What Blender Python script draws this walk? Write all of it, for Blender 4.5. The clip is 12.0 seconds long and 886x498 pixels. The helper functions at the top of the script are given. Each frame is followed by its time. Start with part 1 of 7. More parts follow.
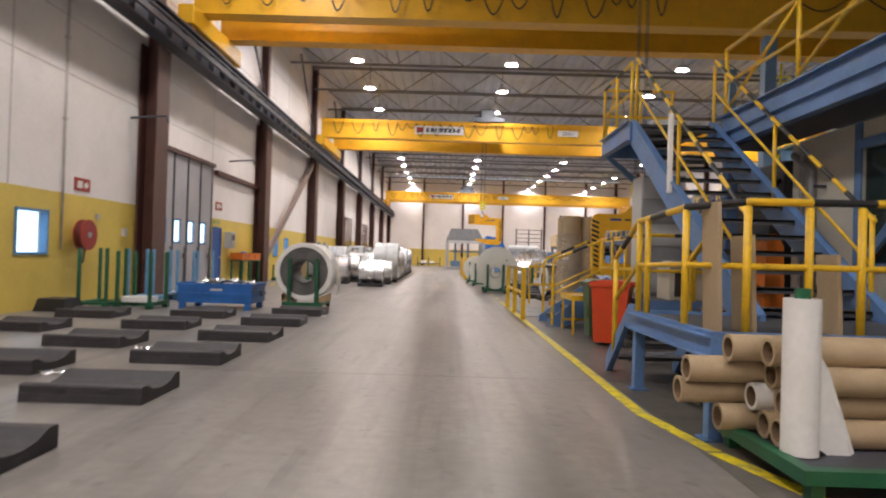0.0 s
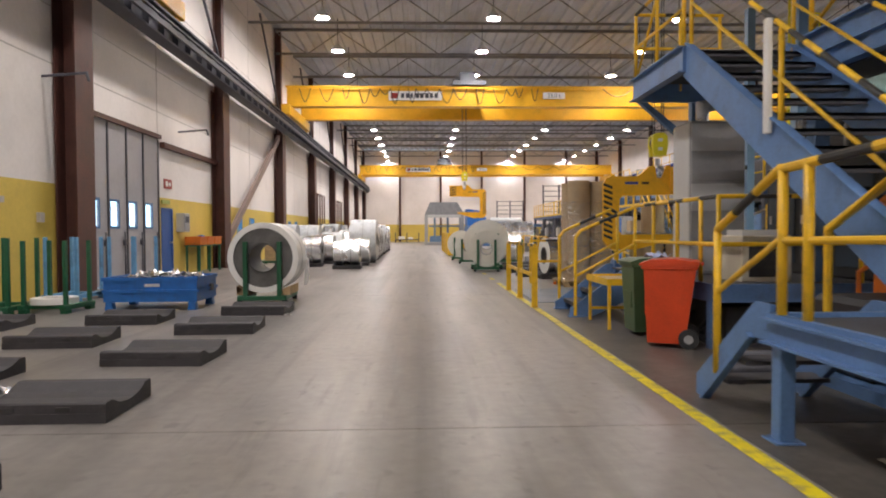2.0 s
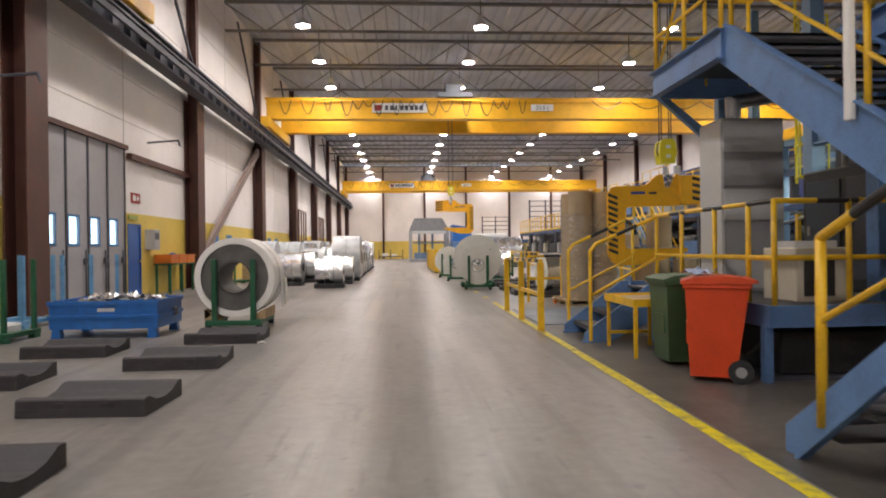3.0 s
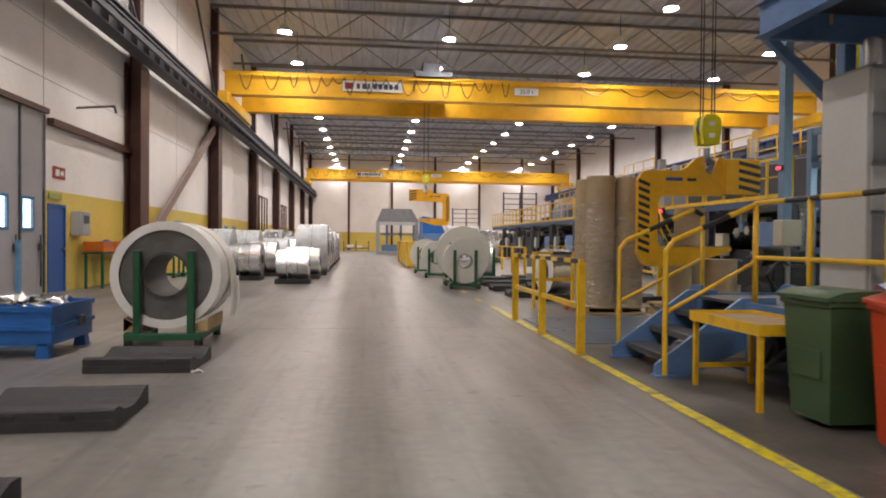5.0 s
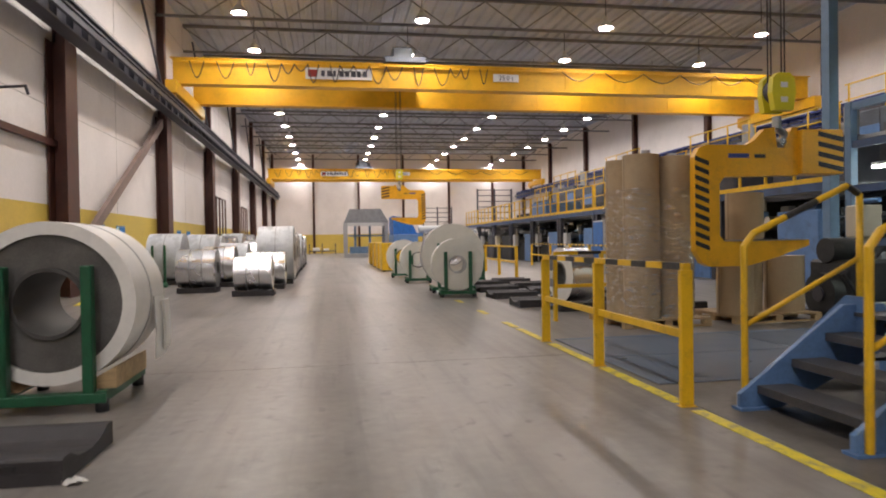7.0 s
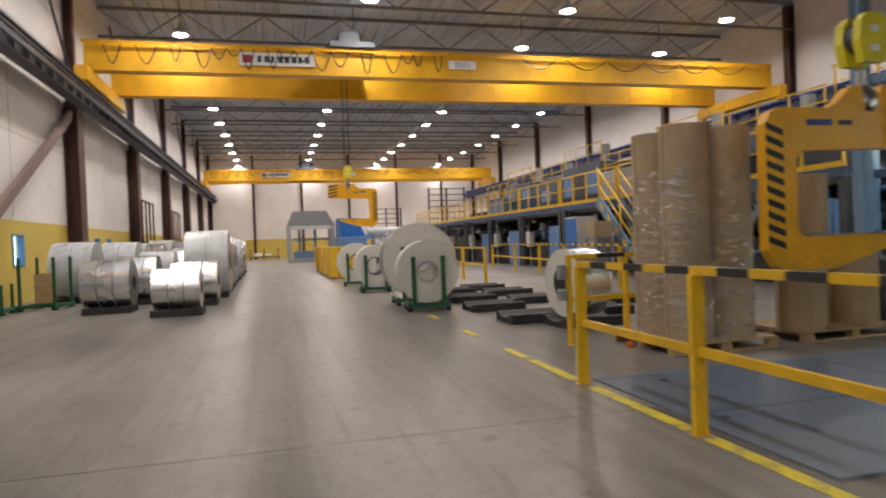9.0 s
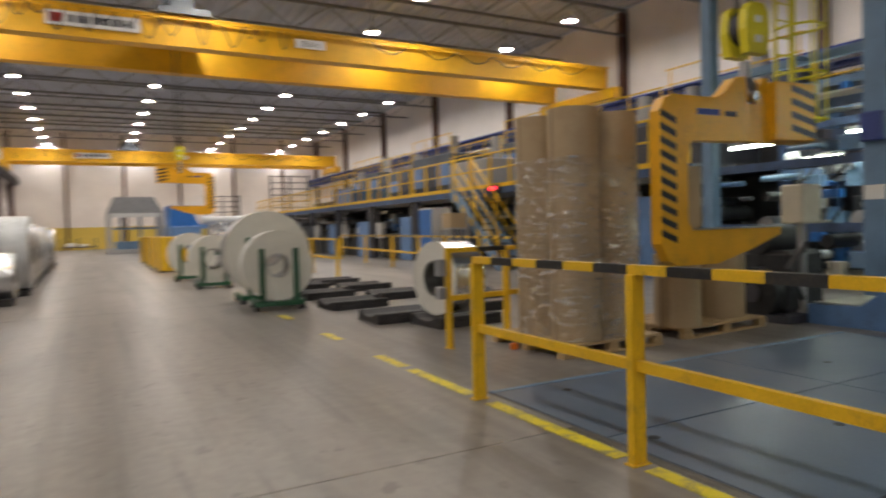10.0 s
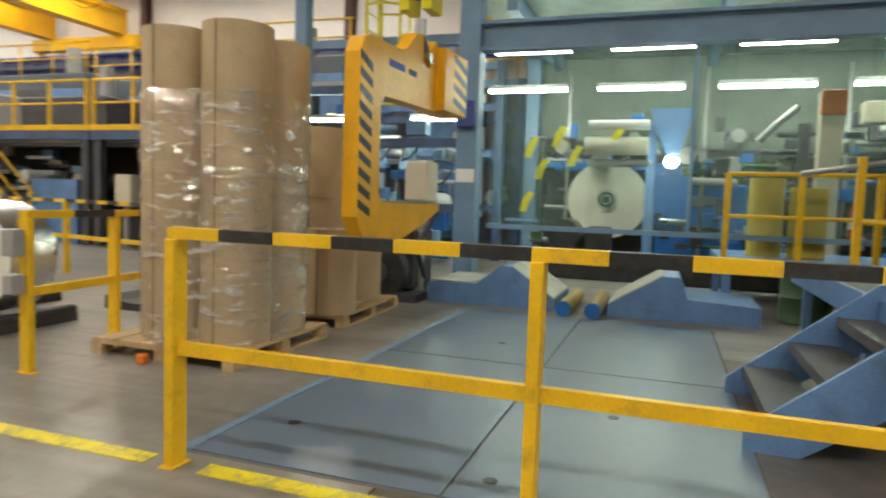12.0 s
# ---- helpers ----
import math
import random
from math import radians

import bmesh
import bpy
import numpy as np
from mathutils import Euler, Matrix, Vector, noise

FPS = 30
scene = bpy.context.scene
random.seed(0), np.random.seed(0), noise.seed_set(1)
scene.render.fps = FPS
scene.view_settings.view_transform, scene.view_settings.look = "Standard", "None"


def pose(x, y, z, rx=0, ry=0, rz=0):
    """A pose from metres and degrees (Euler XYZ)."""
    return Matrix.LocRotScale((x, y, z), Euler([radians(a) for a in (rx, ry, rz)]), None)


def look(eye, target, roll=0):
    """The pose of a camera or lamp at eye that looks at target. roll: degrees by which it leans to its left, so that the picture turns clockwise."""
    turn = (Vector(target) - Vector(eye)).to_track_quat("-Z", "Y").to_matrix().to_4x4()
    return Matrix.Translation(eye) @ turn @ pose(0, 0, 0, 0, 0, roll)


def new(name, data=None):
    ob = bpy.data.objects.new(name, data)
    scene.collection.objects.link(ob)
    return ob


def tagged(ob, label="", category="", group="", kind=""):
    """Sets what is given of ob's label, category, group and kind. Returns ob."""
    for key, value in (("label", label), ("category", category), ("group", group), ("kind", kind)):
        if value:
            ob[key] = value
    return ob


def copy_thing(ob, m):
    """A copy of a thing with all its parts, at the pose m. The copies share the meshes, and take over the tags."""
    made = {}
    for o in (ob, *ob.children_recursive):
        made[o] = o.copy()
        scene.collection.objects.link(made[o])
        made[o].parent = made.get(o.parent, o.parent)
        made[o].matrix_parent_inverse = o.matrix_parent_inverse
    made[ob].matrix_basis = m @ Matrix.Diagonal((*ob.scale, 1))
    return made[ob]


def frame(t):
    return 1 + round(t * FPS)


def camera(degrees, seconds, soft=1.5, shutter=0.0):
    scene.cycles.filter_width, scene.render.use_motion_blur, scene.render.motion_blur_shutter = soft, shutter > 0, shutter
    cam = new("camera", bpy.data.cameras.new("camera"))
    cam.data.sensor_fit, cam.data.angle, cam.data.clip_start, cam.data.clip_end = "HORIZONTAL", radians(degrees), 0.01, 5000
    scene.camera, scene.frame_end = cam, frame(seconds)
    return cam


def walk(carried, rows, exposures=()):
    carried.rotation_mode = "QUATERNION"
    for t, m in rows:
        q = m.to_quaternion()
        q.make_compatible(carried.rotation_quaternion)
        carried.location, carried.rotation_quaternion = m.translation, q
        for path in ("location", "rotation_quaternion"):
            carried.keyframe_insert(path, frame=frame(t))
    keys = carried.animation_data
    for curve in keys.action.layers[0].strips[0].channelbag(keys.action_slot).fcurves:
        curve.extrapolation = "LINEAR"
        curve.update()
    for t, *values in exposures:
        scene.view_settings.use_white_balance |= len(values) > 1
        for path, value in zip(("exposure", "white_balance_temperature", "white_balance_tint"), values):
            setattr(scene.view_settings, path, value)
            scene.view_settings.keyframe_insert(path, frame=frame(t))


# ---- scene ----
cam = camera(68.5, 12.0, soft=1.9, shutter=0.5)
PATH = [
    (0, (1.954, 0.032, 1.275), (1.95, 2.032, 1.299), 1.7),
    (0.5, (1.845, 0.636, 1.286), (1.918, 2.634, 1.302), -2.2),
    (1, (1.81, 1.285, 1.258), (1.848, 3.283, 1.186), -0.8),
    (1.5, (1.815, 1.986, 1.289), (1.959, 3.979, 1.204), -1.9),
    (2, (1.701, 2.683, 1.315), (1.769, 4.681, 1.262), -0.3),
    (2.5, (1.618, 3.253, 1.298), (1.7, 5.25, 1.238), 0.4),
    (3, (1.56, 3.931, 1.287), (1.681, 5.927, 1.285), -0.7),
    (3.2, (1.549, 4.17, 1.3), (1.659, 6.167, 1.301), -0.0),
    (4.8, (1.23, 6.3, 1.293), (1.381, 8.294, 1.281), 1.6),
    (5, (1.197, 6.575, 1.296), (1.431, 8.561, 1.271), 0.5),
    (5.5, (1.075, 7.195, 1.272), (1.295, 9.183, 1.234), 0.0),
    (6, (1.065, 7.855, 1.284), (1.281, 9.843, 1.251), -0.4),
    (6.5, (1.011, 8.535, 1.251), (1.355, 10.505, 1.19), 0.2),
    (7, (0.988, 9.237, 1.3), (1.326, 11.208, 1.275), -0.9),
    (7.2, (1.02, 9.437, 1.293), (1.371, 11.405, 1.275), -1.1),
    (8.8, (1.068, 11.494, 1.34), (1.628, 13.414, 1.301), -2.6),
    (9, (1.017, 11.814, 1.329), (1.519, 13.75, 1.304), -2.2),
    (9.5, (1.038, 12.292, 1.341), (1.49, 14.238, 1.255), 0.1),
    (10, (1.065, 12.877, 1.335), (2.014, 14.636, 1.267), -1.6),
    (10.5, (1.125, 13.483, 1.311), (2.301, 15.099, 1.243), -1.5),
    (11, (1.119, 14.026, 1.284), (2.593, 15.375, 1.18), 0.8),
    (11.5, (1.218, 14.578, 1.25), (2.946, 15.579, 1.129), 1.7),
    (12, (1.278, 15.062, 1.257), (3.165, 15.709, 1.111), 2.0),
]
walk(cam, [(t, look(*p)) for t, *p in PATH], [(0, 0.2, 6350, 13), (3, 0.13, 6400, 12), (5.2, -0.04, 6450, 12), (7, -0.07, 6450, 13), (9.5, -0.25, 6500, 9), (10.5, -0.26, 6750, 6), (11.5, 0.17, 6900, 0), (12, 0.58, 6850, 0)])

# ---------------- world and light ----------------
world = bpy.data.worlds.new("world")
scene.world = world
world.use_nodes = True
wn = world.node_tree
sky = wn.nodes.new("ShaderNodeTexSky")
sky.sky_type, sky.sun_disc = "NISHITA", False
sky.sun_elevation, sky.sun_rotation = radians(35), radians(200)
wn.nodes["Background"].inputs["Strength"].default_value = 0.12
wn.links.new(sky.outputs["Color"], wn.nodes["Background"].inputs["Color"])
LAMP = 325.0         # high-bay lamp diffusers
TUBE = 34.0          # fluorescent tubes

# ---------------- materials ----------------
MATS = {}


def mat(name, color, rough=0.5, metal=0.0, vary=0.15, scale=3.0, fine=40.0, bump=0.1, dirt=None, dirt_amount=0.5, spec=0.5, rand=0.0, stretch=(1, 1, 1), worn=(0.52, 0.72)):
    """Painted or raw surface: large stains, fine grain, a little relief, and dirt in patches."""
    if name in MATS:
        return MATS[name]
    m = bpy.data.materials.new(name)
    MATS[name] = m
    m.use_nodes = True
    nt = m.node_tree
    L = nt.links.new
    bs = nt.nodes["Principled BSDF"]
    geo = nt.nodes.new("ShaderNodeTexCoord")
    mp = nt.nodes.new("ShaderNodeMapping")
    mp.inputs["Scale"].default_value = stretch
    L(geo.outputs["Object"], mp.inputs["Vector"])
    n1 = nt.nodes.new("ShaderNodeTexNoise")
    n1.inputs["Scale"].default_value, n1.inputs["Detail"].default_value = scale, 6
    n2 = nt.nodes.new("ShaderNodeTexNoise")
    n2.inputs["Scale"].default_value, n2.inputs["Detail"].default_value = fine, 3
    L(mp.outputs["Vector"], n1.inputs["Vector"])
    L(mp.outputs["Vector"], n2.inputs["Vector"])
    add = nt.nodes.new("ShaderNodeMath")
    add.operation = "ADD"
    L(n1.outputs["Fac"], add.inputs[0])
    mul = nt.nodes.new("ShaderNodeMath")
    mul.operation = "MULTIPLY_ADD"
    mul.inputs[1].default_value, mul.inputs[2].default_value = 0.5, -0.25
    L(n2.outputs["Fac"], mul.inputs[0])
    L(mul.outputs[0], add.inputs[1])
    last = add.outputs[0]
    if rand:
        oi = nt.nodes.new("ShaderNodeObjectInfo")
        ma = nt.nodes.new("ShaderNodeMath")
        ma.operation = "MULTIPLY_ADD"
        ma.inputs[1].default_value = rand
        L(oi.outputs["Random"], ma.inputs[0])
        L(last, ma.inputs[2])
        last = ma.outputs[0]
    ramp = nt.nodes.new("ShaderNodeValToRGB")
    lo = [c * (1 - vary) for c in color]
    hi = [min(1, c * (1 + vary)) for c in color]
    ramp.color_ramp.elements[0].position, ramp.color_ramp.elements[1].position = 0.3, 0.7
    ramp.color_ramp.elements[0].color, ramp.color_ramp.elements[1].color = (*lo, 1), (*hi, 1)
    L(last, ramp.inputs["Fac"])
    col = ramp.outputs["Color"]
    if dirt:
        n3 = nt.nodes.new("ShaderNodeTexNoise")
        n3.inputs["Scale"].default_value, n3.inputs["Detail"].default_value = scale * 1.7, 8
        n3.inputs["Roughness"].default_value = 0.7
        L(mp.outputs["Vector"], n3.inputs["Vector"])
        r3 = nt.nodes.new("ShaderNodeValToRGB")
        r3.color_ramp.elements[0].position, r3.color_ramp.elements[1].position = worn
        r3.color_ramp.elements[0].color, r3.color_ramp.elements[1].color = (0, 0, 0, 1), (dirt_amount,) * 3 + (1,)
        L(n3.outputs["Fac"], r3.inputs["Fac"])
        mx = nt.nodes.new("ShaderNodeMix")
        mx.data_type = "RGBA"
        L(r3.outputs["Color"], mx.inputs["Factor"])
        L(col, mx.inputs["A"])
        mx.inputs["B"].default_value = (*dirt, 1)
        col = mx.outputs["Result"]
    L(col, bs.inputs["Base Color"])
    rr = nt.nodes.new("ShaderNodeMapRange")
    rr.inputs["To Min"].default_value, rr.inputs["To Max"].default_value = max(0.02, rough - 0.1), min(1, rough + 0.1)
    L(n1.outputs["Fac"], rr.inputs["Value"])
    L(rr.outputs["Result"], bs.inputs["Roughness"])
    bs.inputs["Metallic"].default_value = metal
    bs.inputs["Specular IOR Level"].default_value = spec
    if bump:
        bp = nt.nodes.new("ShaderNodeBump")
        bp.inputs["Strength"].default_value, bp.inputs["Distance"].default_value = bump, 0.01
        L(n2.outputs["Fac"], bp.inputs["Height"])
        L(bp.outputs["Normal"], bs.inputs["Normal"])
    return m


def glow(name, color, strength):
    m = bpy.data.materials.new(name)
    m.use_nodes = True
    bs = m.node_tree.nodes["Principled BSDF"]
    bs.inputs["Base Color"].default_value = (*color, 1)
    bs.inputs["Emission Color"].default_value = (*color, 1)
    bs.inputs["Emission Strength"].default_value = strength
    return m


def glass(name, color, rough=0.02, alpha=0.25):
    """Thin sheet: mostly clear, with a glossy face."""
    m = bpy.data.materials.new(name)
    m.use_nodes = True
    nt = m.node_tree
    bs = nt.nodes["Principled BSDF"]
    bs.inputs["Base Color"].default_value = (*color, 1)
    bs.inputs["Roughness"].default_value = rough
    bs.inputs["Alpha"].default_value = alpha
    return m


CONCRETE = mat("polished_concrete", (0.225, 0.205, 0.19), 0.35, 0, 0.24, 0.35, 9, 0.02, (0.10, 0.09, 0.085), 0.45)


def wheel_marks(m):
    """Long dark tyre streaks and a few broad scuffs over the concrete, running with the aisle."""
    nt = m.node_tree
    L = nt.links.new
    bs = nt.nodes["Principled BSDF"]
    old = bs.inputs["Base Color"].links[0].from_socket
    tc = nt.nodes.new("ShaderNodeTexCoord")
    for sc, size, lo, hi, amount, tone in (((0.9, 0.10, 1), 1.1, 0.50, 0.72, 0.75, (0.33, 0.30, 0.275, 1)), ((2.2, 0.05, 1), 1.4, 0.50, 0.72, 0.6, (0.085, 0.078, 0.073, 1)),
                                           ((0.6, 0.25, 1), 1.5, 0.52, 0.75, 0.6, (0.10, 0.09, 0.084, 1)), ((5.0, 0.5, 1), 1.6, 0.58, 0.72, 0.4, (0.08, 0.074, 0.07, 1)), ((2.5, 2.0, 1), 2.2, 0.62, 0.70, 0.5, (0.09, 0.082, 0.078, 1))):
        mp = nt.nodes.new("ShaderNodeMapping")
        mp.inputs["Scale"].default_value = sc
        mp.inputs["Rotation"].default_value = (0, 0, 0.02)
        L(tc.outputs["Object"], mp.inputs["Vector"])
        n = nt.nodes.new("ShaderNodeTexNoise")
        n.inputs["Scale"].default_value, n.inputs["Detail"].default_value = size, 5
        L(mp.outputs["Vector"], n.inputs["Vector"])
        r = nt.nodes.new("ShaderNodeMapRange")
        r.inputs["From Min"].default_value, r.inputs["From Max"].default_value = lo, hi
        r.inputs["To Max"].default_value = amount
        L(n.outputs["Fac"], r.inputs["Value"])
        mx = nt.nodes.new("ShaderNodeMix")
        mx.data_type = "RGBA"
        L(r.outputs["Result"], mx.inputs["Factor"])
        L(old, mx.inputs["A"])
        mx.inputs["B"].default_value = tone
        old = mx.outputs["Result"]
    L(old, bs.inputs["Base Color"])


wheel_marks(CONCRETE)
# browner, darker concrete: the machine side's shade is put into its colour
SHADED_CONCRETE = mat("shaded_concrete", (0.13, 0.116, 0.102), 0.4, 0, 0.3, 0.9, 14, 0.04, (0.055, 0.05, 0.045), 0.7, worn=(0.45, 0.68))
JOINT = mat("joint_filler", (0.13, 0.12, 0.11), 0.8)
WHITE_WALL = mat("white_wall_panel", (0.82, 0.765, 0.74), 0.6, 0, 0.05, 0.5, 12, 0.03, (0.55, 0.5, 0.46), 0.25)
YELLOW_WALL = mat("yellow_wall_panel", (0.68, 0.50, 0.10), 0.55, 0, 0.08, 0.7, 12, 0.03, (0.45, 0.33, 0.1), 0.3)
PANEL_GAP = mat("panel_gap", (0.52, 0.48, 0.45), 0.8)
BROWN_STEEL = mat("oxide_brown_steel", (0.085, 0.03, 0.022), 0.5, 0, 0.25, 2, 30, 0.08, (0.04, 0.025, 0.02), 0.6)
DARK_STEEL = mat("dark_grey_steel", (0.06, 0.06, 0.075), 0.55, 0, 0.25, 2, 30, 0.08)
ROOF = mat("grey_roof_deck", (0.47, 0.50, 0.58), 0.6, 0, 0.15, 0.4, 10, 0.04)
TRUSS = mat("truss_steel", (0.20, 0.195, 0.20), 0.55, 0, 0.2, 2, 20, 0.05)
CRANE_YELLOW = mat("crane_yellow_paint", (0.78, 0.42, 0.015), 0.42, 0, 0.08, 1.5, 30, 0.03, (0.42, 0.22, 0.03), 0.35)
RAIL_YELLOW = mat("safety_yellow_paint", (0.78, 0.47, 0.015), 0.4, 0, 0.1, 4, 60, 0.05, (0.25, 0.15, 0.04), 0.5)
HOOK_YELLOW = mat("hook_orange_yellow_paint", (0.80, 0.40, 0.012), 0.38, 0, 0.1, 3, 50, 0.04, (0.35, 0.2, 0.04), 0.4)
LIME_YELLOW = mat("hook_block_lime_yellow", (0.72, 0.62, 0.02), 0.4, 0, 0.1, 3, 50, 0.04)
BLACK_PAINT = mat("black_paint", (0.022, 0.022, 0.024), 0.45, 0, 0.3, 6, 60, 0.05, (0.12, 0.1, 0.06), 0.4)
LINE_YELLOW = mat("floor_line_paint", (0.74, 0.60, 0.01), 0.5, 0, 0.12, 5, 70, 0.05, (0.22, 0.195, 0.15), 0.85, worn=(0.47, 0.66))
MACHINE_BLUE = mat("machine_blue_paint", (0.115, 0.22, 0.44), 0.42, 0, 0.15, 2.5, 40, 0.05, (0.07, 0.10, 0.16), 0.55)
PALE_BLUE = mat("pale_blue_column_paint", (0.15, 0.25, 0.39), 0.45, 0, 0.12, 2, 40, 0.04, (0.12, 0.17, 0.23), 0.4)
DEEP_BLUE = mat("deep_blue_beam_paint", (0.035, 0.06, 0.24), 0.45, 0, 0.2, 2, 40, 0.04)
TRAY_BLUE = mat("blue_tray_paint", (0.02, 0.14, 0.46), 0.4, 0, 0.15, 4, 50, 0.06, (0.04, 0.06, 0.1), 0.5)
RACK_BLUE = mat("light_blue_rack_paint", (0.12, 0.30, 0.52), 0.5, 0, 0.15, 4, 50, 0.06, (0.06, 0.09, 0.12), 0.5)
GREEN_PAINT = mat("green_stand_paint", (0.012, 0.10, 0.045), 0.45, 0, 0.2, 4, 50, 0.06, (0.02, 0.05, 0.03), 0.5)
RUBBER = mat("dark_rubber_pad", (0.036, 0.033, 0.037), 0.62, 0, 0.25, 5, 70, 0.25, (0.09, 0.085, 0.08), 0.4)
RED_BIN = mat("orange_red_plastic", (0.62, 0.06, 0.012), 0.4, 0, 0.12, 3, 60, 0.04, (0.35, 0.05, 0.02), 0.4)
GREEN_BIN = mat("olive_green_plastic", (0.05, 0.10, 0.045), 0.45, 0, 0.15, 3, 60, 0.04, (0.09, 0.1, 0.07), 0.3)
WHITE_WRAP = mat("white_plastic_wrap", (0.84, 0.82, 0.79), 0.35, 0, 0.06, 3, 25, 0.15)
HAZE_WRAP = mat("hazy_plastic_wrap", (0.58, 0.60, 0.62), 0.28, 0.0, 0.12, 2.5, 18, 0.25)
WHITE_PAPER = mat("white_paper_edge", (0.80, 0.78, 0.72), 0.65, 0, 0.05, 5, 60, 0.05)
FOIL = mat("aluminium_foil", (0.74, 0.745, 0.76), 0.27, 1, 0.08, 2, 30, 0.06)
FOIL_SIDE = mat("aluminium_coil_edge", (0.50, 0.50, 0.51), 0.38, 0.9, 0.2, 3, 90, 0.1)
COIL_EDGE_DARK = mat("grey_coil_edge", (0.15, 0.145, 0.14), 0.5, 0.4, 0.3, 3, 90, 0.15)
KRAFT = mat("kraft_cardboard", (0.41, 0.305, 0.185), 0.62, 0, 0.1, 1.5, 50, 0.05, (0.33, 0.21, 0.12), 0.4, rand=0.15)
KRAFT_INNER = mat("kraft_core_inside", (0.23, 0.15, 0.085), 0.8, 0, 0.15, 3, 50, 0.1)
WOOD = mat("raw_pine", (0.46, 0.32, 0.17), 0.7, 0, 0.2, 3, 60, 0.1, (0.2, 0.14, 0.08), 0.4, stretch=(1, 6, 6))
GREY_PANEL = mat("grey_sheet_metal", (0.36, 0.36, 0.37), 0.42, 0.3, 0.08, 1.5, 25, 0.03, (0.25, 0.25, 0.25), 0.3)
GREY_PANEL_LIGHT = mat("light_grey_sheet_metal", (0.55, 0.55, 0.55), 0.45, 0.1, 0.06, 1.5, 25, 0.03)
DOOR_GREY = mat("grey_door_leaf", (0.36, 0.345, 0.36), 0.5, 0, 0.08, 1, 20, 0.03, (0.22, 0.21, 0.21), 0.35)
DOOR_BLUE = mat("blue_door_leaf", (0.03, 0.10, 0.34), 0.45, 0, 0.1)
GRATING = mat("steel_grating", (0.10, 0.10, 0.11), 0.55, 0.5, 0.3, 3, 60, 0.2)
STEEL = mat("bare_steel", (0.45, 0.45, 0.46), 0.3, 1, 0.1)
BLACK_RUBBER = mat("black_machine_parts", (0.02, 0.021, 0.024), 0.55, 0, 0.4, 3, 30, 0.2, (0.08, 0.07, 0.06), 0.4)
ORANGE = mat("orange_machine_paint", (0.70, 0.17, 0.012), 0.45, 0, 0.12, 3, 50, 0.05, (0.2, 0.08, 0.03), 0.4)
RED = mat("red_paint", (0.33, 0.028, 0.02), 0.45, 0, 0.12)
SIGN_WHITE = mat("sign_white", (0.78, 0.77, 0.75), 0.5, 0, 0.04)
SIGN_GREY = mat("sign_dark_lettering", (0.07, 0.07, 0.09), 0.5)
PLATE_BLUE = mat("worn_blue_floor_plate", (0.10, 0.14, 0.205), 0.34, 0, 0.08, 1.3, 30, 0.04, (0.17, 0.185, 0.21), 0.3, worn=(0.4, 0.9))
CABIN = mat("cabin_cream_panel", (0.60, 0.57, 0.50), 0.55, 0, 0.06, 0.8, 20, 0.03, (0.42, 0.38, 0.32), 0.3)
BEIGE = mat("beige_plastic", (0.55, 0.50, 0.40), 0.5, 0, 0.08)
LAMP_GLOW = glow("lamp_glow", (1.0, 0.935, 0.87), LAMP)
TUBE_GLOW = glow("tube_glow", (0.90, 1.0, 0.87), TUBE)
LED_RED = glow("red_digit_glow", (1.0, 0.03, 0.06), 6)
DAY_GLOW = glow("overcast_daylight", (0.55, 0.78, 1.0), 2.6)
PANE = glass("window_pane", (0.8, 0.9, 0.95), 0.03, 0.12)
CABIN_PANE = glass("cabin_dark_pane", (0.03, 0.05, 0.05), 0.04, 0.75)
SCREEN = glass("machine_screen_pane", (0.25, 0.42, 0.36), 0.05, 0.12)


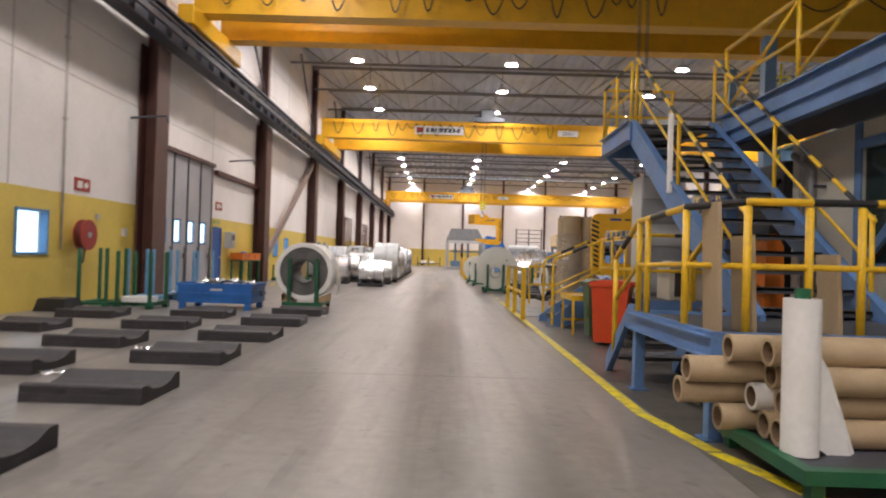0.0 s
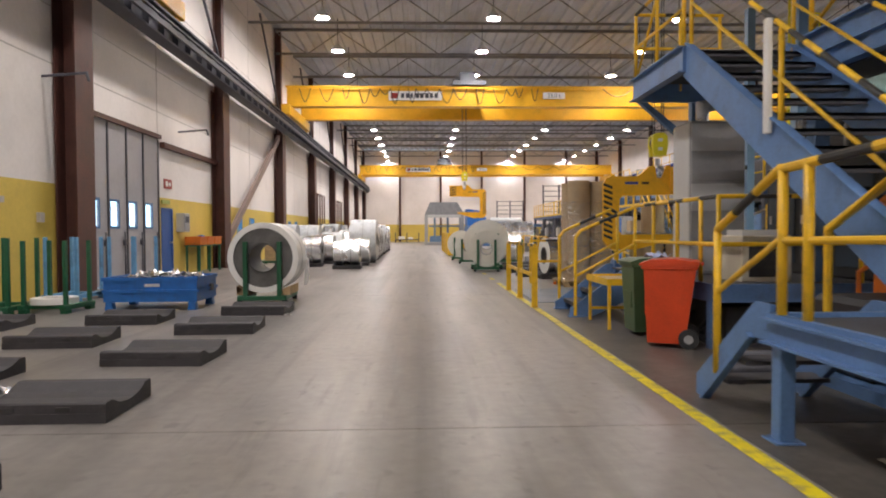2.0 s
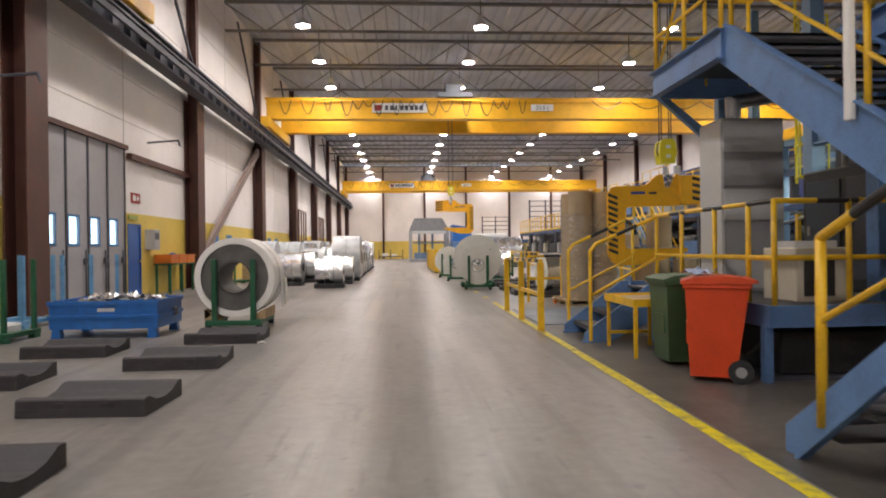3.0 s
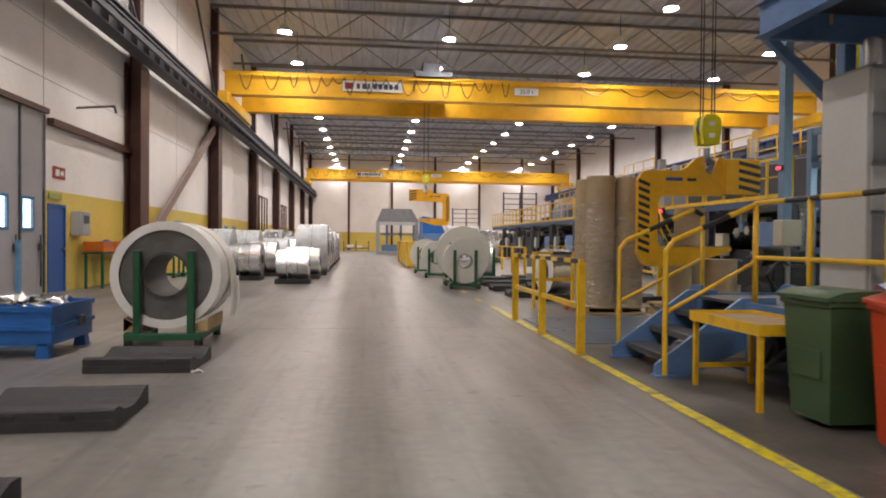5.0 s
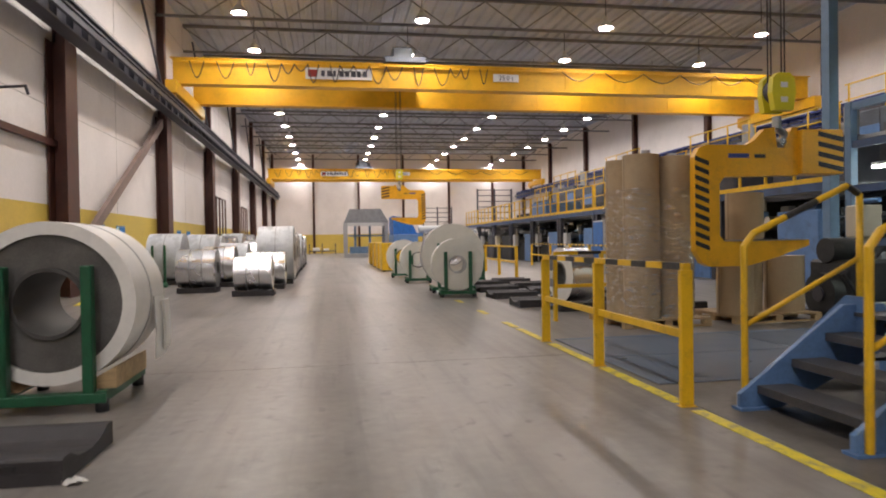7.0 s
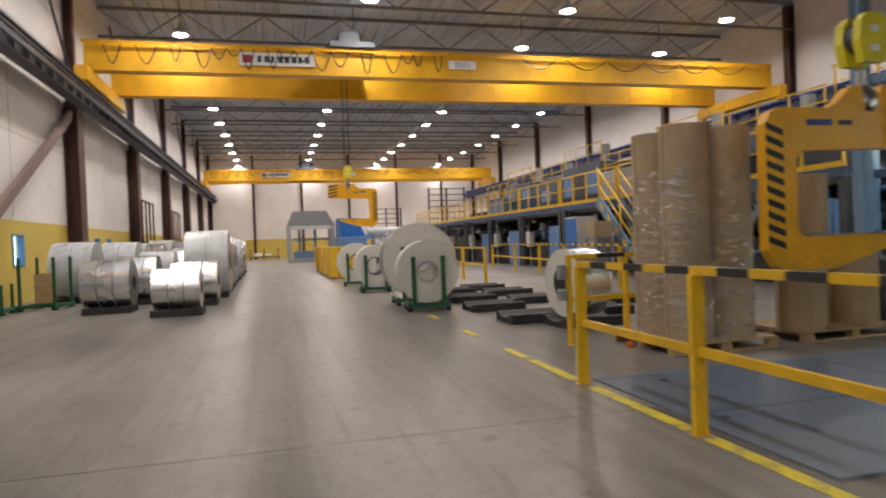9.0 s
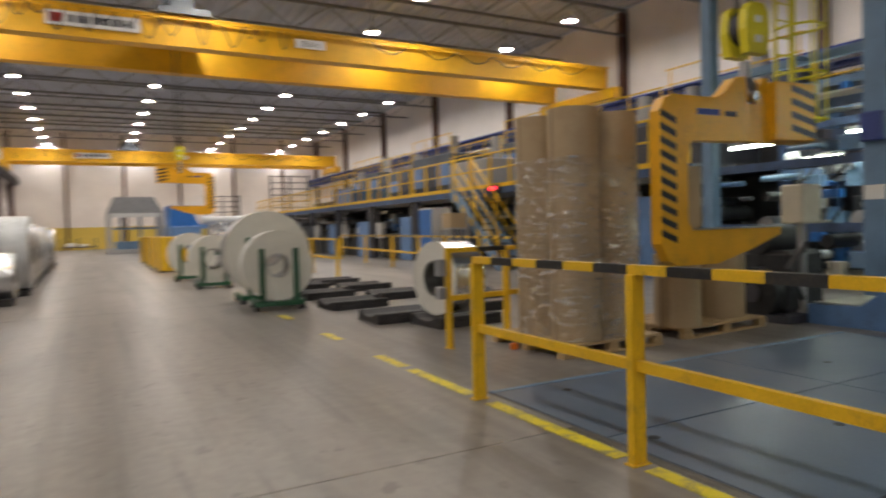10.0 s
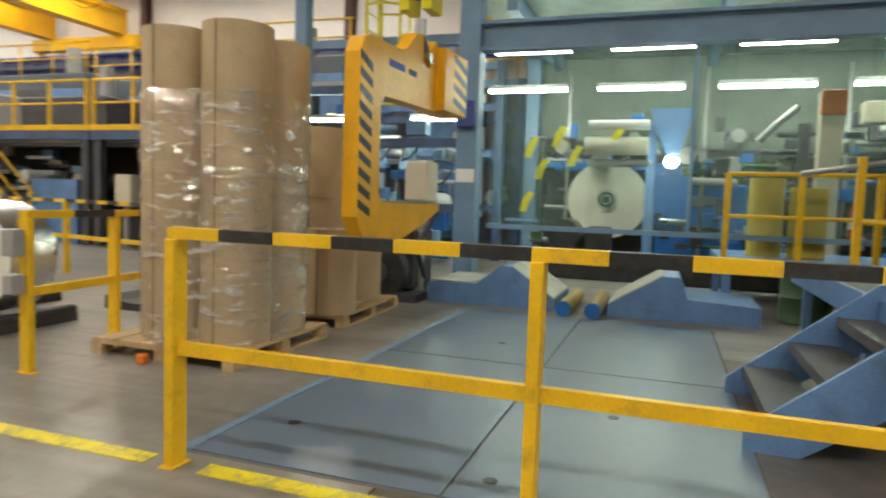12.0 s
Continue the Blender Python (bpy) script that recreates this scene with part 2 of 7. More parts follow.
def film_material():
    """Clear stretch film: mostly see-through, glossy along its creases."""
    m = bpy.data.materials.new("clear_stretch_film")
    m.use_nodes = True
    nt = m.node_tree
    L = nt.links.new
    out = nt.nodes["Material Output"]
    nt.nodes.remove(nt.nodes["Principled BSDF"])
    tc, mp, n, bp = (nt.nodes.new(k) for k in ("ShaderNodeTexCoord", "ShaderNodeMapping", "ShaderNodeTexNoise", "ShaderNodeBump"))
    mp.inputs["Scale"].default_value = (2.2, 2.2, 13)
    n.inputs["Scale"].default_value, n.inputs["Detail"].default_value = 1.3, 4
    bp.inputs["Strength"].default_value, bp.inputs["Distance"].default_value = 1.0, 0.075
    L(tc.outputs["Object"], mp.inputs["Vector"])
    L(mp.outputs["Vector"], n.inputs["Vector"])
    L(n.outputs["Fac"], bp.inputs["Height"])
    gl, tr, mx = (nt.nodes.new(k) for k in ("ShaderNodeBsdfGlossy", "ShaderNodeBsdfTransparent", "ShaderNodeMixShader"))
    gl.inputs["Roughness"].default_value = 0.07
    L(bp.outputs["Normal"], gl.inputs["Normal"])
    tr.inputs["Color"].default_value = (0.99, 0.985, 0.98, 1)
    mp2, n2, mr = (nt.nodes.new(k) for k in ("ShaderNodeMapping", "ShaderNodeTexNoise", "ShaderNodeMapRange"))
    mp2.inputs["Scale"].default_value = (5.0, 5.0, 15)          # folds drawn tight round the stack, carrying the painted glints
    n2.inputs["Scale"].default_value, n2.inputs["Detail"].default_value = 1.2, 6
    L(tc.outputs["Object"], mp2.inputs["Vector"])
    L(mp2.outputs["Vector"], n2.inputs["Vector"])
    for key, val in (("From Min", 0.52), ("From Max", 0.66), ("To Min", 0.13), ("To Max", 0.9)):
        mr.inputs[key].default_value = val
    L(n2.outputs["Fac"], mr.inputs["Value"])
    L(mr.outputs["Result"], mx.inputs["Fac"])
    L(tr.outputs[0], mx.inputs[1])
    # white mixed into the folds, partly in place of lamp glints
    df, fold = nt.nodes.new("ShaderNodeBsdfDiffuse"), nt.nodes.new("ShaderNodeMixShader")
    df.inputs["Color"].default_value = (0.85, 0.85, 0.83, 1)
    fold.inputs["Fac"].default_value = 0.22
    L(gl.outputs[0], fold.inputs[1])
    L(df.outputs[0], fold.inputs[2])
    L(fold.outputs[0], mx.inputs[2])
    L(mx.outputs[0], out.inputs["Surface"])
    return m


def ringed(m, amount=0.35, scale=14.0):
    """Winding rings about the coil's axis, laid into the colour of a coil's wound face."""
    nt = m.node_tree
    L = nt.links.new
    bs = nt.nodes["Principled BSDF"]
    old = bs.inputs["Base Color"].links[0].from_socket
    tc, w, r, mx = (nt.nodes.new(k) for k in ("ShaderNodeTexCoord", "ShaderNodeTexWave", "ShaderNodeMapRange", "ShaderNodeMix"))
    w.wave_type, w.rings_direction = "RINGS", "Y"
    w.inputs["Scale"].default_value, w.inputs["Distortion"].default_value, w.inputs["Detail"].default_value, w.inputs["Detail Scale"].default_value = scale, 1.2, 3, 6
    L(tc.outputs["Object"], w.inputs["Vector"])
    r.inputs["From Min"].default_value, r.inputs["From Max"].default_value, r.inputs["To Max"].default_value = 0.3, 1.0, amount
    L(w.outputs["Fac"], r.inputs["Value"])
    mx.data_type = "RGBA"
    L(r.outputs["Result"], mx.inputs["Factor"])
    L(old, mx.inputs["A"])
    mx.inputs["B"].default_value = (0.03, 0.03, 0.03, 1)
    L(mx.outputs["Result"], bs.inputs["Base Color"])


FILM = film_material()
ringed(COIL_EDGE_DARK, 0.28, 26)
ringed(FOIL_SIDE, 0.25, 28)
ringed(WHITE_PAPER, 0.10, 12)


# ---------------- mesh building ----------------
class B:
    """Collects boxes, rods, tubes and prisms into one mesh."""

    def __init__(self):
        self.v, self.f, self.s = [], [], []

    def add(self, verts, faces, smooth=False):
        n = len(self.v)
        self.v += [tuple(p) for p in verts]
        self.f += [tuple(i + n for i in f) for f in faces]
        self.s += [smooth] * len(faces)
        return self

    def box(self, x0, y0, z0, x1, y1, z1, c=0.0):
        """A box; c: chamfer of its edges."""
        x0, x1, y0, y1, z0, z1 = min(x0, x1), max(x0, x1), min(y0, y1), max(y0, y1), min(z0, z1), max(z0, z1)
        c = min(c, (x1 - x0) / 3, (y1 - y0) / 3, (z1 - z0) / 3)
        if c <= 0:
            return self.add([(x, y, z) for x in (x0, x1) for y in (y0, y1) for z in (z0, z1)],
                            [(0, 1, 3, 2), (4, 6, 7, 5), (0, 4, 5, 1), (2, 3, 7, 6), (0, 2, 6, 4), (1, 5, 7, 3)])
        bm = bmesh.new()
        bmesh.ops.create_cube(bm, size=1, matrix=Matrix.Translation(((x0 + x1) / 2, (y0 + y1) / 2, (z0 + z1) / 2)) @ Matrix.Diagonal((x1 - x0, y1 - y0, z1 - z0, 1)))
        bmesh.ops.bevel(bm, geom=bm.edges[:], offset=c, segments=1, affect="EDGES")
        bm.verts.index_update()
        self.add([v.co for v in bm.verts], [[v.index for v in f.verts] for f in bm.faces])
        bm.free()
        return self

    def prism(self, poly, axis, a, b):
        """A polygon (two coordinates in the order of the axes left) pulled along an axis from a to b."""
        def at(p, q):
            return {"x": (q, p[0], p[1]), "y": (p[0], q, p[1]), "z": (p[0], p[1], q)}[axis]
        n = len(poly)
        v = [at(p, a) for p in poly] + [at(p, b) for p in poly]
        f = [tuple(range(n))[::-1], tuple(range(n, 2 * n))] + [(i, (i + 1) % n, n + (i + 1) % n, n + i) for i in range(n)]
        return self.add(v, f)

    def rod(self, p, q, r, n=10, r2=None):
        p, q = Vector(p), Vector(q)
        d = (q - p)
        u = d.orthogonal().normalized()
        w = d.normalized().cross(u)
        r2 = r if r2 is None else r2
        ring = [(math.cos(2 * math.pi * i / n), math.sin(2 * math.pi * i / n)) for i in range(n)]
        v = [p + (u * a + w * b) * r for a, b in ring] + [q + (u * a + w * b) * r2 for a, b in ring]
        self.add(v, [(i, (i + 1) % n, n + (i + 1) % n, n + i) for i in range(n)], True)
        return self.add(v, [tuple(range(n))[::-1], tuple(range(n, 2 * n))])

    def pipe(self, pts, r, n=8):
        """A bent rod swept through the points, one ring at each, mitred at the bends."""
        pts = [Vector(p) for p in pts]
        k = len(pts)
        tang = [(pts[min(i + 1, k - 1)] - pts[i]).normalized() + (pts[i] - pts[max(i - 1, 0)]).normalized() for i in range(k)]
        tang = [t.normalized() for t in tang]
        u = tang[0].orthogonal().normalized()
        v = []
        for i, (p, t) in enumerate(zip(pts, tang)):
            u = (u - t * u.dot(t)).normalized()
            w = t.cross(u)
            leg = (pts[min(i + 1, k - 1)] - pts[max(min(i, k - 2), 0)]).normalized()
            grow = min(1.5, 1.0 / max(0.5, abs(leg.dot(t))))
            v += [p + (u * math.cos(2 * math.pi * a / n) + w * math.sin(2 * math.pi * a / n)) * r * grow for a in range(n)]
        self.add(v, [(i * n + a, i * n + (a + 1) % n, (i + 1) * n + (a + 1) % n, (i + 1) * n + a) for i in range(k - 1) for a in range(n)], True)
        return self.add(v, [tuple(range(n))[::-1], tuple(range((k - 1) * n, k * n))])

    def ball(self, c, r, n=10, m=6, sz=1.0):
        c = Vector(c)
        v = [c + Vector((r * math.sin(math.pi * j / m) * math.cos(2 * math.pi * i / n), r * math.sin(math.pi * j / m) * math.sin(2 * math.pi * i / n), sz * r * math.cos(math.pi * j / m)))
             for j in range(m + 1) for i in range(n)]
        return self.add(v, [(j * n + i, j * n + (i + 1) % n, (j + 1) * n + (i + 1) % n, (j + 1) * n + i) for j in range(m) for i in range(n)], True)

    def tube(self, c, axis, half, ro, ri, n=48, faces="osie"):
        """A hollow roll about an axis: o outer face, i inner face, s start ring, e end ring."""
        c, a = Vector(c), Vector(axis).normalized()
        u = a.orthogonal().normalized()
        if abs(a.z) < 0.1:
            u = Vector((0, 0, 1))
        w = a.cross(u)
        ring = [(math.cos(2 * math.pi * i / n), math.sin(2 * math.pi * i / n)) for i in range(n)]
        vs = [c + a * s * half + (u * p + w * q) * r for s in (-1, 1) for r in (ro, ri) for p, q in ring]
        so, si, eo, ei = 0, n, 2 * n, 3 * n
        if "o" in faces:
            self.add(vs, [(so + i, so + (i + 1) % n, eo + (i + 1) % n, eo + i) for i in range(n)], True)
        if "i" in faces:
            self.add(vs, [(si + i, ei + i, ei + (i + 1) % n, si + (i + 1) % n) for i in range(n)], True)
        if "s" in faces:
            self.add(vs, [(so + i, si + i, si + (i + 1) % n, so + (i + 1) % n) for i in range(n)])
        if "e" in faces:
            self.add(vs, [(eo + i, eo + (i + 1) % n, ei + (i + 1) % n, ei + i) for i in range(n)])
        return self

    def lathe(self, c, prof, n=24):
        """A profile of (radius, height) turned about the upright axis at c."""
        k = len(prof)
        v = [(c[0] + r * math.cos(2 * math.pi * i / n), c[1] + r * math.sin(2 * math.pi * i / n), c[2] + z) for i in range(n) for r, z in prof]
        return self.add(v, [(i * k + j, ((i + 1) % n) * k + j, ((i + 1) % n) * k + j + 1, i * k + j + 1) for i in range(n) for j in range(k - 1)], True)


def mesh(name, b, material):
    me = bpy.data.meshes.new(name)
    me.from_pydata(b.v, [], b.f)
    me.polygons.foreach_set("use_smooth", b.s)
    me.materials.append(material)
    bm = bmesh.new()
    bm.from_mesh(me)
    bmesh.ops.remove_doubles(bm, verts=bm.verts[:], dist=1e-5) if len(bm.verts) < 6000 else None
    loose = [v for v in bm.verts if not v.link_faces]
    bmesh.ops.delete(bm, geom=loose, context="VERTS")
    bmesh.ops.recalc_face_normals(bm, faces=bm.faces[:])
    for e in bm.edges:
        e.smooth = len(e.link_faces) == 2 and e.calc_face_angle(0) < radians(35)
    bm.to_mesh(me)
    bm.free()
    me.update()
    return me


def part(name, b, material, parent, label=""):
    """One mesh, in its thing's own coordinates, under a thing or a part."""
    ob = new(name, mesh(name, b, material))
    ob.parent = parent
    return tagged(ob, label)


def thing(name, label, category, at=(0, 0, 0), turn=0, group=""):
    e = new(name)
    e.empty_display_size = 0.2
    e.matrix_basis = pose(*at, 0, 0, turn)
    return tagged(e, label, category, group)


def solo(name, b, material, label, category, at=(0, 0, 0), turn=0, group=""):
    ob = new(name, mesh(name, b, material))
    ob.matrix_basis = pose(*at, 0, 0, turn)
    return tagged(ob, label, category, group)


def structure(name, b, material, label, category=""):
    return tagged(new(name, mesh(name, b, material)), label, category or name.split("_")[0], "", "structure")


def letters(text, size, material, parent, m, label=""):
    """Flat lettering a few millimetres thick, as a mesh under its board. m: pose in the parent's coordinates."""
    cu = bpy.data.curves.new("lettering", "FONT")
    cu.body, cu.size, cu.align_x, cu.align_y, cu.extrude = text, size, "CENTER", "CENTER", 0.004
    tmp = bpy.data.objects.new("lettering", cu)
    me = bpy.data.meshes.new_from_object(tmp)
    bpy.data.objects.remove(tmp)
    me.materials.clear()
    me.materials.append(material)
    ob = new("lettering", me)
    ob.parent = parent
    ob.matrix_basis = m
    return tagged(ob, label)

# ---------------- hall ----------------
WX, EX, SY, NY, TOP = -6.05, 25.6, -12.0, 89.8, 12.2   # hall's inner faces and roof deck
COLS = [-3.65 + 10.35 * k for k in range(-1, 10)]
ROWS = [31.5 + 5.23 * k for k in range(-8, 12)]         # lamp rows
LX = (-2.53, 4.96, 13.24, 20.93)                        # lamp lines

# floor slabs on a dark bed, the saw-cut joints between them open
structure("ground", B().box(WX - 40, SY - 40, -0.4, EX + 40, NY + 40, -0.15), JOINT, "dark bed under the hall's floor slabs", "ground")
fl = structure("floor", B().box(WX - 0.25, SY - 0.25, -0.12, EX + 0.25, NY + 0.25, -0.02), JOINT, "polished grey concrete hall floor with tyre marks", "floor")
ys = [SY - 0.2] + [7.0 + 9.2 * k for k in range(-2, 10)] + [NY + 0.2]
xs = [WX - 0.2, 7.2, 16.0, EX + 0.2]
for y0, y1 in zip(ys, ys[1:]):
    for x0, x1 in zip(xs, xs[1:]):
        if y1 - y0 <= 0.1:
            continue
        cut = 3.74 if x0 < 3.74 < x1 and y1 < 17 else x1          # slab cut at the line; its machine side takes the darker shade tone
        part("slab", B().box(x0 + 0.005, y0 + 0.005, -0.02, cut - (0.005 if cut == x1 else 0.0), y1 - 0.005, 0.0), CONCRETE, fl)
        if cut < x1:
            part("slab", B().box(cut + 0.004, y0 + 0.005, -0.02, x1 - 0.005, y1 - 0.005, 0.0), SHADED_CONCRETE, fl)

# wall along the left with its windows and doors: pieces between the openings
WIN = [(12.1, 13.12, 1.08, 1.98), (30.4, 31.2, 1.05, 1.98), (32.4, 33.25, 1.05, 1.98), (41.0, 41.8, 1.05, 1.98), (43.0, 43.8, 1.05, 1.98), (51.4, 52.2, 1.05, 1.98), (53.4, 54.2, 1.05, 1.98)]
GATE = (18.1, 22.25, 0.0, 4.1)
DOOR = (22.4, 23.3, 0.0, 2.08)
SPLIT = 2.38                                             # top of the yellow panels


def wall_with_holes(x_in, x_out, holes, z_low, z_high, y0, y1):
    b = B()
    cuts = sorted({y0, y1, *[h for o in holes for h in o[:2]]})
    for a, c in zip(cuts, cuts[1:]):
        mid = (a + c) / 2
        spans = [(z_low, z_high)]
        for o in holes:
            if o[0] < mid < o[1]:
                nxt = []
                for s, e in spans:
                    if o[2] > s:
                        nxt.append((s, min(e, o[2])))
                    if o[3] < e:
                        nxt.append((max(s, o[3]), e))
                spans = [q for q in nxt if q[1] - q[0] > 0.001]
        for s, e in spans:
            b.box(x_out, a, s, x_in, c, e)
    return b


holes = WIN + [GATE, DOOR]
structure("wall_west", wall_with_holes(WX, WX - 0.2, holes, SPLIT, TOP, SY, NY), WHITE_WALL, "white sandwich-panel upper wall of the hall", "wall")
wl = structure("wall_west_lower", wall_with_holes(WX, WX - 0.2, holes, 0, SPLIT, SY, NY), YELLOW_WALL, "yellow lower panels of the hall wall", "wall")
b = B()
for y in COLS:
    for k in (0.5, ):
        b.box(WX, y + 10.35 * k - 0.012, SPLIT, WX + 0.008, y + 10.35 * k + 0.012, TOP)
for z in (4.9, 6.1, 8.3, 9.6, 10.9):
    b.box(WX, SY, z - 0.01, WX + 0.008, NY, z + 0.01)
structure("trim_west_seams", b, PANEL_GAP, "narrow grey seams between wall panels", "trim")
structure("wall_north", B().box(WX - 0.2, NY, 2.3, EX + 0.2, NY + 0.2, TOP), WHITE_WALL, "white sandwich-panel end wall", "wall")
structure("wall_north_lower", B().box(WX - 0.2, NY, 0, EX + 0.2, NY + 0.2, 2.3), YELLOW_WALL, "yellow lower panels of the end wall", "wall")
structure("wall_east", B().box(EX, SY, 0, EX + 0.2, NY, TOP), WHITE_WALL, "white side wall behind the production line", "wall")
structure("wall_south", B().box(WX - 0.2, SY - 0.2, 0, EX + 0.2, SY, TOP), WHITE_WALL, "white end wall behind the walker", "wall")
b = B().box(WX - 0.3, SY - 0.3, TOP + 0.14, EX + 0.3, NY + 0.3, TOP + 0.25)
x = WX
while x < EX:                                            # trapezoid ribs of the deck
    b.prism([(x, TOP + 0.14), (x + 0.06, TOP), (x + 0.30, TOP), (x + 0.36, TOP + 0.14)], "y", SY, NY)
    x += 0.6
structure("ceiling", b, ROOF, "grey corrugated steel roof deck", "ceiling")

# steel frame
def h_column(name, x, y, z0, z1, d, w, t, material, label, group):
    b = B().box(x - d / 2, y - w / 2, z0, x - d / 2 + t, y + w / 2, z1).box(x + d / 2 - t, y - w / 2, z0, x + d / 2, y + w / 2, z1).box(x - d / 2 + t, y - t / 2, z0, x + d / 2 - t, y + t / 2, z1)
    return tagged(solo(name, b, material, label, "column", group=group), kind="structure")


for y in COLS:
    h_column("column", -5.78, y + 0.06, 0, 6.55, 0.46, 0.76, 0.03, BROWN_STEEL, "oxide-brown steel column carrying the crane runway", "runway columns")
    h_column("column", -5.85, y + 0.22, 6.55, TOP - 0.2, 0.3, 0.3, 0.025, BROWN_STEEL, "oxide-brown upper steel column against the wall", "upper columns")
    h_column("column", EX - 0.22, y + 0.22, 0, TOP - 0.2, 0.36, 0.36, 0.03, BROWN_STEEL, "oxide-brown steel column on the far side wall", "side columns")
for x in (-1.04, 4.39, 9.88, 15.64, 21.25):
    h_column("column", x, NY - 0.13, 0, TOP - 0.2, 0.26, 0.24, 0.03, BROWN_STEEL, "brown steel wind post on the end wall", "end posts")
for k, y in enumerate(COLS):
    if k == 5:
        structure("trim_brace", B().prism([(y - 0.3, 6.45), (y - 0.3, 6.1), (y - 9.6, 0.9), (y - 9.6, 1.25)], "x", -5.84, -5.7), mat("brace_grey", (0.24, 0.17, 0.15), 0.6), "diagonal steel wind brace between columns", "brace")
    structure("trim_upper_brace", B().prism([(y + 0.5, 7.6), (y + 0.64, 7.6), (y - 3.6, TOP - 0.5), (y - 3.74, TOP - 0.5)], "x", -5.9, -5.82), DARK_STEEL, "diagonal upper brace between columns", "brace")
    if k == 3:
        structure("trim_girt", B().box(WX + 0.01, GATE[1] + 0.12, 3.86, WX + 0.16, y + 10.35, 4.02), BROWN_STEEL, "brown steel girt along the wall beside the gate", "girt")


def runway(x, side, material, name):
    b = B().box(x - 0.2, SY, 6.56, x + 0.2, NY, 6.62).box(x - 0.02, SY, 6.62, x + 0.02, NY, 7.26).box(x - 0.24, SY, 7.26, x + 0.24, NY, 7.32).box(x - 0.04, SY, 7.32, x + 0.04, NY, 7.40)
    y = SY + 0.6
    while y < NY:
        b.box(x - 0.18, y, 6.62, x + 0.18, y + 0.015, 7.26)
        y += 1.0
    ob = structure(name, b, material, "long steel crane runway beam with its rail", "runway")
    part("conductor_rail", B().box(x + side * 0.28, SY, 6.75, x + side * 0.36, NY, 6.9).box(x + side * 0.28, SY, 7.0, x + side * 0.34, NY, 7.05), DARK_STEEL, ob, "conductor rail along the runway")
    return ob


runway(-5.35, 1, DARK_STEEL, "trim_runway_west")
runway(24.6, -1, DEEP_BLUE, "trim_runway_east")

# roof trusses across the hall, at every second lamp row
def truss(y):
    e = tagged(thing("roof_truss", "brown steel lattice truss under the roof", "truss", (0, y, 0), group="roof trusses"), kind="structure")
    part("chord", B().box(WX, -0.07, 12.04, EX, 0.07, 12.18), TRUSS, e)
    part("chord", B().box(WX, -0.06, 10.80, EX, 0.06, 10.90), TRUSS, e)
    n = 18
    for i in range(n):
        xa, xb = WX + (EX - WX) * i / n, WX + (EX - WX) * (i + 1) / n
        za, zb = (10.85, 12.05) if i % 2 else (12.05, 10.85)
        part("web", B().rod((xa, 0, za), (xb, 0, zb), 0.03, 6), TRUSS, e)
    return e


first = truss(ROWS[0] + 1.2)
for y in ROWS[1:]:
    copy_thing(first, pose(0, y + 1.2, 0))


# high-bay lamps
def bay_lamp():
    e = thing("high_bay_lamp", "round high-bay lamp lit white under the roof", "lamp", group="high-bay lamps")
    part("reflector", B().lathe((0, 0, 0), [(0.30, 0.0), (0.31, 0.015), (0.28, 0.16), (0.14, 0.30), (0.10, 0.33), (0.09, 0.52), (0.0, 0.55)], 20), GREY_PANEL_LIGHT, e, "bell-shaped grey reflector")
    part("diffuser", B().lathe((0, 0, 0.03), [(0.0, 0.0), (0.15, 0.004), (0.285, 0.02)], 16), LAMP_GLOW, e, "glowing round diffuser")
    part("stem", B().rod((0, 0, 0.54), (0, 0, TOP - 10.66 + 0.17), 0.02, 6), DARK_STEEL, e)
    return e


# rows short of y 25 are unseen, carried on from the lamp grid
first = None
for y in ROWS:
    for x in LX:
        if (x > 8 and y < 25) or (3 < x < 8 and 2 < y < 22):          # left out to keep the machine side darker
            continue
        if first is None:
            first = bay_lamp()
            first.matrix_basis = pose(x, y, 10.66)
        else:
            copy_thing(first, pose(x, y, 10.66))


# windows, gate and door of the left wall
for i, (y0, y1, z0, z1) in enumerate(WIN):
    w = structure("window_%d" % (i + 1), B().box(WX - 0.1, y0 + 0.05, z0 + 0.05, WX - 0.092, y1 - 0.05, z1 - 0.05), PANE, "small daylit window in the yellow wall", "window")
    w.visible_shadow = False
    b = B().box(WX - 0.14, y0, z0, WX + 0.03, y0 + 0.05, z1).box(WX - 0.14, y1 - 0.05, z0, WX + 0.03, y1, z1).box(WX - 0.14, y0 + 0.05, z1 - 0.05, WX + 0.03, y1 - 0.05, z1).box(WX - 0.14, y0 + 0.05, z0, WX + 0.03, y1 - 0.05, z0 + 0.05)
    part("window_frame", b, mat("window_frame_blue", (0.09, 0.22, 0.40), 0.5), w)
structure("backdrop", B().box(WX - 3.2, SY, -0.1, WX - 3.1, NY, 5), DAY_GLOW, "bright overcast daylight outside the windows", "backdrop")

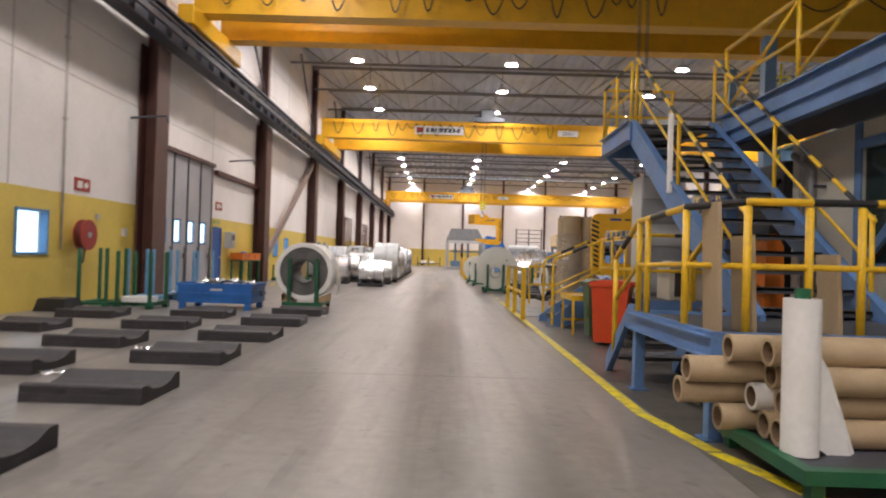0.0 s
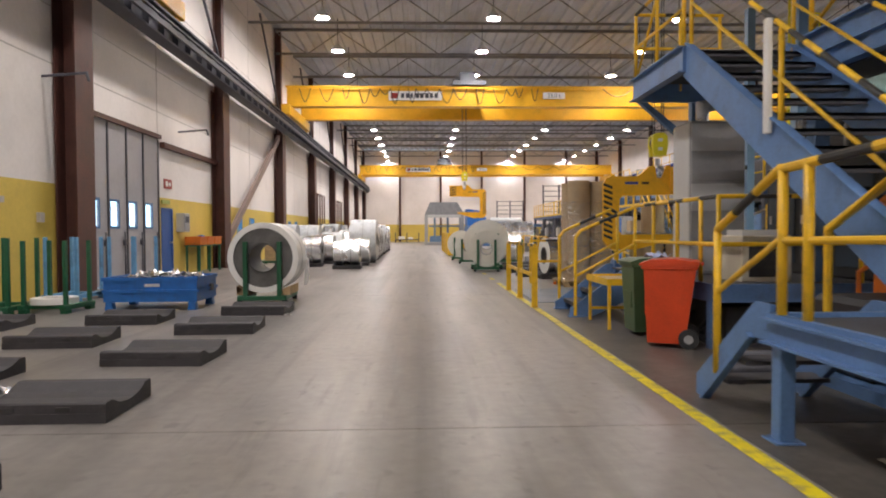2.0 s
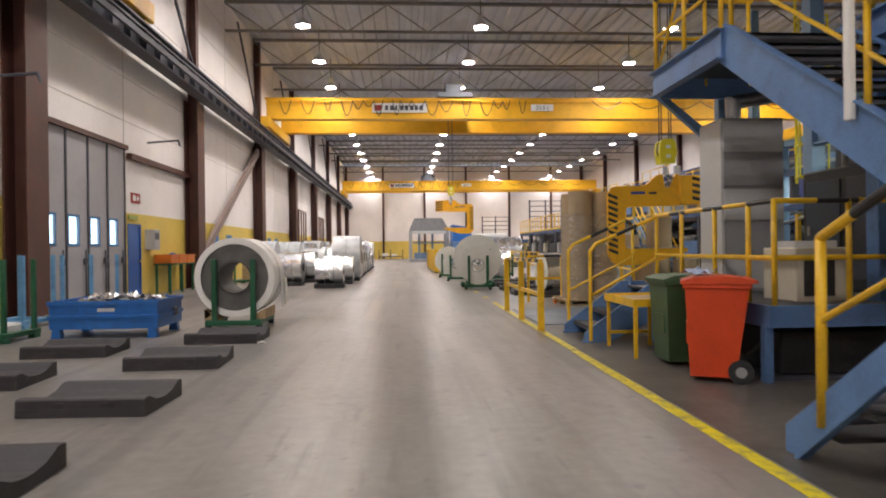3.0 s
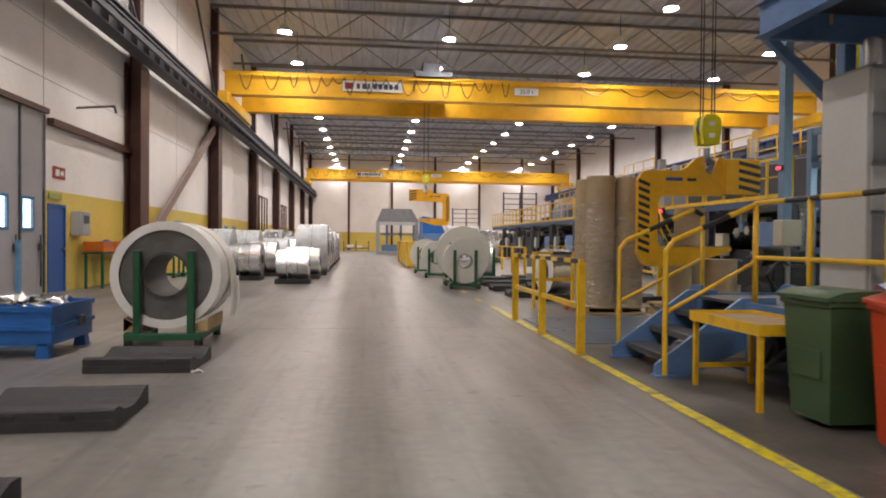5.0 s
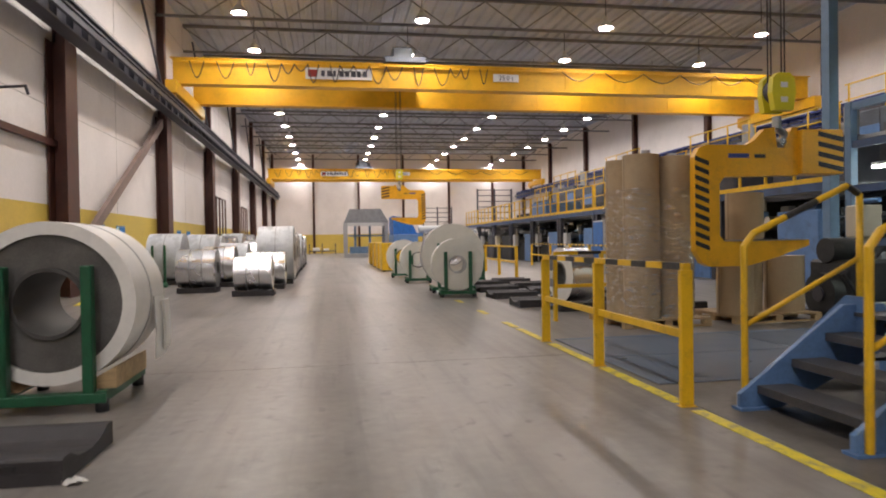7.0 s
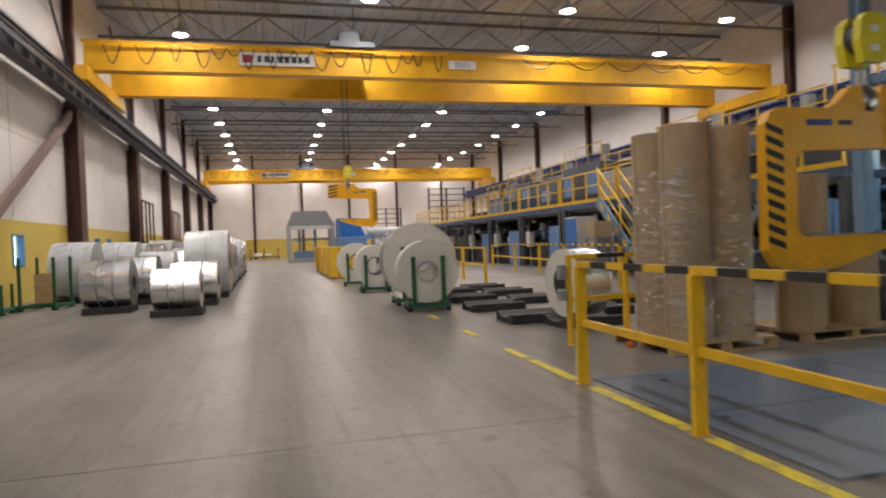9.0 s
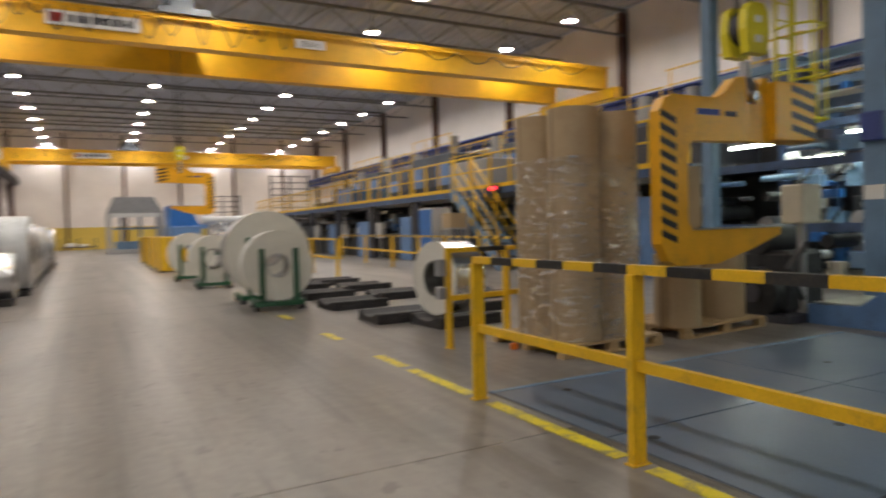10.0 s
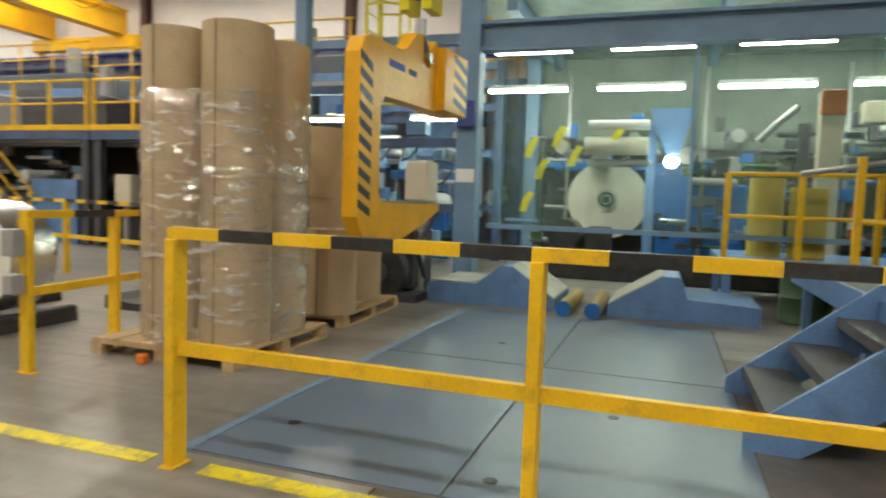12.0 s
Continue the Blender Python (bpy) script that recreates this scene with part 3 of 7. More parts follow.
g = structure("door_1", B().box(WX - 0.02, GATE[0] - 0.1, GATE[3], WX + 0.08, GATE[1] + 0.1, GATE[3] + 0.12), BROWN_STEEL, "grey four-leaf folding gate, closed, with slim windows", "door")
leaf = (GATE[1] - GATE[0]) / 4
for k in range(4):
    y0, y1 = GATE[0] + k * leaf, GATE[0] + (k + 1) * leaf
    c = (y0 + y1) / 2 - 0.18
    b = wall_with_holes(WX - 0.01, WX - 0.07, [(c - 0.25, c + 0.25, 1.47, 2.15)], 0.02, GATE[3], y0 + 0.02, y1 - 0.02)
    lf = part("leaf", b, DOOR_GREY, g)
    p = part("pane", B().box(WX - 0.045, c - 0.25, 1.47, WX - 0.037, c + 0.25, 2.15), PANE, lf)
    p.visible_shadow = False
    part("pane_frame", wall_with_holes(WX + 0.005, WX - 0.01, [(c - 0.22, c + 0.22, 1.5, 2.12)], 1.44, 2.18, c - 0.27, c + 0.27), mat("pane_frame_blue", (0.06, 0.16, 0.32), 0.5), lf)
    part("hinge_strip", B().box(WX - 0.02, y1 - 0.03, 0.05, WX + 0.02, y1 + 0.03, GATE[3] - 0.02), DARK_STEEL, lf)
    part("lock_bar", B().rod((WX + 0.03, y1 - 0.2, 0.2), (WX + 0.03, y1 - 0.2, 1.35), 0.02, 6).box(WX, y1 - 0.26, 1.0, WX + 0.06, y1 - 0.14, 1.15), DARK_STEEL, lf)
d = structure("door_2", B().box(WX - 0.06, DOOR[0] + 0.06, 0.01, WX - 0.01, DOOR[1] - 0.06, DOOR[3] - 0.06), DOOR_BLUE, "plain blue steel personnel door, closed", "door")
part("door_frame", B().box(WX - 0.1, DOOR[0], 0, WX + 0.02, DOOR[0] + 0.06, DOOR[3]).box(WX - 0.1, DOOR[1] - 0.06, 0, WX + 0.02, DOOR[1], DOOR[3]).box(WX - 0.1, DOOR[0] + 0.06, DOOR[3] - 0.06, WX + 0.02, DOOR[1] - 0.06, DOOR[3]), DOOR_BLUE, d)
part("handle", B().box(WX - 0.01, DOOR[1] - 0.2, 1.0, WX + 0.05, DOOR[1] - 0.1, 1.06), STEEL, d)
part("exit_sign", B().box(WX + 0.02, DOOR[0], 2.2, WX + 0.05, DOOR[1] - 0.3, 2.32), mat("exit_green", (0.35, 0.4, 0.1), 0.5), d)


# ---------------- overhead cranes ----------------
def crane(y, z, sep, label, signs=True, hook=None, blockz=0):
    """Double-girder bridge crane: girders along x from rail to rail. z: underside of the girders."""
    e = thing("bridge_crane", label, "crane", (0, y, z))
    x0, x1, h = -5.6, 24.8, 1.12
    for k, yy in enumerate((0, sep)):
        b = B().box(x0 + 0.1, yy + 0.05, 0.06, x1 - 0.1, yy + 0.55, h - 0.04).box(x0, yy, 0, x1, yy + 0.6, 0.06).box(x0, yy, h - 0.04, x1, yy + 0.6, h)
        x = x0 + 2.5
        while x < x1:
            b.box(x, yy + 0.03, 0.06, x + 0.015, yy + 0.05, h - 0.04)
            x += 2.5
        part("girder", b, CRANE_YELLOW, e)
    for x in (x0 - 0.05, x1 - 0.35):
        part("end_carriage", B().box(x, -0.7, -0.55, x + 0.45, sep + 1.3, 0.0, 0.03).rod((x + 0.1, -0.4, -0.55), (x + 0.35, -0.4, -0.55), 0.16, 14).rod((x + 0.1, sep + 1.0, -0.55), (x + 0.35, sep + 1.0, -0.55), 0.16, 14), CRANE_YELLOW, e)
    # festoon cable hung along the girder
    x = x0 + 0.8
    r = random.Random(5)
    while x < x1 - 2:
        w = r.uniform(0.35, 0.75) if x < 9.0 else r.uniform(1.6, 2.0)
        dip = r.uniform(0.3, 0.85) if x < 9.0 else 0.42
        pts = [(x + w * i / 8, -0.10, h - 0.18 - dip * math.sin(math.pi * i / 8)) for i in range(9)]
        if x + w < 8.3 or x > 9.75:      # the load board stays clear
            part("festoon_cable", B().pipe(pts, 0.022, 5), BLACK_PAINT, e, "looped black festoon cable")
        x += w + (0.0 if r.random() < 0.6 else 0.5)
    part("cable_rail", B().box(x0 + 0.5, -0.13, h - 0.18, x1 - 0.5, -0.07, h - 0.11), CRANE_YELLOW, e)
    tx = hook if hook is not None else 4.5
    t = part("trolley", B().box(tx - 0.9, -0.2, h + 0.02, tx + 0.9, sep + 0.8, h + 0.25).box(tx - 0.5, 0.5, h + 0.25, tx + 0.4, sep - 0.4, h + 0.9, 0.05), mat("dark_trolley_paint", (0.10, 0.11, 0.13), 0.5), e, "dark grey hoist trolley on the girders")
    part("drum", B().rod((tx - 0.8, sep * 0.5, h + 0.5), (tx + 0.8, sep * 0.5, h + 0.5), 0.33, 16), DARK_STEEL, t)
    if signs:
        s = part("name_board", B().box(0.0, -0.03, 0.33, 2.9, 0.03, 0.82), SIGN_WHITE, e, "white maker's board with grey bars")
        part("emblem", B().prism([(0.12, 0.42), (0.5, 0.42), (0.5, 0.73), (0.12, 0.73)], "y", -0.04, -0.03), RED, s)
        for i, w in enumerate((0.16, 0.2, 0.12, 0.2, 0.18, 0.2, 0.16, 0.18)):
            part("lettering_bar", B().box(0.68 + i * 0.26, -0.04, 0.45, 0.68 + i * 0.26 + w, -0.03, 0.70), SIGN_GREY, s)
        c = part("load_board", B().box(8.45, -0.03, 0.42, 9.65, 0.03, 0.76), SIGN_WHITE, e, "white load board")
        letters("25.0 t", 0.30, SIGN_GREY, c, pose(9.05, -0.034, 0.58, 90, 0, 0))
    return e


crane(38.35, 8.15, 4.2, "yellow double-girder bridge crane with looped cables", hook=4.4)
crane(80.5, 8.15, 3.0, "yellow double-girder bridge crane at the hall's end", hook=4.6)
near_crane = crane(18.7, 8.1, 2.3, "yellow double-girder bridge crane overhead", signs=False, hook=7.2)

# ---------------- aisle, west side ----------------
def pad():
    """Coil pad of cast rubber: a low slab with a shallow trough across its top, two grip slots in its long side."""
    w, l, h = 1.0, 0.78, 0.145
    b = B()
    top = [(0.008, h - 0.012), (0.02, h), (0.10, h), (0.22, h - 0.05), (0.34, h - 0.068), (0.44, h - 0.068), (0.56, h - 0.05), (l - 0.10, h), (l - 0.02, h), (l - 0.008, h - 0.012)]
    b.prism([(0.008, 0.0), (l - 0.008, 0.0)] + top[::-1], "x", 0.0, w)
    e = solo("coil_pad", b, RUBBER, "worn black rubber coil pad lying on the floor", "coil pad", group="coil pads")
    for x in (0.28, 0.66):
        part("slot", B().box(x, 0.0, 0.085, x + 0.1, 0.01, 0.115), BLACK_PAINT, e)
    part("edge_strip", B().box(0.0, 0.0, 0.0, w, 0.008, 0.07), RUBBER, e)
    return e


PADS = [(-1.46, 3.40), (-1.45, 5.30), (-1.48, 7.22), (-1.48, 9.18), (-1.46, 11.13), (-1.47, 13.1),
        (-3.08, 4.3), (-3.05, 6.38), (-3.1, 8.25), (-3.08, 10.22), (-3.1, 12.1), (-4.9, 9.55), (-4.95, 11.6), (-4.9, 7.5),
        (4.5, 21.2), (4.5, 23.1), (4.6, 24.95), (5.75, 24.0), (5.85, 26.0), (5.75, 21.5), (6.9, 23.0), (5.8, 27.9), (4.75, 27.0), (6.6, 19.9)]
first = pad()
first.matrix_basis = pose(PADS[0][0], PADS[0][1], 0)
rp = random.Random(3)
for x, y in PADS[1:]:
    copy_thing(first, pose(x + rp.uniform(-0.02, 0.02), y, 0, 0, 0, rp.uniform(-2.5, 2.5)))


def scrap(at, size, seed, material=FOIL, name="foil_scrap", label="crumpled scrap of aluminium foil on the floor"):
    """A crumpled sheet: a small grid bent by noise, folded at its rim."""
    r = random.Random(seed)
    n = 7
    pts = [((i / (n - 1) - 0.5) * size * r.uniform(0.85, 1.15), (j / (n - 1) - 0.5) * size * 0.6 * r.uniform(0.8, 1.2), abs(noise.noise(Vector((i * 0.8 + seed, j * 0.9, seed)))) * size * 0.35 + 0.003) for i in range(n) for j in range(n)]
    b = B().add(pts, [(i * n + j, i * n + j + 1, (i + 1) * n + j + 1, (i + 1) * n + j) for i in range(n - 1) for j in range(n - 1)])
    under = [(x, y, z - 0.002) for x, y, z in pts]
    b.add(under, [(i * n + j, (i + 1) * n + j, (i + 1) * n + j + 1, i * n + j + 1) for i in range(n - 1) for j in range(n - 1)])
    return solo(name, b, material, label, "scrap", at, r.uniform(0, 360))


scrap((-0.45, 13.1, 0.0), 0.14, 2, WHITE_WRAP, "paper_scrap", "small white crumpled paper scrap on the floor")
scrap((-1.75, 8.1, 0), 0.3, 4)
scrap((-3.4, 7.6, 0), 0.35, 6)
scrap((-1.9, 6.5, 0), 0.22, 9)

# open blue scrap tray
t = thing("scrap_tray", "open blue steel tray on feet, filled with foil offcuts", "tray", (-3.72, 13.95, 0))
w, l, h = 1.58, 1.05, 0.55
part("floor_plate", B().box(0.03, 0.03, 0.16, w - 0.03, l - 0.03, 0.2), TRAY_BLUE, t)
for nm, q in (("side_wall", (0.02, 0, 0.14, w - 0.02, 0.02, h)), ("side_wall", (0.02, l - 0.02, 0.14, w - 0.02, l, h)), ("side_wall", (0, 0, 0.14, 0.02, l, h)), ("side_wall", (w - 0.02, 0, 0.14, w, l, h))):
    part(nm, B().box(*q), TRAY_BLUE, t)
part("rim", B().box(-0.02, -0.025, h - 0.05, w + 0.02, 0.0, h + 0.01).box(-0.02, l, h - 0.05, w + 0.02, l + 0.025, h + 0.01).box(-0.025, 0, h - 0.05, 0.0, l, h + 0.01).box(w, 0, h - 0.05, w + 0.025, l, h + 0.01), TRAY_BLUE, t)
part("waist_rib", B().box(-0.015, -0.03, 0.30, w + 0.015, 0.0, 0.35).box(w, 0, 0.30, w + 0.03, l, 0.35), TRAY_BLUE, t)
part("name_plate", B().box(0.7, -0.006, 0.40, 0.95, 0.0, 0.45), GREY_PANEL_LIGHT, t)
for x in (0.02, w - 0.16):
    for y in (0.0, l - 0.14):
        part("foot", B().prism([(x, 0), (x + 0.14, 0), (x + 0.12, 0.16), (x + 0.02, 0.16)], "y", y, y + 0.12), TRAY_BLUE, t)
for x in (w,):
    part("lug", B().box(x, 0.6, 0.28, x + 0.06, 0.72, 0.40, 0.01), DARK_STEEL, t)
for i in range(16):
    r = random.Random(100 + i)
    scrap((-3.72 + r.uniform(0.25, 1.35), 13.95 + r.uniform(0.2, 0.85), 0.42 + r.uniform(0.0, 0.16)), r.uniform(0.28, 0.5), 60 + i, FOIL, "foil_offcut", "shiny curled aluminium offcut lying in the tray")
solo("scrap_bed", B().prism([(0.1, 0.0), (w - 0.1, 0.0), (w - 0.25, 0.2), (0.3, 0.18)], "y", 0.08, l - 0.08), mat("mixed_dark_foil", (0.12, 0.12, 0.12), 0.5, 0.6, 0.6, 9, 60, 0.5), "heap of dull crushed foil filling the tray", "scrap heap", (-3.72, 13.95, 0.2))


# ---------------- coils ----------------
def cradle(e, r, half, z, y0, material=GREEN_PAINT):
    """Green coil stand with two uprights in front, along the coil's own axis y, floor at -z."""
    for x in (-0.38 * r / 0.8, 0.38 * r / 0.8):
        part("upright", B().box(x - 0.035, y0 - 0.12, -z + 0.1, x + 0.045, y0 - 0.03, 0.3 + 0.0, 0.008), material, e)
    part("front_beam", B().box(-0.55 * r / 0.8, y0 - 0.13, -z + 0.07, 0.55 * r / 0.8, y0 - 0.02, -z + 0.15, 0.008), material, e)
    for x in (-0.5 * r / 0.8, 0.5 * r / 0.8):
        part("runner", B().prism([(y0 - 0.1, -z + 0.08), (y0 + 2 * half + 0.1, -z + 0.08), (y0 + 2 * half + 0.1, -z + 0.16), (y0 - 0.1, -z + 0.16)], "x", x - 0.04, x + 0.04), material, e)
    for x in (-0.5 * r / 0.8, 0.5 * r / 0.8):
        for y in (y0 - 0.08, y0 + 2 * half):
            part("foot", B().rod((x, y, -z), (x, y, -z + 0.1), 0.05, 10), BLACK_RUBBER, e)


def coil(at, turn, r, half, wrap, ring, hole, edge, wrap_thick=0.0, label="", stand=True, straps=0, group=""):
    """Roll with its axis along its own y. Ring: visible wound face; wrap: outer wrapping."""
    x, y, z = at
    e = thing("coil", label, "coil", at, turn, group)
    rin = r - wrap_thick
    part("wrapping" if wrap_thick else "outer_layer", B().tube((0, half, 0), (0, 1, 0), half, r, rin - 0.004 if wrap_thick else hole, 64, "ose" if wrap_thick else "o"), wrap, e)
    part("wound_face", B().tube((0, half, 0), (0, 1, 0), half - (0.03 if wrap_thick else 0.0), rin - 0.002, hole, 64, "sei"), ring, e)
    part("core", B().tube((0, half, 0), (0, 1, 0), half + 0.012, hole - 0.001, hole - 0.03, 40), edge, e)
    for i in range(straps):
        yy = 2 * half * (i + 1) / (straps + 1)
        part("strap", B().tube((0, yy, 0), (0, 1, 0), 0.013, r + 0.004, r - 0.004, 64), GREY_PANEL, e)
    if stand:
        cradle(e, r, half, z, 0)
    return e


big = coil((-1.222, 14.82, 0.851), 0, 0.652, 0.44, WHITE_WRAP, COIL_EDGE_DARK, 0.285, mat("grey_winding", (0.08, 0.077, 0.074), 0.6, 0.2), 0.10, "large white-wrapped coil with grey wound face on a green stand", straps=1)
part("wrap_flap", B().prism([(0.654, 0.0), (0.66, 0.0), (0.677, -0.3), (0.667, -0.56), (0.661, -0.56), (0.671, -0.3)], "y", 0.5, 0.86), WHITE_WRAP, big, "white wrapping hanging down")
part("loose_wrap", B().prism([(0.662, -0.05), (0.692, -0.05), (0.707, -0.35), (0.692, -0.5), (0.677, -0.49), (0.682, -0.35)], "y", 0.72, 0.9), WHITE_WRAP, big, "torn white wrapping hanging down")
for x in (-0.36, 0.36):          # timber wedges under the coil
    part("wedge", B().prism([(x - 0.13, -0.69), (x + 0.13, -0.69), (x + (0.13 if x > 0 else -0.13), -0.52), (x, -0.585)], "y", 0.0, 0.86), WOOD, big, "raw timber wedge")
# east row in the aisle, by the yellow boxes
coil((3.86, 24.02, 0.75), -6, 0.60, 0.28, WHITE_WRAP, WHITE_PAPER, 0.21, FOIL_SIDE, 0.0, "white paper-faced coil standing on a green stand")
coil((4.0, 25.3, 0.94), -3, 0.79, 0.36, FOIL_SIDE, WHITE_PAPER, 0.26, FOIL_SIDE, 0.0, "large white-faced coil with silver outer layers on a green stand")
coil((3.66, 29.4, 0.72), -4, 0.57, 0.4, WHITE_WRAP, WHITE_PAPER, 0.25, COIL_EDGE_DARK, 0.0, "cream coil with a wide dark bore on a green stand")
coil((3.55, 32.6, 0.75), -4, 0.62, 0.4, WHITE_WRAP, WHITE_PAPER, 0.28, COIL_EDGE_DARK, 0.0, "cream coil with a wide dark bore on a green stand")
coil((5.6, 29.2, 0.6), 80, 0.55, 0.5, FOIL, FOIL_SIDE, 0.2, FOIL_SIDE, 0.0, "bare aluminium coil on a green stand", straps=2)
coil((6.4, 33.2, 0.66), 80, 0.6, 0.5, FOIL, FOIL_SIDE, 0.2, FOIL_SIDE, 0.0, "bare aluminium coil on a green stand", straps=2)


def floor_coil(x, y, r, length, material, label, straps=2, padded=True, turn=0):
    """Coil lying on a pad with its axis across the hall."""
    z0 = 0.145 if padded else 0.0
    e = coil((x + length / 2, y, r + z0 - 0.008), 90 + turn, r, length / 2, material, FOIL_SIDE, r * 0.33, COIL_EDGE_DARK, 0.0, label, False, straps, "coils on pads")
    if padded:
        copy_thing(first, pose(x - 0.5, y - 0.39, 0))
    return e


AL = "bare aluminium coil strapped and lying on a rubber pad"
WR = "aluminium coil in clear wrapping lying on a rubber pad"
for x, y, r, ln, m, lb in ((-0.95, 26.3, 0.42, 0.92, FOIL, AL), (-0.85, 28.6, 0.46, 1.05, FOIL, AL), (-0.75, 31.0, 0.86, 1.1, HAZE_WRAP, WR), (-0.8, 33.6, 0.72, 1.0, FOIL, AL), (-0.85, 36.0, 0.80, 1.0, FOIL, AL),
                           (-0.9, 38.6, 0.75, 1.0, FOIL, AL), (-0.9, 41.4, 0.8, 1.0, HAZE_WRAP, WR), (-0.95, 45.0, 0.7, 1.0, FOIL, AL), (-1.0, 49.0, 0.8, 1.0, FOIL, AL),
                           (-2.6, 27.9, 0.52, 1.0, FOIL, AL), (-2.4, 30.2, 0.55, 0.95, FOIL, AL), (-2.3, 32.6, 0.6, 0.95, HAZE_WRAP, WR), (-2.4, 36.0, 0.6, 1.0, FOIL, AL), (-2.4, 40.0, 0.65, 1.0, HAZE_WRAP, WR),
                           (-4.3, 31.9, 0.77, 1.05, HAZE_WRAP, WR), (-3.7, 34.6, 0.77, 1.0, HAZE_WRAP, WR), (-3.9, 37.2, 0.76, 1.0, HAZE_WRAP, WR), (-3.8, 40.4, 0.76, 1.0, FOIL, AL), (-3.9, 43.6, 0.85, 1.0, HAZE_WRAP, WR), (-3.9, 47.6, 0.85, 1.1, FOIL, AL), (-2.3, 44.0, 0.8, 1.0, HAZE_WRAP, WR)):
    floor_coil(x, y, r, ln, m, lb, 2 if m is FOIL else 1)
# coil beyond the barrier, on a pad
copy_thing(first, pose(5.0, 20.3, 0, 0, 0, 4))
coil((5.62, 20.75, 0.64), 98, 0.5, 0.25, FOIL, WHITE_PAPER, 0.24, COIL_EDGE_DARK, 0.0, "aluminium coil with white paper face lying on a rubber pad", False, 0)


# ---------------- stands, racks and wall fittings on the west side ----------------
def u_rack(at, turn, material, label, w=0.55, h=1.25, l=0.9):
    e = thing("coil_rack", label, "rack", at, turn, "empty racks")
    for x in (-w / 2, w / 2):
        for y in (0, l):
            part("upright", B().box(x - 0.03, y - 0.035, 0.12, x + 0.03, y + 0.035, h, 0.006), material, e)
        part("runner", B().box(x - 0.05, -0.1, 0.06, x + 0.05, l + 0.1, 0.14, 0.006), material, e)
    for y in (0.08, l - 0.08):
        part("cross_beam", B().box(-w / 2 + 0.05, y - 0.05, 0.07, w / 2 - 0.05, y + 0.05, 0.13, 0.006), material, e)
    for x in (-w / 2, w / 2):
        for y in (0, l):
            part("foot", B().box(x - 0.06, y - 0.06, 0, x + 0.06, y + 0.06, 0.06), material, e)
    return e


GR = "empty green steel coil rack with upright posts"
BR = "empty light-blue steel coil rack with upright posts"
u_rack((-5.25, 13.4, 0), 3, GREEN_PAINT, GR)
u_rack((-5.2, 15.4, 0), -2, RACK_BLUE, BR, 0.6)
u_rack((-4.45, 16.3, 0), 4, RACK_BLUE, BR, 0.5, 1.25, 1.3)
u_rack((-4.5, 13.6, 0), -3, GREEN_PAINT, "green steel coil rack holding a flat ring", 0.7, 1.2, 0.7)
u_rack((-4.6, 29.6, 0), -8, GREEN_PAINT, GR, 0.8, 1.3, 0.9)
u_rack((-5.3, 28.7, 0), 4, GREEN_PAINT, GR, 0.5, 0.7, 0.8)
solo("coil_ring", B().tube((0, 0, 0.05), (0, 0, 1), 0.05, 0.36, 0.22, 40), WHITE_WRAP, "flat white ring lying on a green rack", "ring", (-4.5, 13.9, 0.14))
solo("board", B().box(0, 0, 0, 0.45, 0.03, 0.75), WOOD, "pale plywood board leaning in a green rack", "board", (-4.85, 30.2, 0.14))
solo("foil_sheet", B().prism([(0, 0), (0.7, 0.02), (0.75, 0.06), (0.4, 0.09), (0.05, 0.04)], "y", 0, 0.6), FOIL, "bent bright foil sheet lying on a rack", "sheet", (-4.9, 16.0, 0.14))
for i in range(5):
    solo("dark_plate", B().box(-5.9 + 0.02 * i, 12.5, 0.05 * i, -5.3, 13.2 - 0.04 * i, 0.05 * i + 0.05, 0.004), BLACK_RUBBER, "dark steel plate in a low stack by the wall", "plate", group="plate stack")

h = thing("hose_reel", "round red fire hose reel on the yellow wall", "hose reel", (WX, 14.1, 1.52))
part("disc", B().tube((0.16, 0, 0), (1, 0, 0), 0.015, 0.33, 0.05, 32).tube((0.3, 0, 0), (1, 0, 0), 0.015, 0.33, 0.05, 32), RED, h)
part("hose", B().tube((0.23, 0, 0), (1, 0, 0), 0.055, 0.28, 0.14, 32), mat("dark_red_hose", (0.12, 0.03, 0.025), 0.6), h)
part("hub", B().rod((0, 0, 0), (0.34, 0, 0), 0.06, 14), GREY_PANEL, h)
part("nozzle", B().rod((0.25, -0.05, -0.3), (0.25, -0.1, -0.6), 0.02, 8), BLACK_PAINT, h)


def wall_sign(y, z, label):
    s = thing("wall_sign", label, "sign", (WX, y, z))
    part("board", B().box(0, -0.30, -0.14, 0.02, 0.30, 0.14), RED, s)
    part("pictogram", B().box(0.02, -0.2, -0.08, 0.024, 0.0, 0.08).prism([(0.06, -0.05), (0.14, -0.05), (0.14, -0.09), (0.24, 0.0), (0.14, 0.09), (0.14, 0.05), (0.06, 0.05)], "x", 0.02, 0.024), SIGN_WHITE, s)


structure("trim_conduit", B().rod((WX + 0.03, 13.55, 1.2), (WX + 0.03, 13.55, 7.0), 0.025, 8).box(WX, 13.5, 3.9, WX + 0.06, 13.6, 3.95).box(WX, 13.5, 5.6, WX + 0.06, 13.6, 5.65), PANEL_GAP, "thin grey conduit up the wall", "conduit")
structure("trim_socket", B().box(WX, 16.1, 1.55, WX + 0.08, 16.25, 1.75).box(WX, 14.9, 1.9, WX + 0.06, 15.0, 2.02), PANEL_GAP, "small grey wall sockets", "socket")
wall_sign(14.3, 2.62, "red and white fire equipment sign on the wall")
wall_sign(22.95, 2.82, "red and white fire equipment sign above a door")

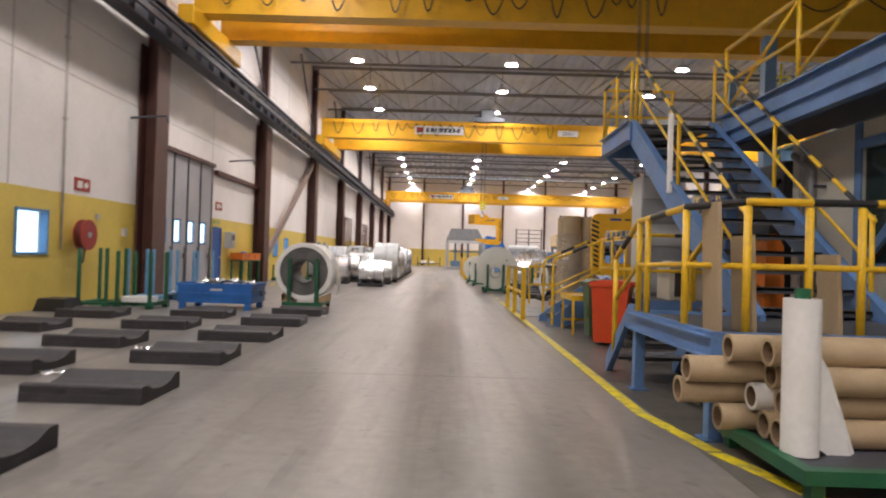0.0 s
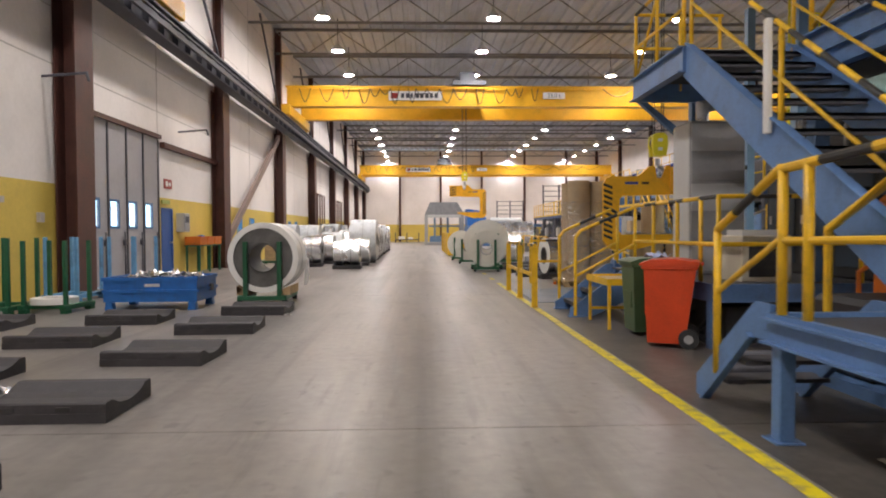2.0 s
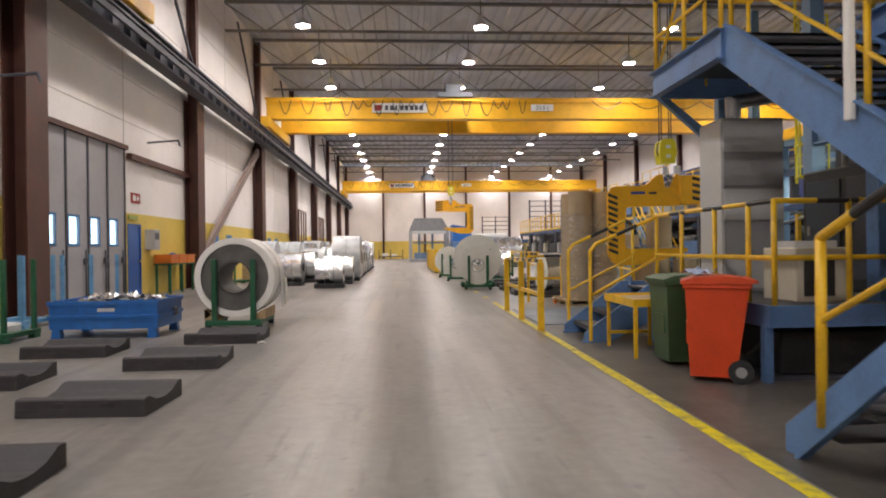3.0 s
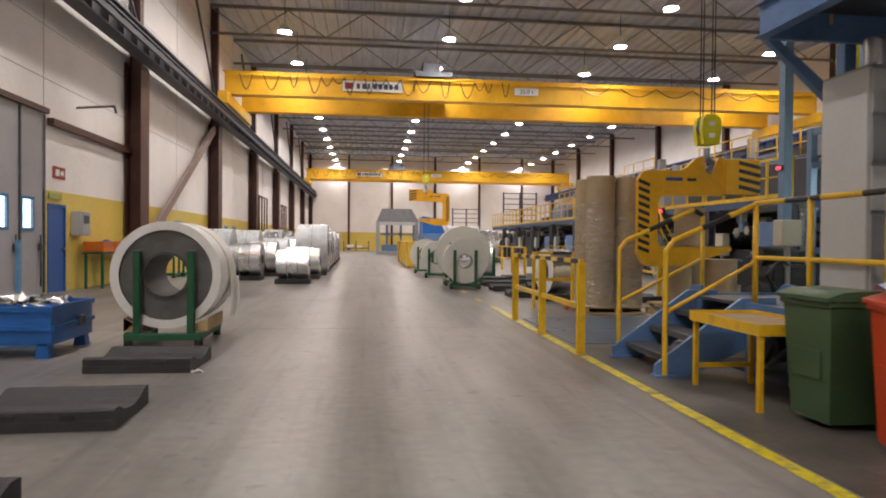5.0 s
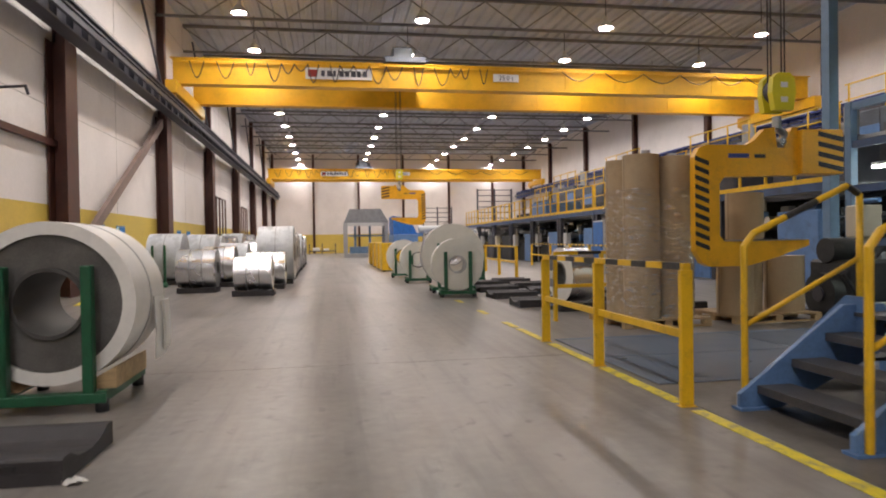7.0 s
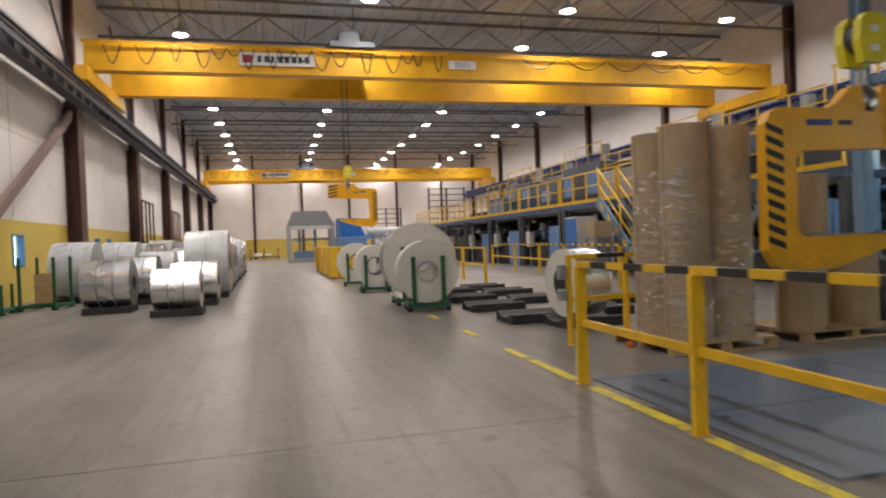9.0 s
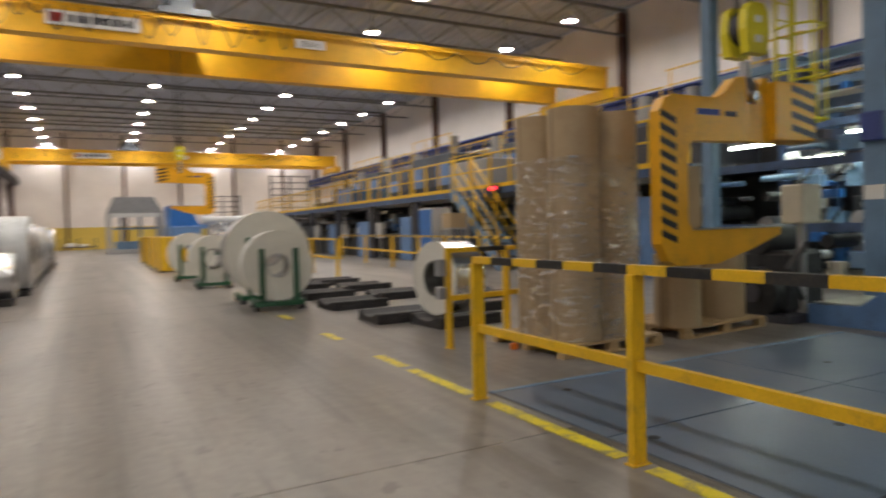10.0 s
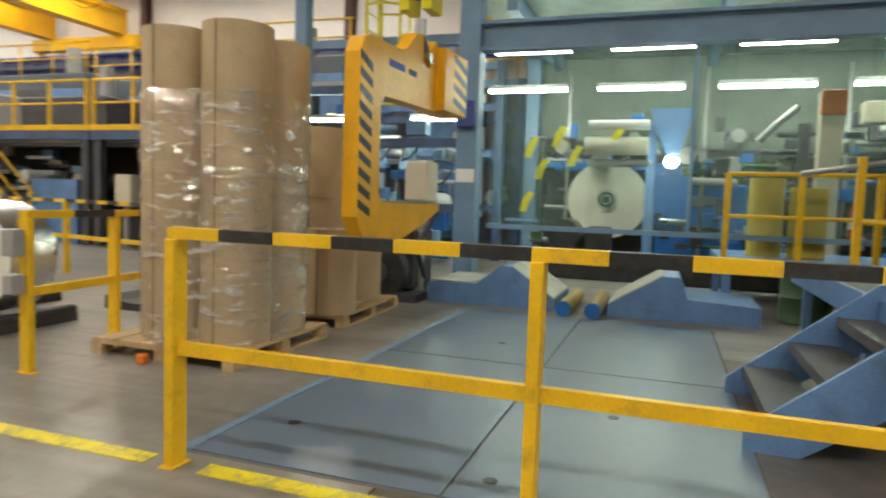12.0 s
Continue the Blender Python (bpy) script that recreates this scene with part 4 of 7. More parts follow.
s = thing("storage_bench", "green-legged bench with orange bins along the yellow wall", "bench", (-5.7, 24.0, 0))
part("shelf", B().box(-0.25, 0, 0.88, 0.25, 2.3, 0.92), GREEN_PAINT, s)
for x in (-0.2, 0.2):
    for y in (0.1, 1.15, 2.2):
        part("leg", B().box(x - 0.03, y - 0.03, 0, x + 0.03, y + 0.03, 0.88), GREEN_PAINT, s)
for k in range(3):
    bi = thing("parts_bin", "orange plastic parts bin on a green bench", "bin", (-5.95, 24.05 + k * 0.76, 0.92), group="orange bins")
    part("shell", B().box(0, 0, 0, 0.5, 0.02, 0.28).box(0, 0.68, 0, 0.5, 0.7, 0.28).box(0, 0.02, 0, 0.02, 0.68, 0.28).box(0.48, 0.02, 0, 0.5, 0.68, 0.28).box(0, 0, 0, 0.5, 0.7, 0.02), ORANGE, bi)
    part("lip", B().box(0.5, 0, 0.24, 0.53, 0.7, 0.28), ORANGE, bi)
solo("blue_bag", B().ball((0, 0, 0.1), 0.14, 10, 7, 0.7), TRAY_BLUE, "crumpled blue bag lying in an orange bin", "bag", (-5.7, 24.9, 1.06))
c = thing("switch_cabinet", "grey electrical cabinet on the yellow wall", "cabinet", (WX, 23.6, 1.35))
part("body", B().box(0, 0, 0, 0.25, 0.5, 0.6, 0.01), GREY_PANEL_LIGHT, c)
part("door", B().box(0.25, 0.02, 0.02, 0.265, 0.48, 0.58), GREY_PANEL, c)
part("vent", B().box(0.266, 0.1, 0.3, 0.272, 0.4, 0.5), DARK_STEEL, c)
for y in (16.4, 23.9):
    b = B().pipe([(WX, y, 4.55), (WX + 0.9, y, 4.62), (WX + 0.95, y, 4.45)], 0.03)
    structure("trim_bracket", b, DARK_STEEL, "slim steel wall bracket", "bracket")
# wall ladders / cages far along the wall
for y in (46.0, 56.0):
    l = thing("pipe_rack", "dark steel post frame standing by the wall", "frame", (-5.1, y, 0))
    for k in range(4):
        part("post", B().rod((0, k * 1.0, 0), (0, k * 1.0, 3.9), 0.05, 8), BROWN_STEEL, l)
    part("top_bar", B().rod((0, 0, 3.85), (0, 3, 3.85), 0.05, 8), BROWN_STEEL, l)

# ---------------- barrier along the aisle and floor marking ----------------
def paint(x0, y0, x1, y1, x2=None, x3=None):
    """A quad of floor paint, from y0 to y1; x2, x3 its far edge where it slants."""
    x2, x3 = (x0, x1) if x2 is None else (x2, x3)
    return B().prism([(x0, y0), (x1, y0), (x3, y1), (x2, y1)], "z", 0.0, 0.004)


b = paint(3.60, 5.6, 3.71, 11.86)
structure("trim_line_long", b, LINE_YELLOW, "worn yellow safety line painted along the aisle", "floor line")
for k, (y0, y1) in enumerate(((11.92, 13.7), (13.95, 15.4), (15.62, 17.0), (17.3, 18.4), (18.55, 19.2), (20.4, 21.0), (22.6, 23.2))):
    structure("trim_line", paint(3.61, y0, 3.72, y1), LINE_YELLOW, "worn yellow safety line painted along the aisle", "floor line")
structure("trim_line_near", paint(3.78, 4.5, 3.89, 5.56, 3.60, 3.71), LINE_YELLOW, "yellow safety line bending aside", "floor line")
structure("trim_line_end", paint(4.3, 2.6, 4.42, 4.45, 3.78, 3.9), LINE_YELLOW, "yellow safety line bending aside", "floor line")
structure("trim_line_west", paint(-4.6, 24.6, -4.48, 26.6, -5.0, -4.88), LINE_YELLOW, "worn yellow line by the racks", "floor line")


def rail_bar(e, p, q, s, name="rail", stripes=True, depth=0.06):
    """Flat rail in yellow and black lengths between two points at one height."""
    p, q = Vector(p), Vector(q)
    d = q - p
    n = max(2, 2 * round(d.length / 0.55)) if stripes else 1
    side = Vector((-d.y, d.x, 0)).normalized() * depth / 2
    for i in range(n):
        a, c = p + d * i / n, p + d * (i + 1) / n
        v = [a - side, a + side, c + side, c - side]
        v = [(k.x, k.y, k.z - s / 2) for k in v] + [(k.x, k.y, k.z + s / 2) for k in v]
        part(name, B().add(v, [(3, 2, 1, 0), (4, 5, 6, 7), (0, 1, 5, 4), (1, 2, 6, 5), (2, 3, 7, 6), (3, 0, 4, 7)]), BLACK_PAINT if (stripes and i % 2) else RAIL_YELLOW, e)


def barrier(pts, label, post=0.1, top=1.10, mid=0.55, stripes=True, thin=0.0):
    e = thing("safety_barrier", label, "barrier", (pts[0][0], pts[0][1], 0))
    o = Vector((pts[0][0], pts[0][1], 0))
    for x, y in pts:
        along = abs(pts[1][1] - pts[0][1]) > abs(pts[1][0] - pts[0][0])
        wx, wy = (post / 2, 0.025) if along else (0.025, post / 2)      # flat bar, broad across the barrier
        part("post", B().box(x - o.x - wx, y - o.y - wy, 0.006, x - o.x + wx, y - o.y + wy, top - 0.052, 0.005), RAIL_YELLOW, e)
        part("base_plate", B().box(x - o.x - wx * 1.3, y - o.y - wy * 1.6, 0, x - o.x + wx * 1.3, y - o.y + wy * 1.6, 0.006), RAIL_YELLOW, e)
    for (xa, ya), (xb, yb) in zip(pts, pts[1:]):
        a, c = Vector((xa, ya, 0)) - o, Vector((xb, yb, 0)) - o
        u = (c - a).normalized() * 0.025
        rail_bar(e, a - u + Vector((0, 0, top - 0.026)), c - u + Vector((0, 0, top - 0.026)), 0.052, "top_rail", stripes, 0.06)
        rail_bar(e, a + u + Vector((0, 0, mid)), c - u + Vector((0, 0, mid)), 0.06, "middle_rail", False, 0.04)
    a, c = Vector((*pts[-2], 0)) - o, Vector((*pts[-1], 0)) - o
    u = (c - a).normalized() * 0.025
    rail_bar(e, c - u + Vector((0, 0, top - 0.026)), c + u + Vector((0, 0, top - 0.026)), 0.052, "top_rail", False, 0.06)
    return e


barrier([(3.66, 17.154), (3.66, 15.5), (3.66, 13.84)], "yellow steel barrier with black-striped top rail")
q = barrier([(4.48, 19.11), (5.3, 19.2), (6.4, 19.3)], "yellow steel barrier with black-striped rail and switch boxes", 0.09)
part("switch_box", B().box(-0.14, -0.05, 0.80, -0.05, 0.05, 0.98, 0.006), GREY_PANEL, q, "small grey switch box")
part("switch_box", B().box(-0.14, -0.05, 0.55, -0.05, 0.05, 0.68, 0.006), GREY_PANEL, q, "small grey switch box")
barrier([(8.2, 21.5), (8.6, 23.5), (9.0, 25.8), (9.4, 28.2), (9.8, 30.6), (10.2, 33.5), (10.6, 37.0), (11.0, 41.0)], "long yellow steel barrier before the production line", 0.1)
barrier([(7.0, 30.0), (7.2, 33.0), (7.4, 36.0), (7.6, 40.0)], "yellow steel barrier among the coils", 0.1, stripes=False)
for k, (x, y) in enumerate(((3.15, 37.6), (3.15, 40.2), (3.15, 43.0), (3.15, 46.5))):
    e = thing("guard_box", "yellow sheet-metal guard standing on the floor", "guard", (x, y, 0), group="yellow guards")
    part("panel", B().box(0, 0, 0.05, 0.9, 1.6, 1.25, 0.01), RAIL_YELLOW, e)
    part("panel_seam", B().box(0.3, -0.004, 0.1, 0.33, 0.0, 1.2).box(0.6, -0.004, 0.1, 0.63, 0.0, 1.2), DARK_STEEL, e)
    for xx in (0.05, 0.75):
        part("foot", B().box(xx, 0.05, 0, xx + 0.1, 1.5, 0.05), DARK_STEEL, e)


# ---------------- walkway platform with long stair (near) ----------------
def tube_rail(e, pts, r=0.024, name="rail", stripes=0.0):
    """Round handrail through points; stripes: length of its yellow and black bands."""
    if not stripes:
        part(name, B().pipe(pts, r), RAIL_YELLOW, e)
        return
    k = 0
    for a, c in zip(pts, pts[1:]):
        a, c = Vector(a), Vector(c)
        n = max(1, round((c - a).length / stripes))
        for i in range(n):
            part(name, B().rod(a + (c - a) * i / n, a + (c - a) * (i + 1) / n, r, 10).ball(a + (c - a) * i / n, r, 8, 5), BLACK_PAINT if k % 2 else RAIL_YELLOW, e)
            k += 1


DZ = 0.76
p = thing("walkway_platform", "blue steel platform with yellow handrails and steps", "platform")
part("deck", B().box(3.95, 4.8, DZ - 0.03, 6.25, 6.7, DZ), GRATING, p, "grey steel grating deck")
part("edge_beam", B().box(3.9, 4.75, DZ - 0.16, 3.95, 6.75, DZ + 0.03).box(3.95, 4.75, DZ - 0.16, 6.25, 4.8, DZ + 0.03).box(3.95, 6.7, DZ - 0.16, 6.25, 6.75, DZ + 0.03).box(3.85, 4.75, DZ - 0.16, 3.9, 6.75, DZ - 0.145).box(3.85, 4.75, DZ - 0.015, 3.9, 6.75, DZ), MACHINE_BLUE, p)
for y in (6.63, 4.81):
    part("leg", B().box(3.9, y - 0.05, 0.01, 4.0, y + 0.05, DZ - 0.16, 0.005), MACHINE_BLUE, p)
    part("foot_plate", B().box(3.86, y - 0.09, 0, 4.04, y + 0.09, 0.012), MACHINE_BLUE, p)
    part("leg", B().box(6.1, y - 0.05, 0.0, 6.2, y + 0.05, DZ - 0.16, 0.005), MACHINE_BLUE, p)
for x in (3.93, 4.73):   # short steps to the floor
    part("step_stringer", B().prism([(7.68, 0.0), (7.86, 0.0), (7.86, 0.16), (6.95, DZ + 0.08), (6.75, DZ + 0.08), (6.75, DZ - 0.16), (6.98, DZ - 0.16)], "x", x, x + 0.03).prism([(7.68, 0.0), (7.72, 0.0), (6.99, DZ - 0.13), (6.95, DZ - 0.16)], "x", x - 0.04, x), MACHINE_BLUE, p)
for k in range(3):
    part("tread", B().box(3.96, 6.86 + 0.26 * k, DZ - 0.2 - 0.19 * k, 4.73, 7.1 + 0.26 * k, DZ - 0.17 - 0.19 * k), GRATING, p)
for x, y in ((3.93, 6.62), (3.93, 6.35), (3.93, 5.36), (4.2, 4.86), (4.66, 4.86), (5.05, 4.86), (6.1, 4.86)):
    part("rail_post", B().rod((x, y, DZ - 0.12), (x, y, 1.72), 0.03, 10), RAIL_YELLOW, p)
tube_rail(p, [(3.93, 6.66, 1.69), (3.93, 5.36, 1.74), (4.2, 4.86, 1.75), (6.1, 4.86, 1.77)], 0.03, "top_rail", 0.5)
tube_rail(p, [(3.93, 7.5, 1.32), (3.93, 6.66, 1.69)], 0.03, "top_rail", 0.3)
tube_rail(p, [(3.93, 7.5, 0.24), (3.93, 7.5, 1.32)], 0.03, "rail_post")
tube_rail(p, [(3.93, 7.5, 0.85), (3.93, 6.66, 1.25), (3.93, 5.36, 1.27), (4.2, 4.86, 1.27), (6.1, 4.86, 1.28)], 0.022, "middle_rail")
tube_rail(p, [(4.78, 7.5, 0.24), (4.78, 7.5, 1.32), (4.78, 6.75, 1.69), (4.78, 6.75, DZ)], 0.03, "rail_post")

s = thing("stair", "long blue steel stair with grey treads and striped handrails", "stair")
y0, z0, y1, z1 = 6.45, DZ, 10.55, 3.52
for x in (4.94, 6.2):
    part("stringer", B().prism([(y0 - 0.3, z0 - 0.18), (y0 + 0.12, z0 - 0.18), (y1 + 0.1, z1 - 0.30), (y1 + 0.1, z1 + 0.06), (y1 - 0.06, z1 + 0.06), (y0 - 0.3, z0 + 0.06)], "x", x, x + 0.05).prism([(y0 - 0.3, z0 + 0.045), (y1 - 0.06, z1 + 0.045), (y1 - 0.06, z1 + 0.06), (y0 - 0.3, z0 + 0.06)], "x", x - 0.05, x), MACHINE_BLUE, s)
n = 14
for k in range(n):
    f = (k + 0.5) / n
    y, z = y0 + (y1 - y0) * f, z0 + (z1 - z0) * f
    part("tread", B().box(4.99, y - 0.13, z - 0.03, 6.2, y + 0.13, z).box(4.99, y - 0.13, z - 0.06, 6.2, y - 0.115, z), GRATING, s)
for x in (4.97, 6.22):
    tube_rail(s, [(x, y0 + 0.05, z0 + 1.0), (x, y1 - 0.1, z1 + 1.02)], 0.026, "handrail", 0.28)
    tube_rail(s, [(x, y0, z0 + 0.5), (x, y1 - 0.1, z1 + 0.52)], 0.02, "middle_rail")
    for f in (0.02, 0.5, 0.98):
        y, z = y0 + (y1 - y0) * f, z0 + (z1 - z0) * f
        part("rail_post", B().rod((x, y, z - 0.1), (x, y, z + 1.0), 0.026, 10), RAIL_YELLOW, s)
part("light_tube", B().box(4.86, 8.55, 2.2, 4.92, 8.62, 3.25, 0.01), SIGN_WHITE, s, "slim white lamp bar on the stringer")
part("landing_beam", B().box(4.9, 10.55, 3.24, 4.96, 12.4, 3.56).box(4.96, 12.35, 3.24, 6.3, 12.41, 3.56).box(4.84, 10.55, 3.24, 4.9, 12.4, 3.255).box(4.84, 10.55, 3.545, 4.9, 12.4, 3.56), MACHINE_BLUE, s)
part("landing_deck", B().box(4.96, 10.6, 3.5, 6.3, 12.35, 3.53), GRATING, s)
part("brace", B().prism([(4.96, 3.28), (5.08, 3.28), (5.85, 2.66), (5.85, 2.5)], "y", 12.42, 12.5), MACHINE_BLUE, s)
part("hanger", B().box(5.8, 12.42, 2.45, 5.92, 12.54, 3.26), MACHINE_BLUE, s)
for x, y in ((4.93, 10.6), (4.93, 11.5), (4.93, 12.37), (6.2, 12.37), (5.6, 12.37)):
    part("rail_post", B().rod((x, y, 3.4), (x, y, 4.55), 0.026, 10), RAIL_YELLOW, s)
tube_rail(s, [(4.93, 10.6, 4.53), (4.93, 12.37, 4.53), (6.25, 12.37, 4.53)], 0.026, "top_rail", 0.4)
tube_rail(s, [(4.93, 10.6, 4.03), (4.93, 12.37, 4.03), (6.25, 12.37, 4.03)], 0.02, "middle_rail")
tube_rail(s, [(4.93, 12.3, 3.6), (4.93, 11.5, 4.5)], 0.02, "rail_brace")

# mezzanine along the cabin
m = thing("mezzanine", "blue steel mezzanine edge with yellow handrail above a cabin", "mezzanine")
part("edge_beam", B().box(6.32, -4, 3.12, 6.38, 10.4, 3.62).box(6.24, -4, 3.6, 6.32, 10.4, 3.62).box(6.24, -4, 3.12, 6.32, 10.4, 3.14).box(6.26, -4, 3.34, 6.32, 10.4, 3.37), MACHINE_BLUE, m)
part("deck", B().box(6.38, -4, 3.5, 10.5, 10.4, 3.56), GRATING, m)
part("soffit", B().box(6.38, -4, 3.10, 7.0, 10.4, 3.14), DARK_STEEL, m)
for y in (10.3, 4.0, -2.0):
    part("post", B().box(6.34, y - 0.09, 0, 6.52, y + 0.09, 3.1, 0.006), MACHINE_BLUE, m)
for y in (10.3, 8.2, 6.1, 4.0):
    part("rail_post", B().rod((6.34, y, 3.6), (6.34, y, 4.7), 0.03, 10), RAIL_YELLOW, m)
tube_rail(m, [(6.34, 10.3, 4.68), (6.34, -3.5, 4.68)], 0.03, "top_rail")
tube_rail(m, [(6.34, 10.3, 4.15), (6.34, -3.5, 4.15)], 0.024, "middle_rail")
part("diagonal_rail", B().rod((6.34, 10.3, 3.7), (6.34, 8.2, 4.65), 0.024, 8).rod((6.34, 8.2, 3.7), (6.34, 6.1, 4.65), 0.024, 8), RAIL_YELLOW, m)
jb = solo("junction_box", B().box(0, 0, 0, 0.55, 0.25, 0.4, 0.01), GREY_PANEL_LIGHT, "white steel junction box on the stair landing", "box", (5.75, 12.0, 3.53))

c = thing("control_cabin", "cream control cabin with blue-framed window under a mezzanine", "cabin")
CX = 7.05
part("wall", wall_with_holes(CX, CX + 0.1, [(4.4, 8.0, 1.35, 2.75)], 0, 3.08, -4, 9.6), CABIN, c)
part("end_wall", B().box(CX + 0.1, 9.5, 0, 10.4, 9.6, 3.08), CABIN, c)
wf = part("window", B().box(CX + 0.04, 4.4, 1.35, CX + 0.05, 8.0, 2.75), CABIN_PANE, c, "dark glazed window")
part("window_frame", B().box(CX - 0.03, 8.0, 0.9, CX + 0.0, 8.12, 3.08).box(CX - 0.03, 4.3, 1.25, CX, 8.0, 1.35).box(CX - 0.03, 4.3, 2.75, CX, 8.0, 2.87).box(CX - 0.03, 6.2, 1.35, CX, 6.28, 2.75), MACHINE_BLUE, wf)
part("brace", B().prism([(8.0, 1.3), (7.85, 1.3), (6.9, 2.1), (7.0, 2.2)], "x", CX - 0.09, CX - 0.04), MACHINE_BLUE, c)
part("conduit", B().pipe([(CX - 0.05, 9.0, 0), (CX - 0.05, 9.0, 2.6), (CX - 0.05, 9.5, 2.9)], 0.05).pipe([(CX - 0.06, 9.25, 0), (CX - 0.06, 9.25, 2.9)], 0.035), GREY_PANEL, c)
part("hook_bracket", B().box(CX - 0.15, 8.75, 2.35, CX, 8.8, 2.39), DARK_STEEL, c)
part("floor_slab", B().box(CX + 0.1, -4, 0.0, 10.4, 9.5, 0.02), GREY_PANEL, c)

# second platform with steps, table, bins and machines on and by it
p = thing("walkway_platform", "blue steel machine platform with striped yellow handrails", "platform")
D2 = 0.70
part("deck", B().box(4.95, 9.75, D2 - 0.03, 9.2, 12.55, D2).box(5.05, 12.55, D2 - 0.03, 9.2, 13.7, D2), GRATING, p, "dark steel grating deck")
part("edge_beam", B().box(4.9, 9.7, D2 - 0.18, 4.95, 12.6, D2 + 0.02).box(4.95, 9.7, D2 - 0.18, 9.2, 9.75, D2 + 0.02).box(5.05, 13.7, D2 - 0.18, 9.2, 13.75, D2 + 0.02), MACHINE_BLUE, p)
for x, y in ((4.93, 9.8), (4.93, 12.5), (6.8, 9.8), (9.1, 9.8), (6.8, 13.6), (9.1, 13.6)):
    part("leg", B().box(x - 0.04, y - 0.04, 0, x + 0.04, y + 0.04, D2 - 0.18), MACHINE_BLUE, p)
for y in (12.56, 13.64):
    part("step_stringer", B().prism([(3.98, 0.0), (4.32, 0.0), (5.22, D2 - 0.3), (5.22, D2 + 0.06), (4.86, D2 + 0.06), (3.98, 0.12)], "y", y, y + 0.04), MACHINE_BLUE, p)
    part("foot_plate", B().box(3.96, y - 0.04, 0, 4.2, y + 0.08, 0.02), MACHINE_BLUE, p)
for k in range(3):
    part("tread", B().box(4.12 + 0.29 * k, 12.6, 0.15 + 0.185 * k, 4.4 + 0.29 * k, 13.64, 0.18 + 0.185 * k).box(4.12 + 0.29 * k, 12.6, 0.12 + 0.185 * k, 4.135 + 0.29 * k, 13.64, 0.15 + 0.185 * k), GRATING, p)
part("tread", B().box(4.95, 12.6, D2 - 0.03, 5.05, 13.64, D2), GRATING, p)
tube_rail(p, [(4.06, 12.54, 0.02), (4.06, 12.54, 1.22), (4.14, 12.54, 1.32)], 0.026, "rail_post")
tube_rail(p, [(4.14, 12.54, 1.32), (4.98, 12.54, 1.68)], 0.026, "top_rail", 0.33)
tube_rail(p, [(4.06, 12.54, 0.62), (4.98, 12.54, 1.12)], 0.02, "middle_rail")
tube_rail(p, [(4.06, 13.70, 0.02), (4.06, 13.70, 1.22), (4.14, 13.70, 1.32)], 0.026, "rail_post")
tube_rail(p, [(4.14, 13.70, 1.32), (4.95, 13.70, 1.68), (5.05, 13.70, 1.62)], 0.026, "top_rail", 0.33)
tube_rail(p, [(5.06, 13.70, 1.62), (5.06, 13.70, 0.5)], 0.026, "rail_post")
tube_rail(p, [(4.06, 13.70, 0.62), (5.06, 13.70, 1.12)], 0.02, "middle_rail")
for y in (12.54, 11.75, 10.9, 10.2, 9.75):
    part("rail_post", B().rod((4.98, y, D2 - 0.1), (4.98, y, 1.70), 0.026, 10), RAIL_YELLOW, p)
tube_rail(p, [(4.98, 12.54, 1.69), (4.98, 9.75, 1.69), (6.6, 9.75, 1.69)], 0.026, "top_rail", 0.45)
tube_rail(p, [(4.98, 12.54, 1.16), (4.98, 9.75, 1.16), (6.6, 9.75, 1.16)], 0.02, "middle_rail")
for x in (5.7, 6.6):
    part("rail_post", B().rod((x, 9.75, D2 - 0.1), (x, 9.75, 1.70), 0.026, 10), RAIL_YELLOW, p)
# steps on the platform's other side
for x in (4.97, 6.1):
    part("step_stringer", B().prism([(14.62, 0.0), (14.62, 0.12), (13.75, D2 + 0.12), (13.55, D2 + 0.12), (13.55, D2 - 0.25), (13.7, D2 - 0.25), (14.35, 0.0)], "x", x, x + 0.03), MACHINE_BLUE, p)
for k in range(3):
    part("tread", B().box(5.0, 14.23 - 0.27 * k, 0.18 + 0.19 * k, 6.1, 14.5 - 0.27 * k, 0.21 + 0.19 * k).box(5.0, 14.5 - 0.27 * k, 0.15 + 0.19 * k, 6.1, 14.52 - 0.27 * k, 0.215 + 0.19 * k), GRATING, p)

# black machine shapes added to stand in for the shade under the deck
hy = thing("hydraulic_unit", "dark machine-shaped filler added in the shaded gap under a steel platform", "machine", (5.15, 9.95, 0))
part("tank", B().box(0.0, 0.0, 0.03, 1.5, 1.4, 0.46, 0.02), BLACK_RUBBER, hy)
part("tank", B().box(0.1, 1.6, 0.03, 1.4, 2.5, 0.42, 0.02), BLACK_RUBBER, hy)
part("drip_tray", B().box(-0.15, -0.12, 0.0, 3.6, 3.4, 0.03), DARK_STEEL, hy)
part("motor", B().rod((0.15, 2.85, 0.24), (1.2, 2.85, 0.24), 0.17, 18), BLACK_RUBBER, hy)
part("rear_block", B().box(1.8, 0.1, 0.03, 3.5, 3.2, 0.48, 0.02), BLACK_RUBBER, hy)
for k in range(5):
    part("hose", B().pipe([(-0.02, 0.3 + 0.5 * k, 0.3), (-0.1, 0.45 + 0.5 * k, 0.12), (0.0, 0.7 + 0.5 * k, 0.08), (0.2, 0.8 + 0.5 * k, 0.3)], 0.025, 7), BLACK_PAINT, hy)
# dark machine block, added to hide the bright canopy wall behind the stair
dr = thing("drive_housing", "dark blue-black machine block added on a platform to hide the canopy behind", "machine", (7.0, 10.0, D2))
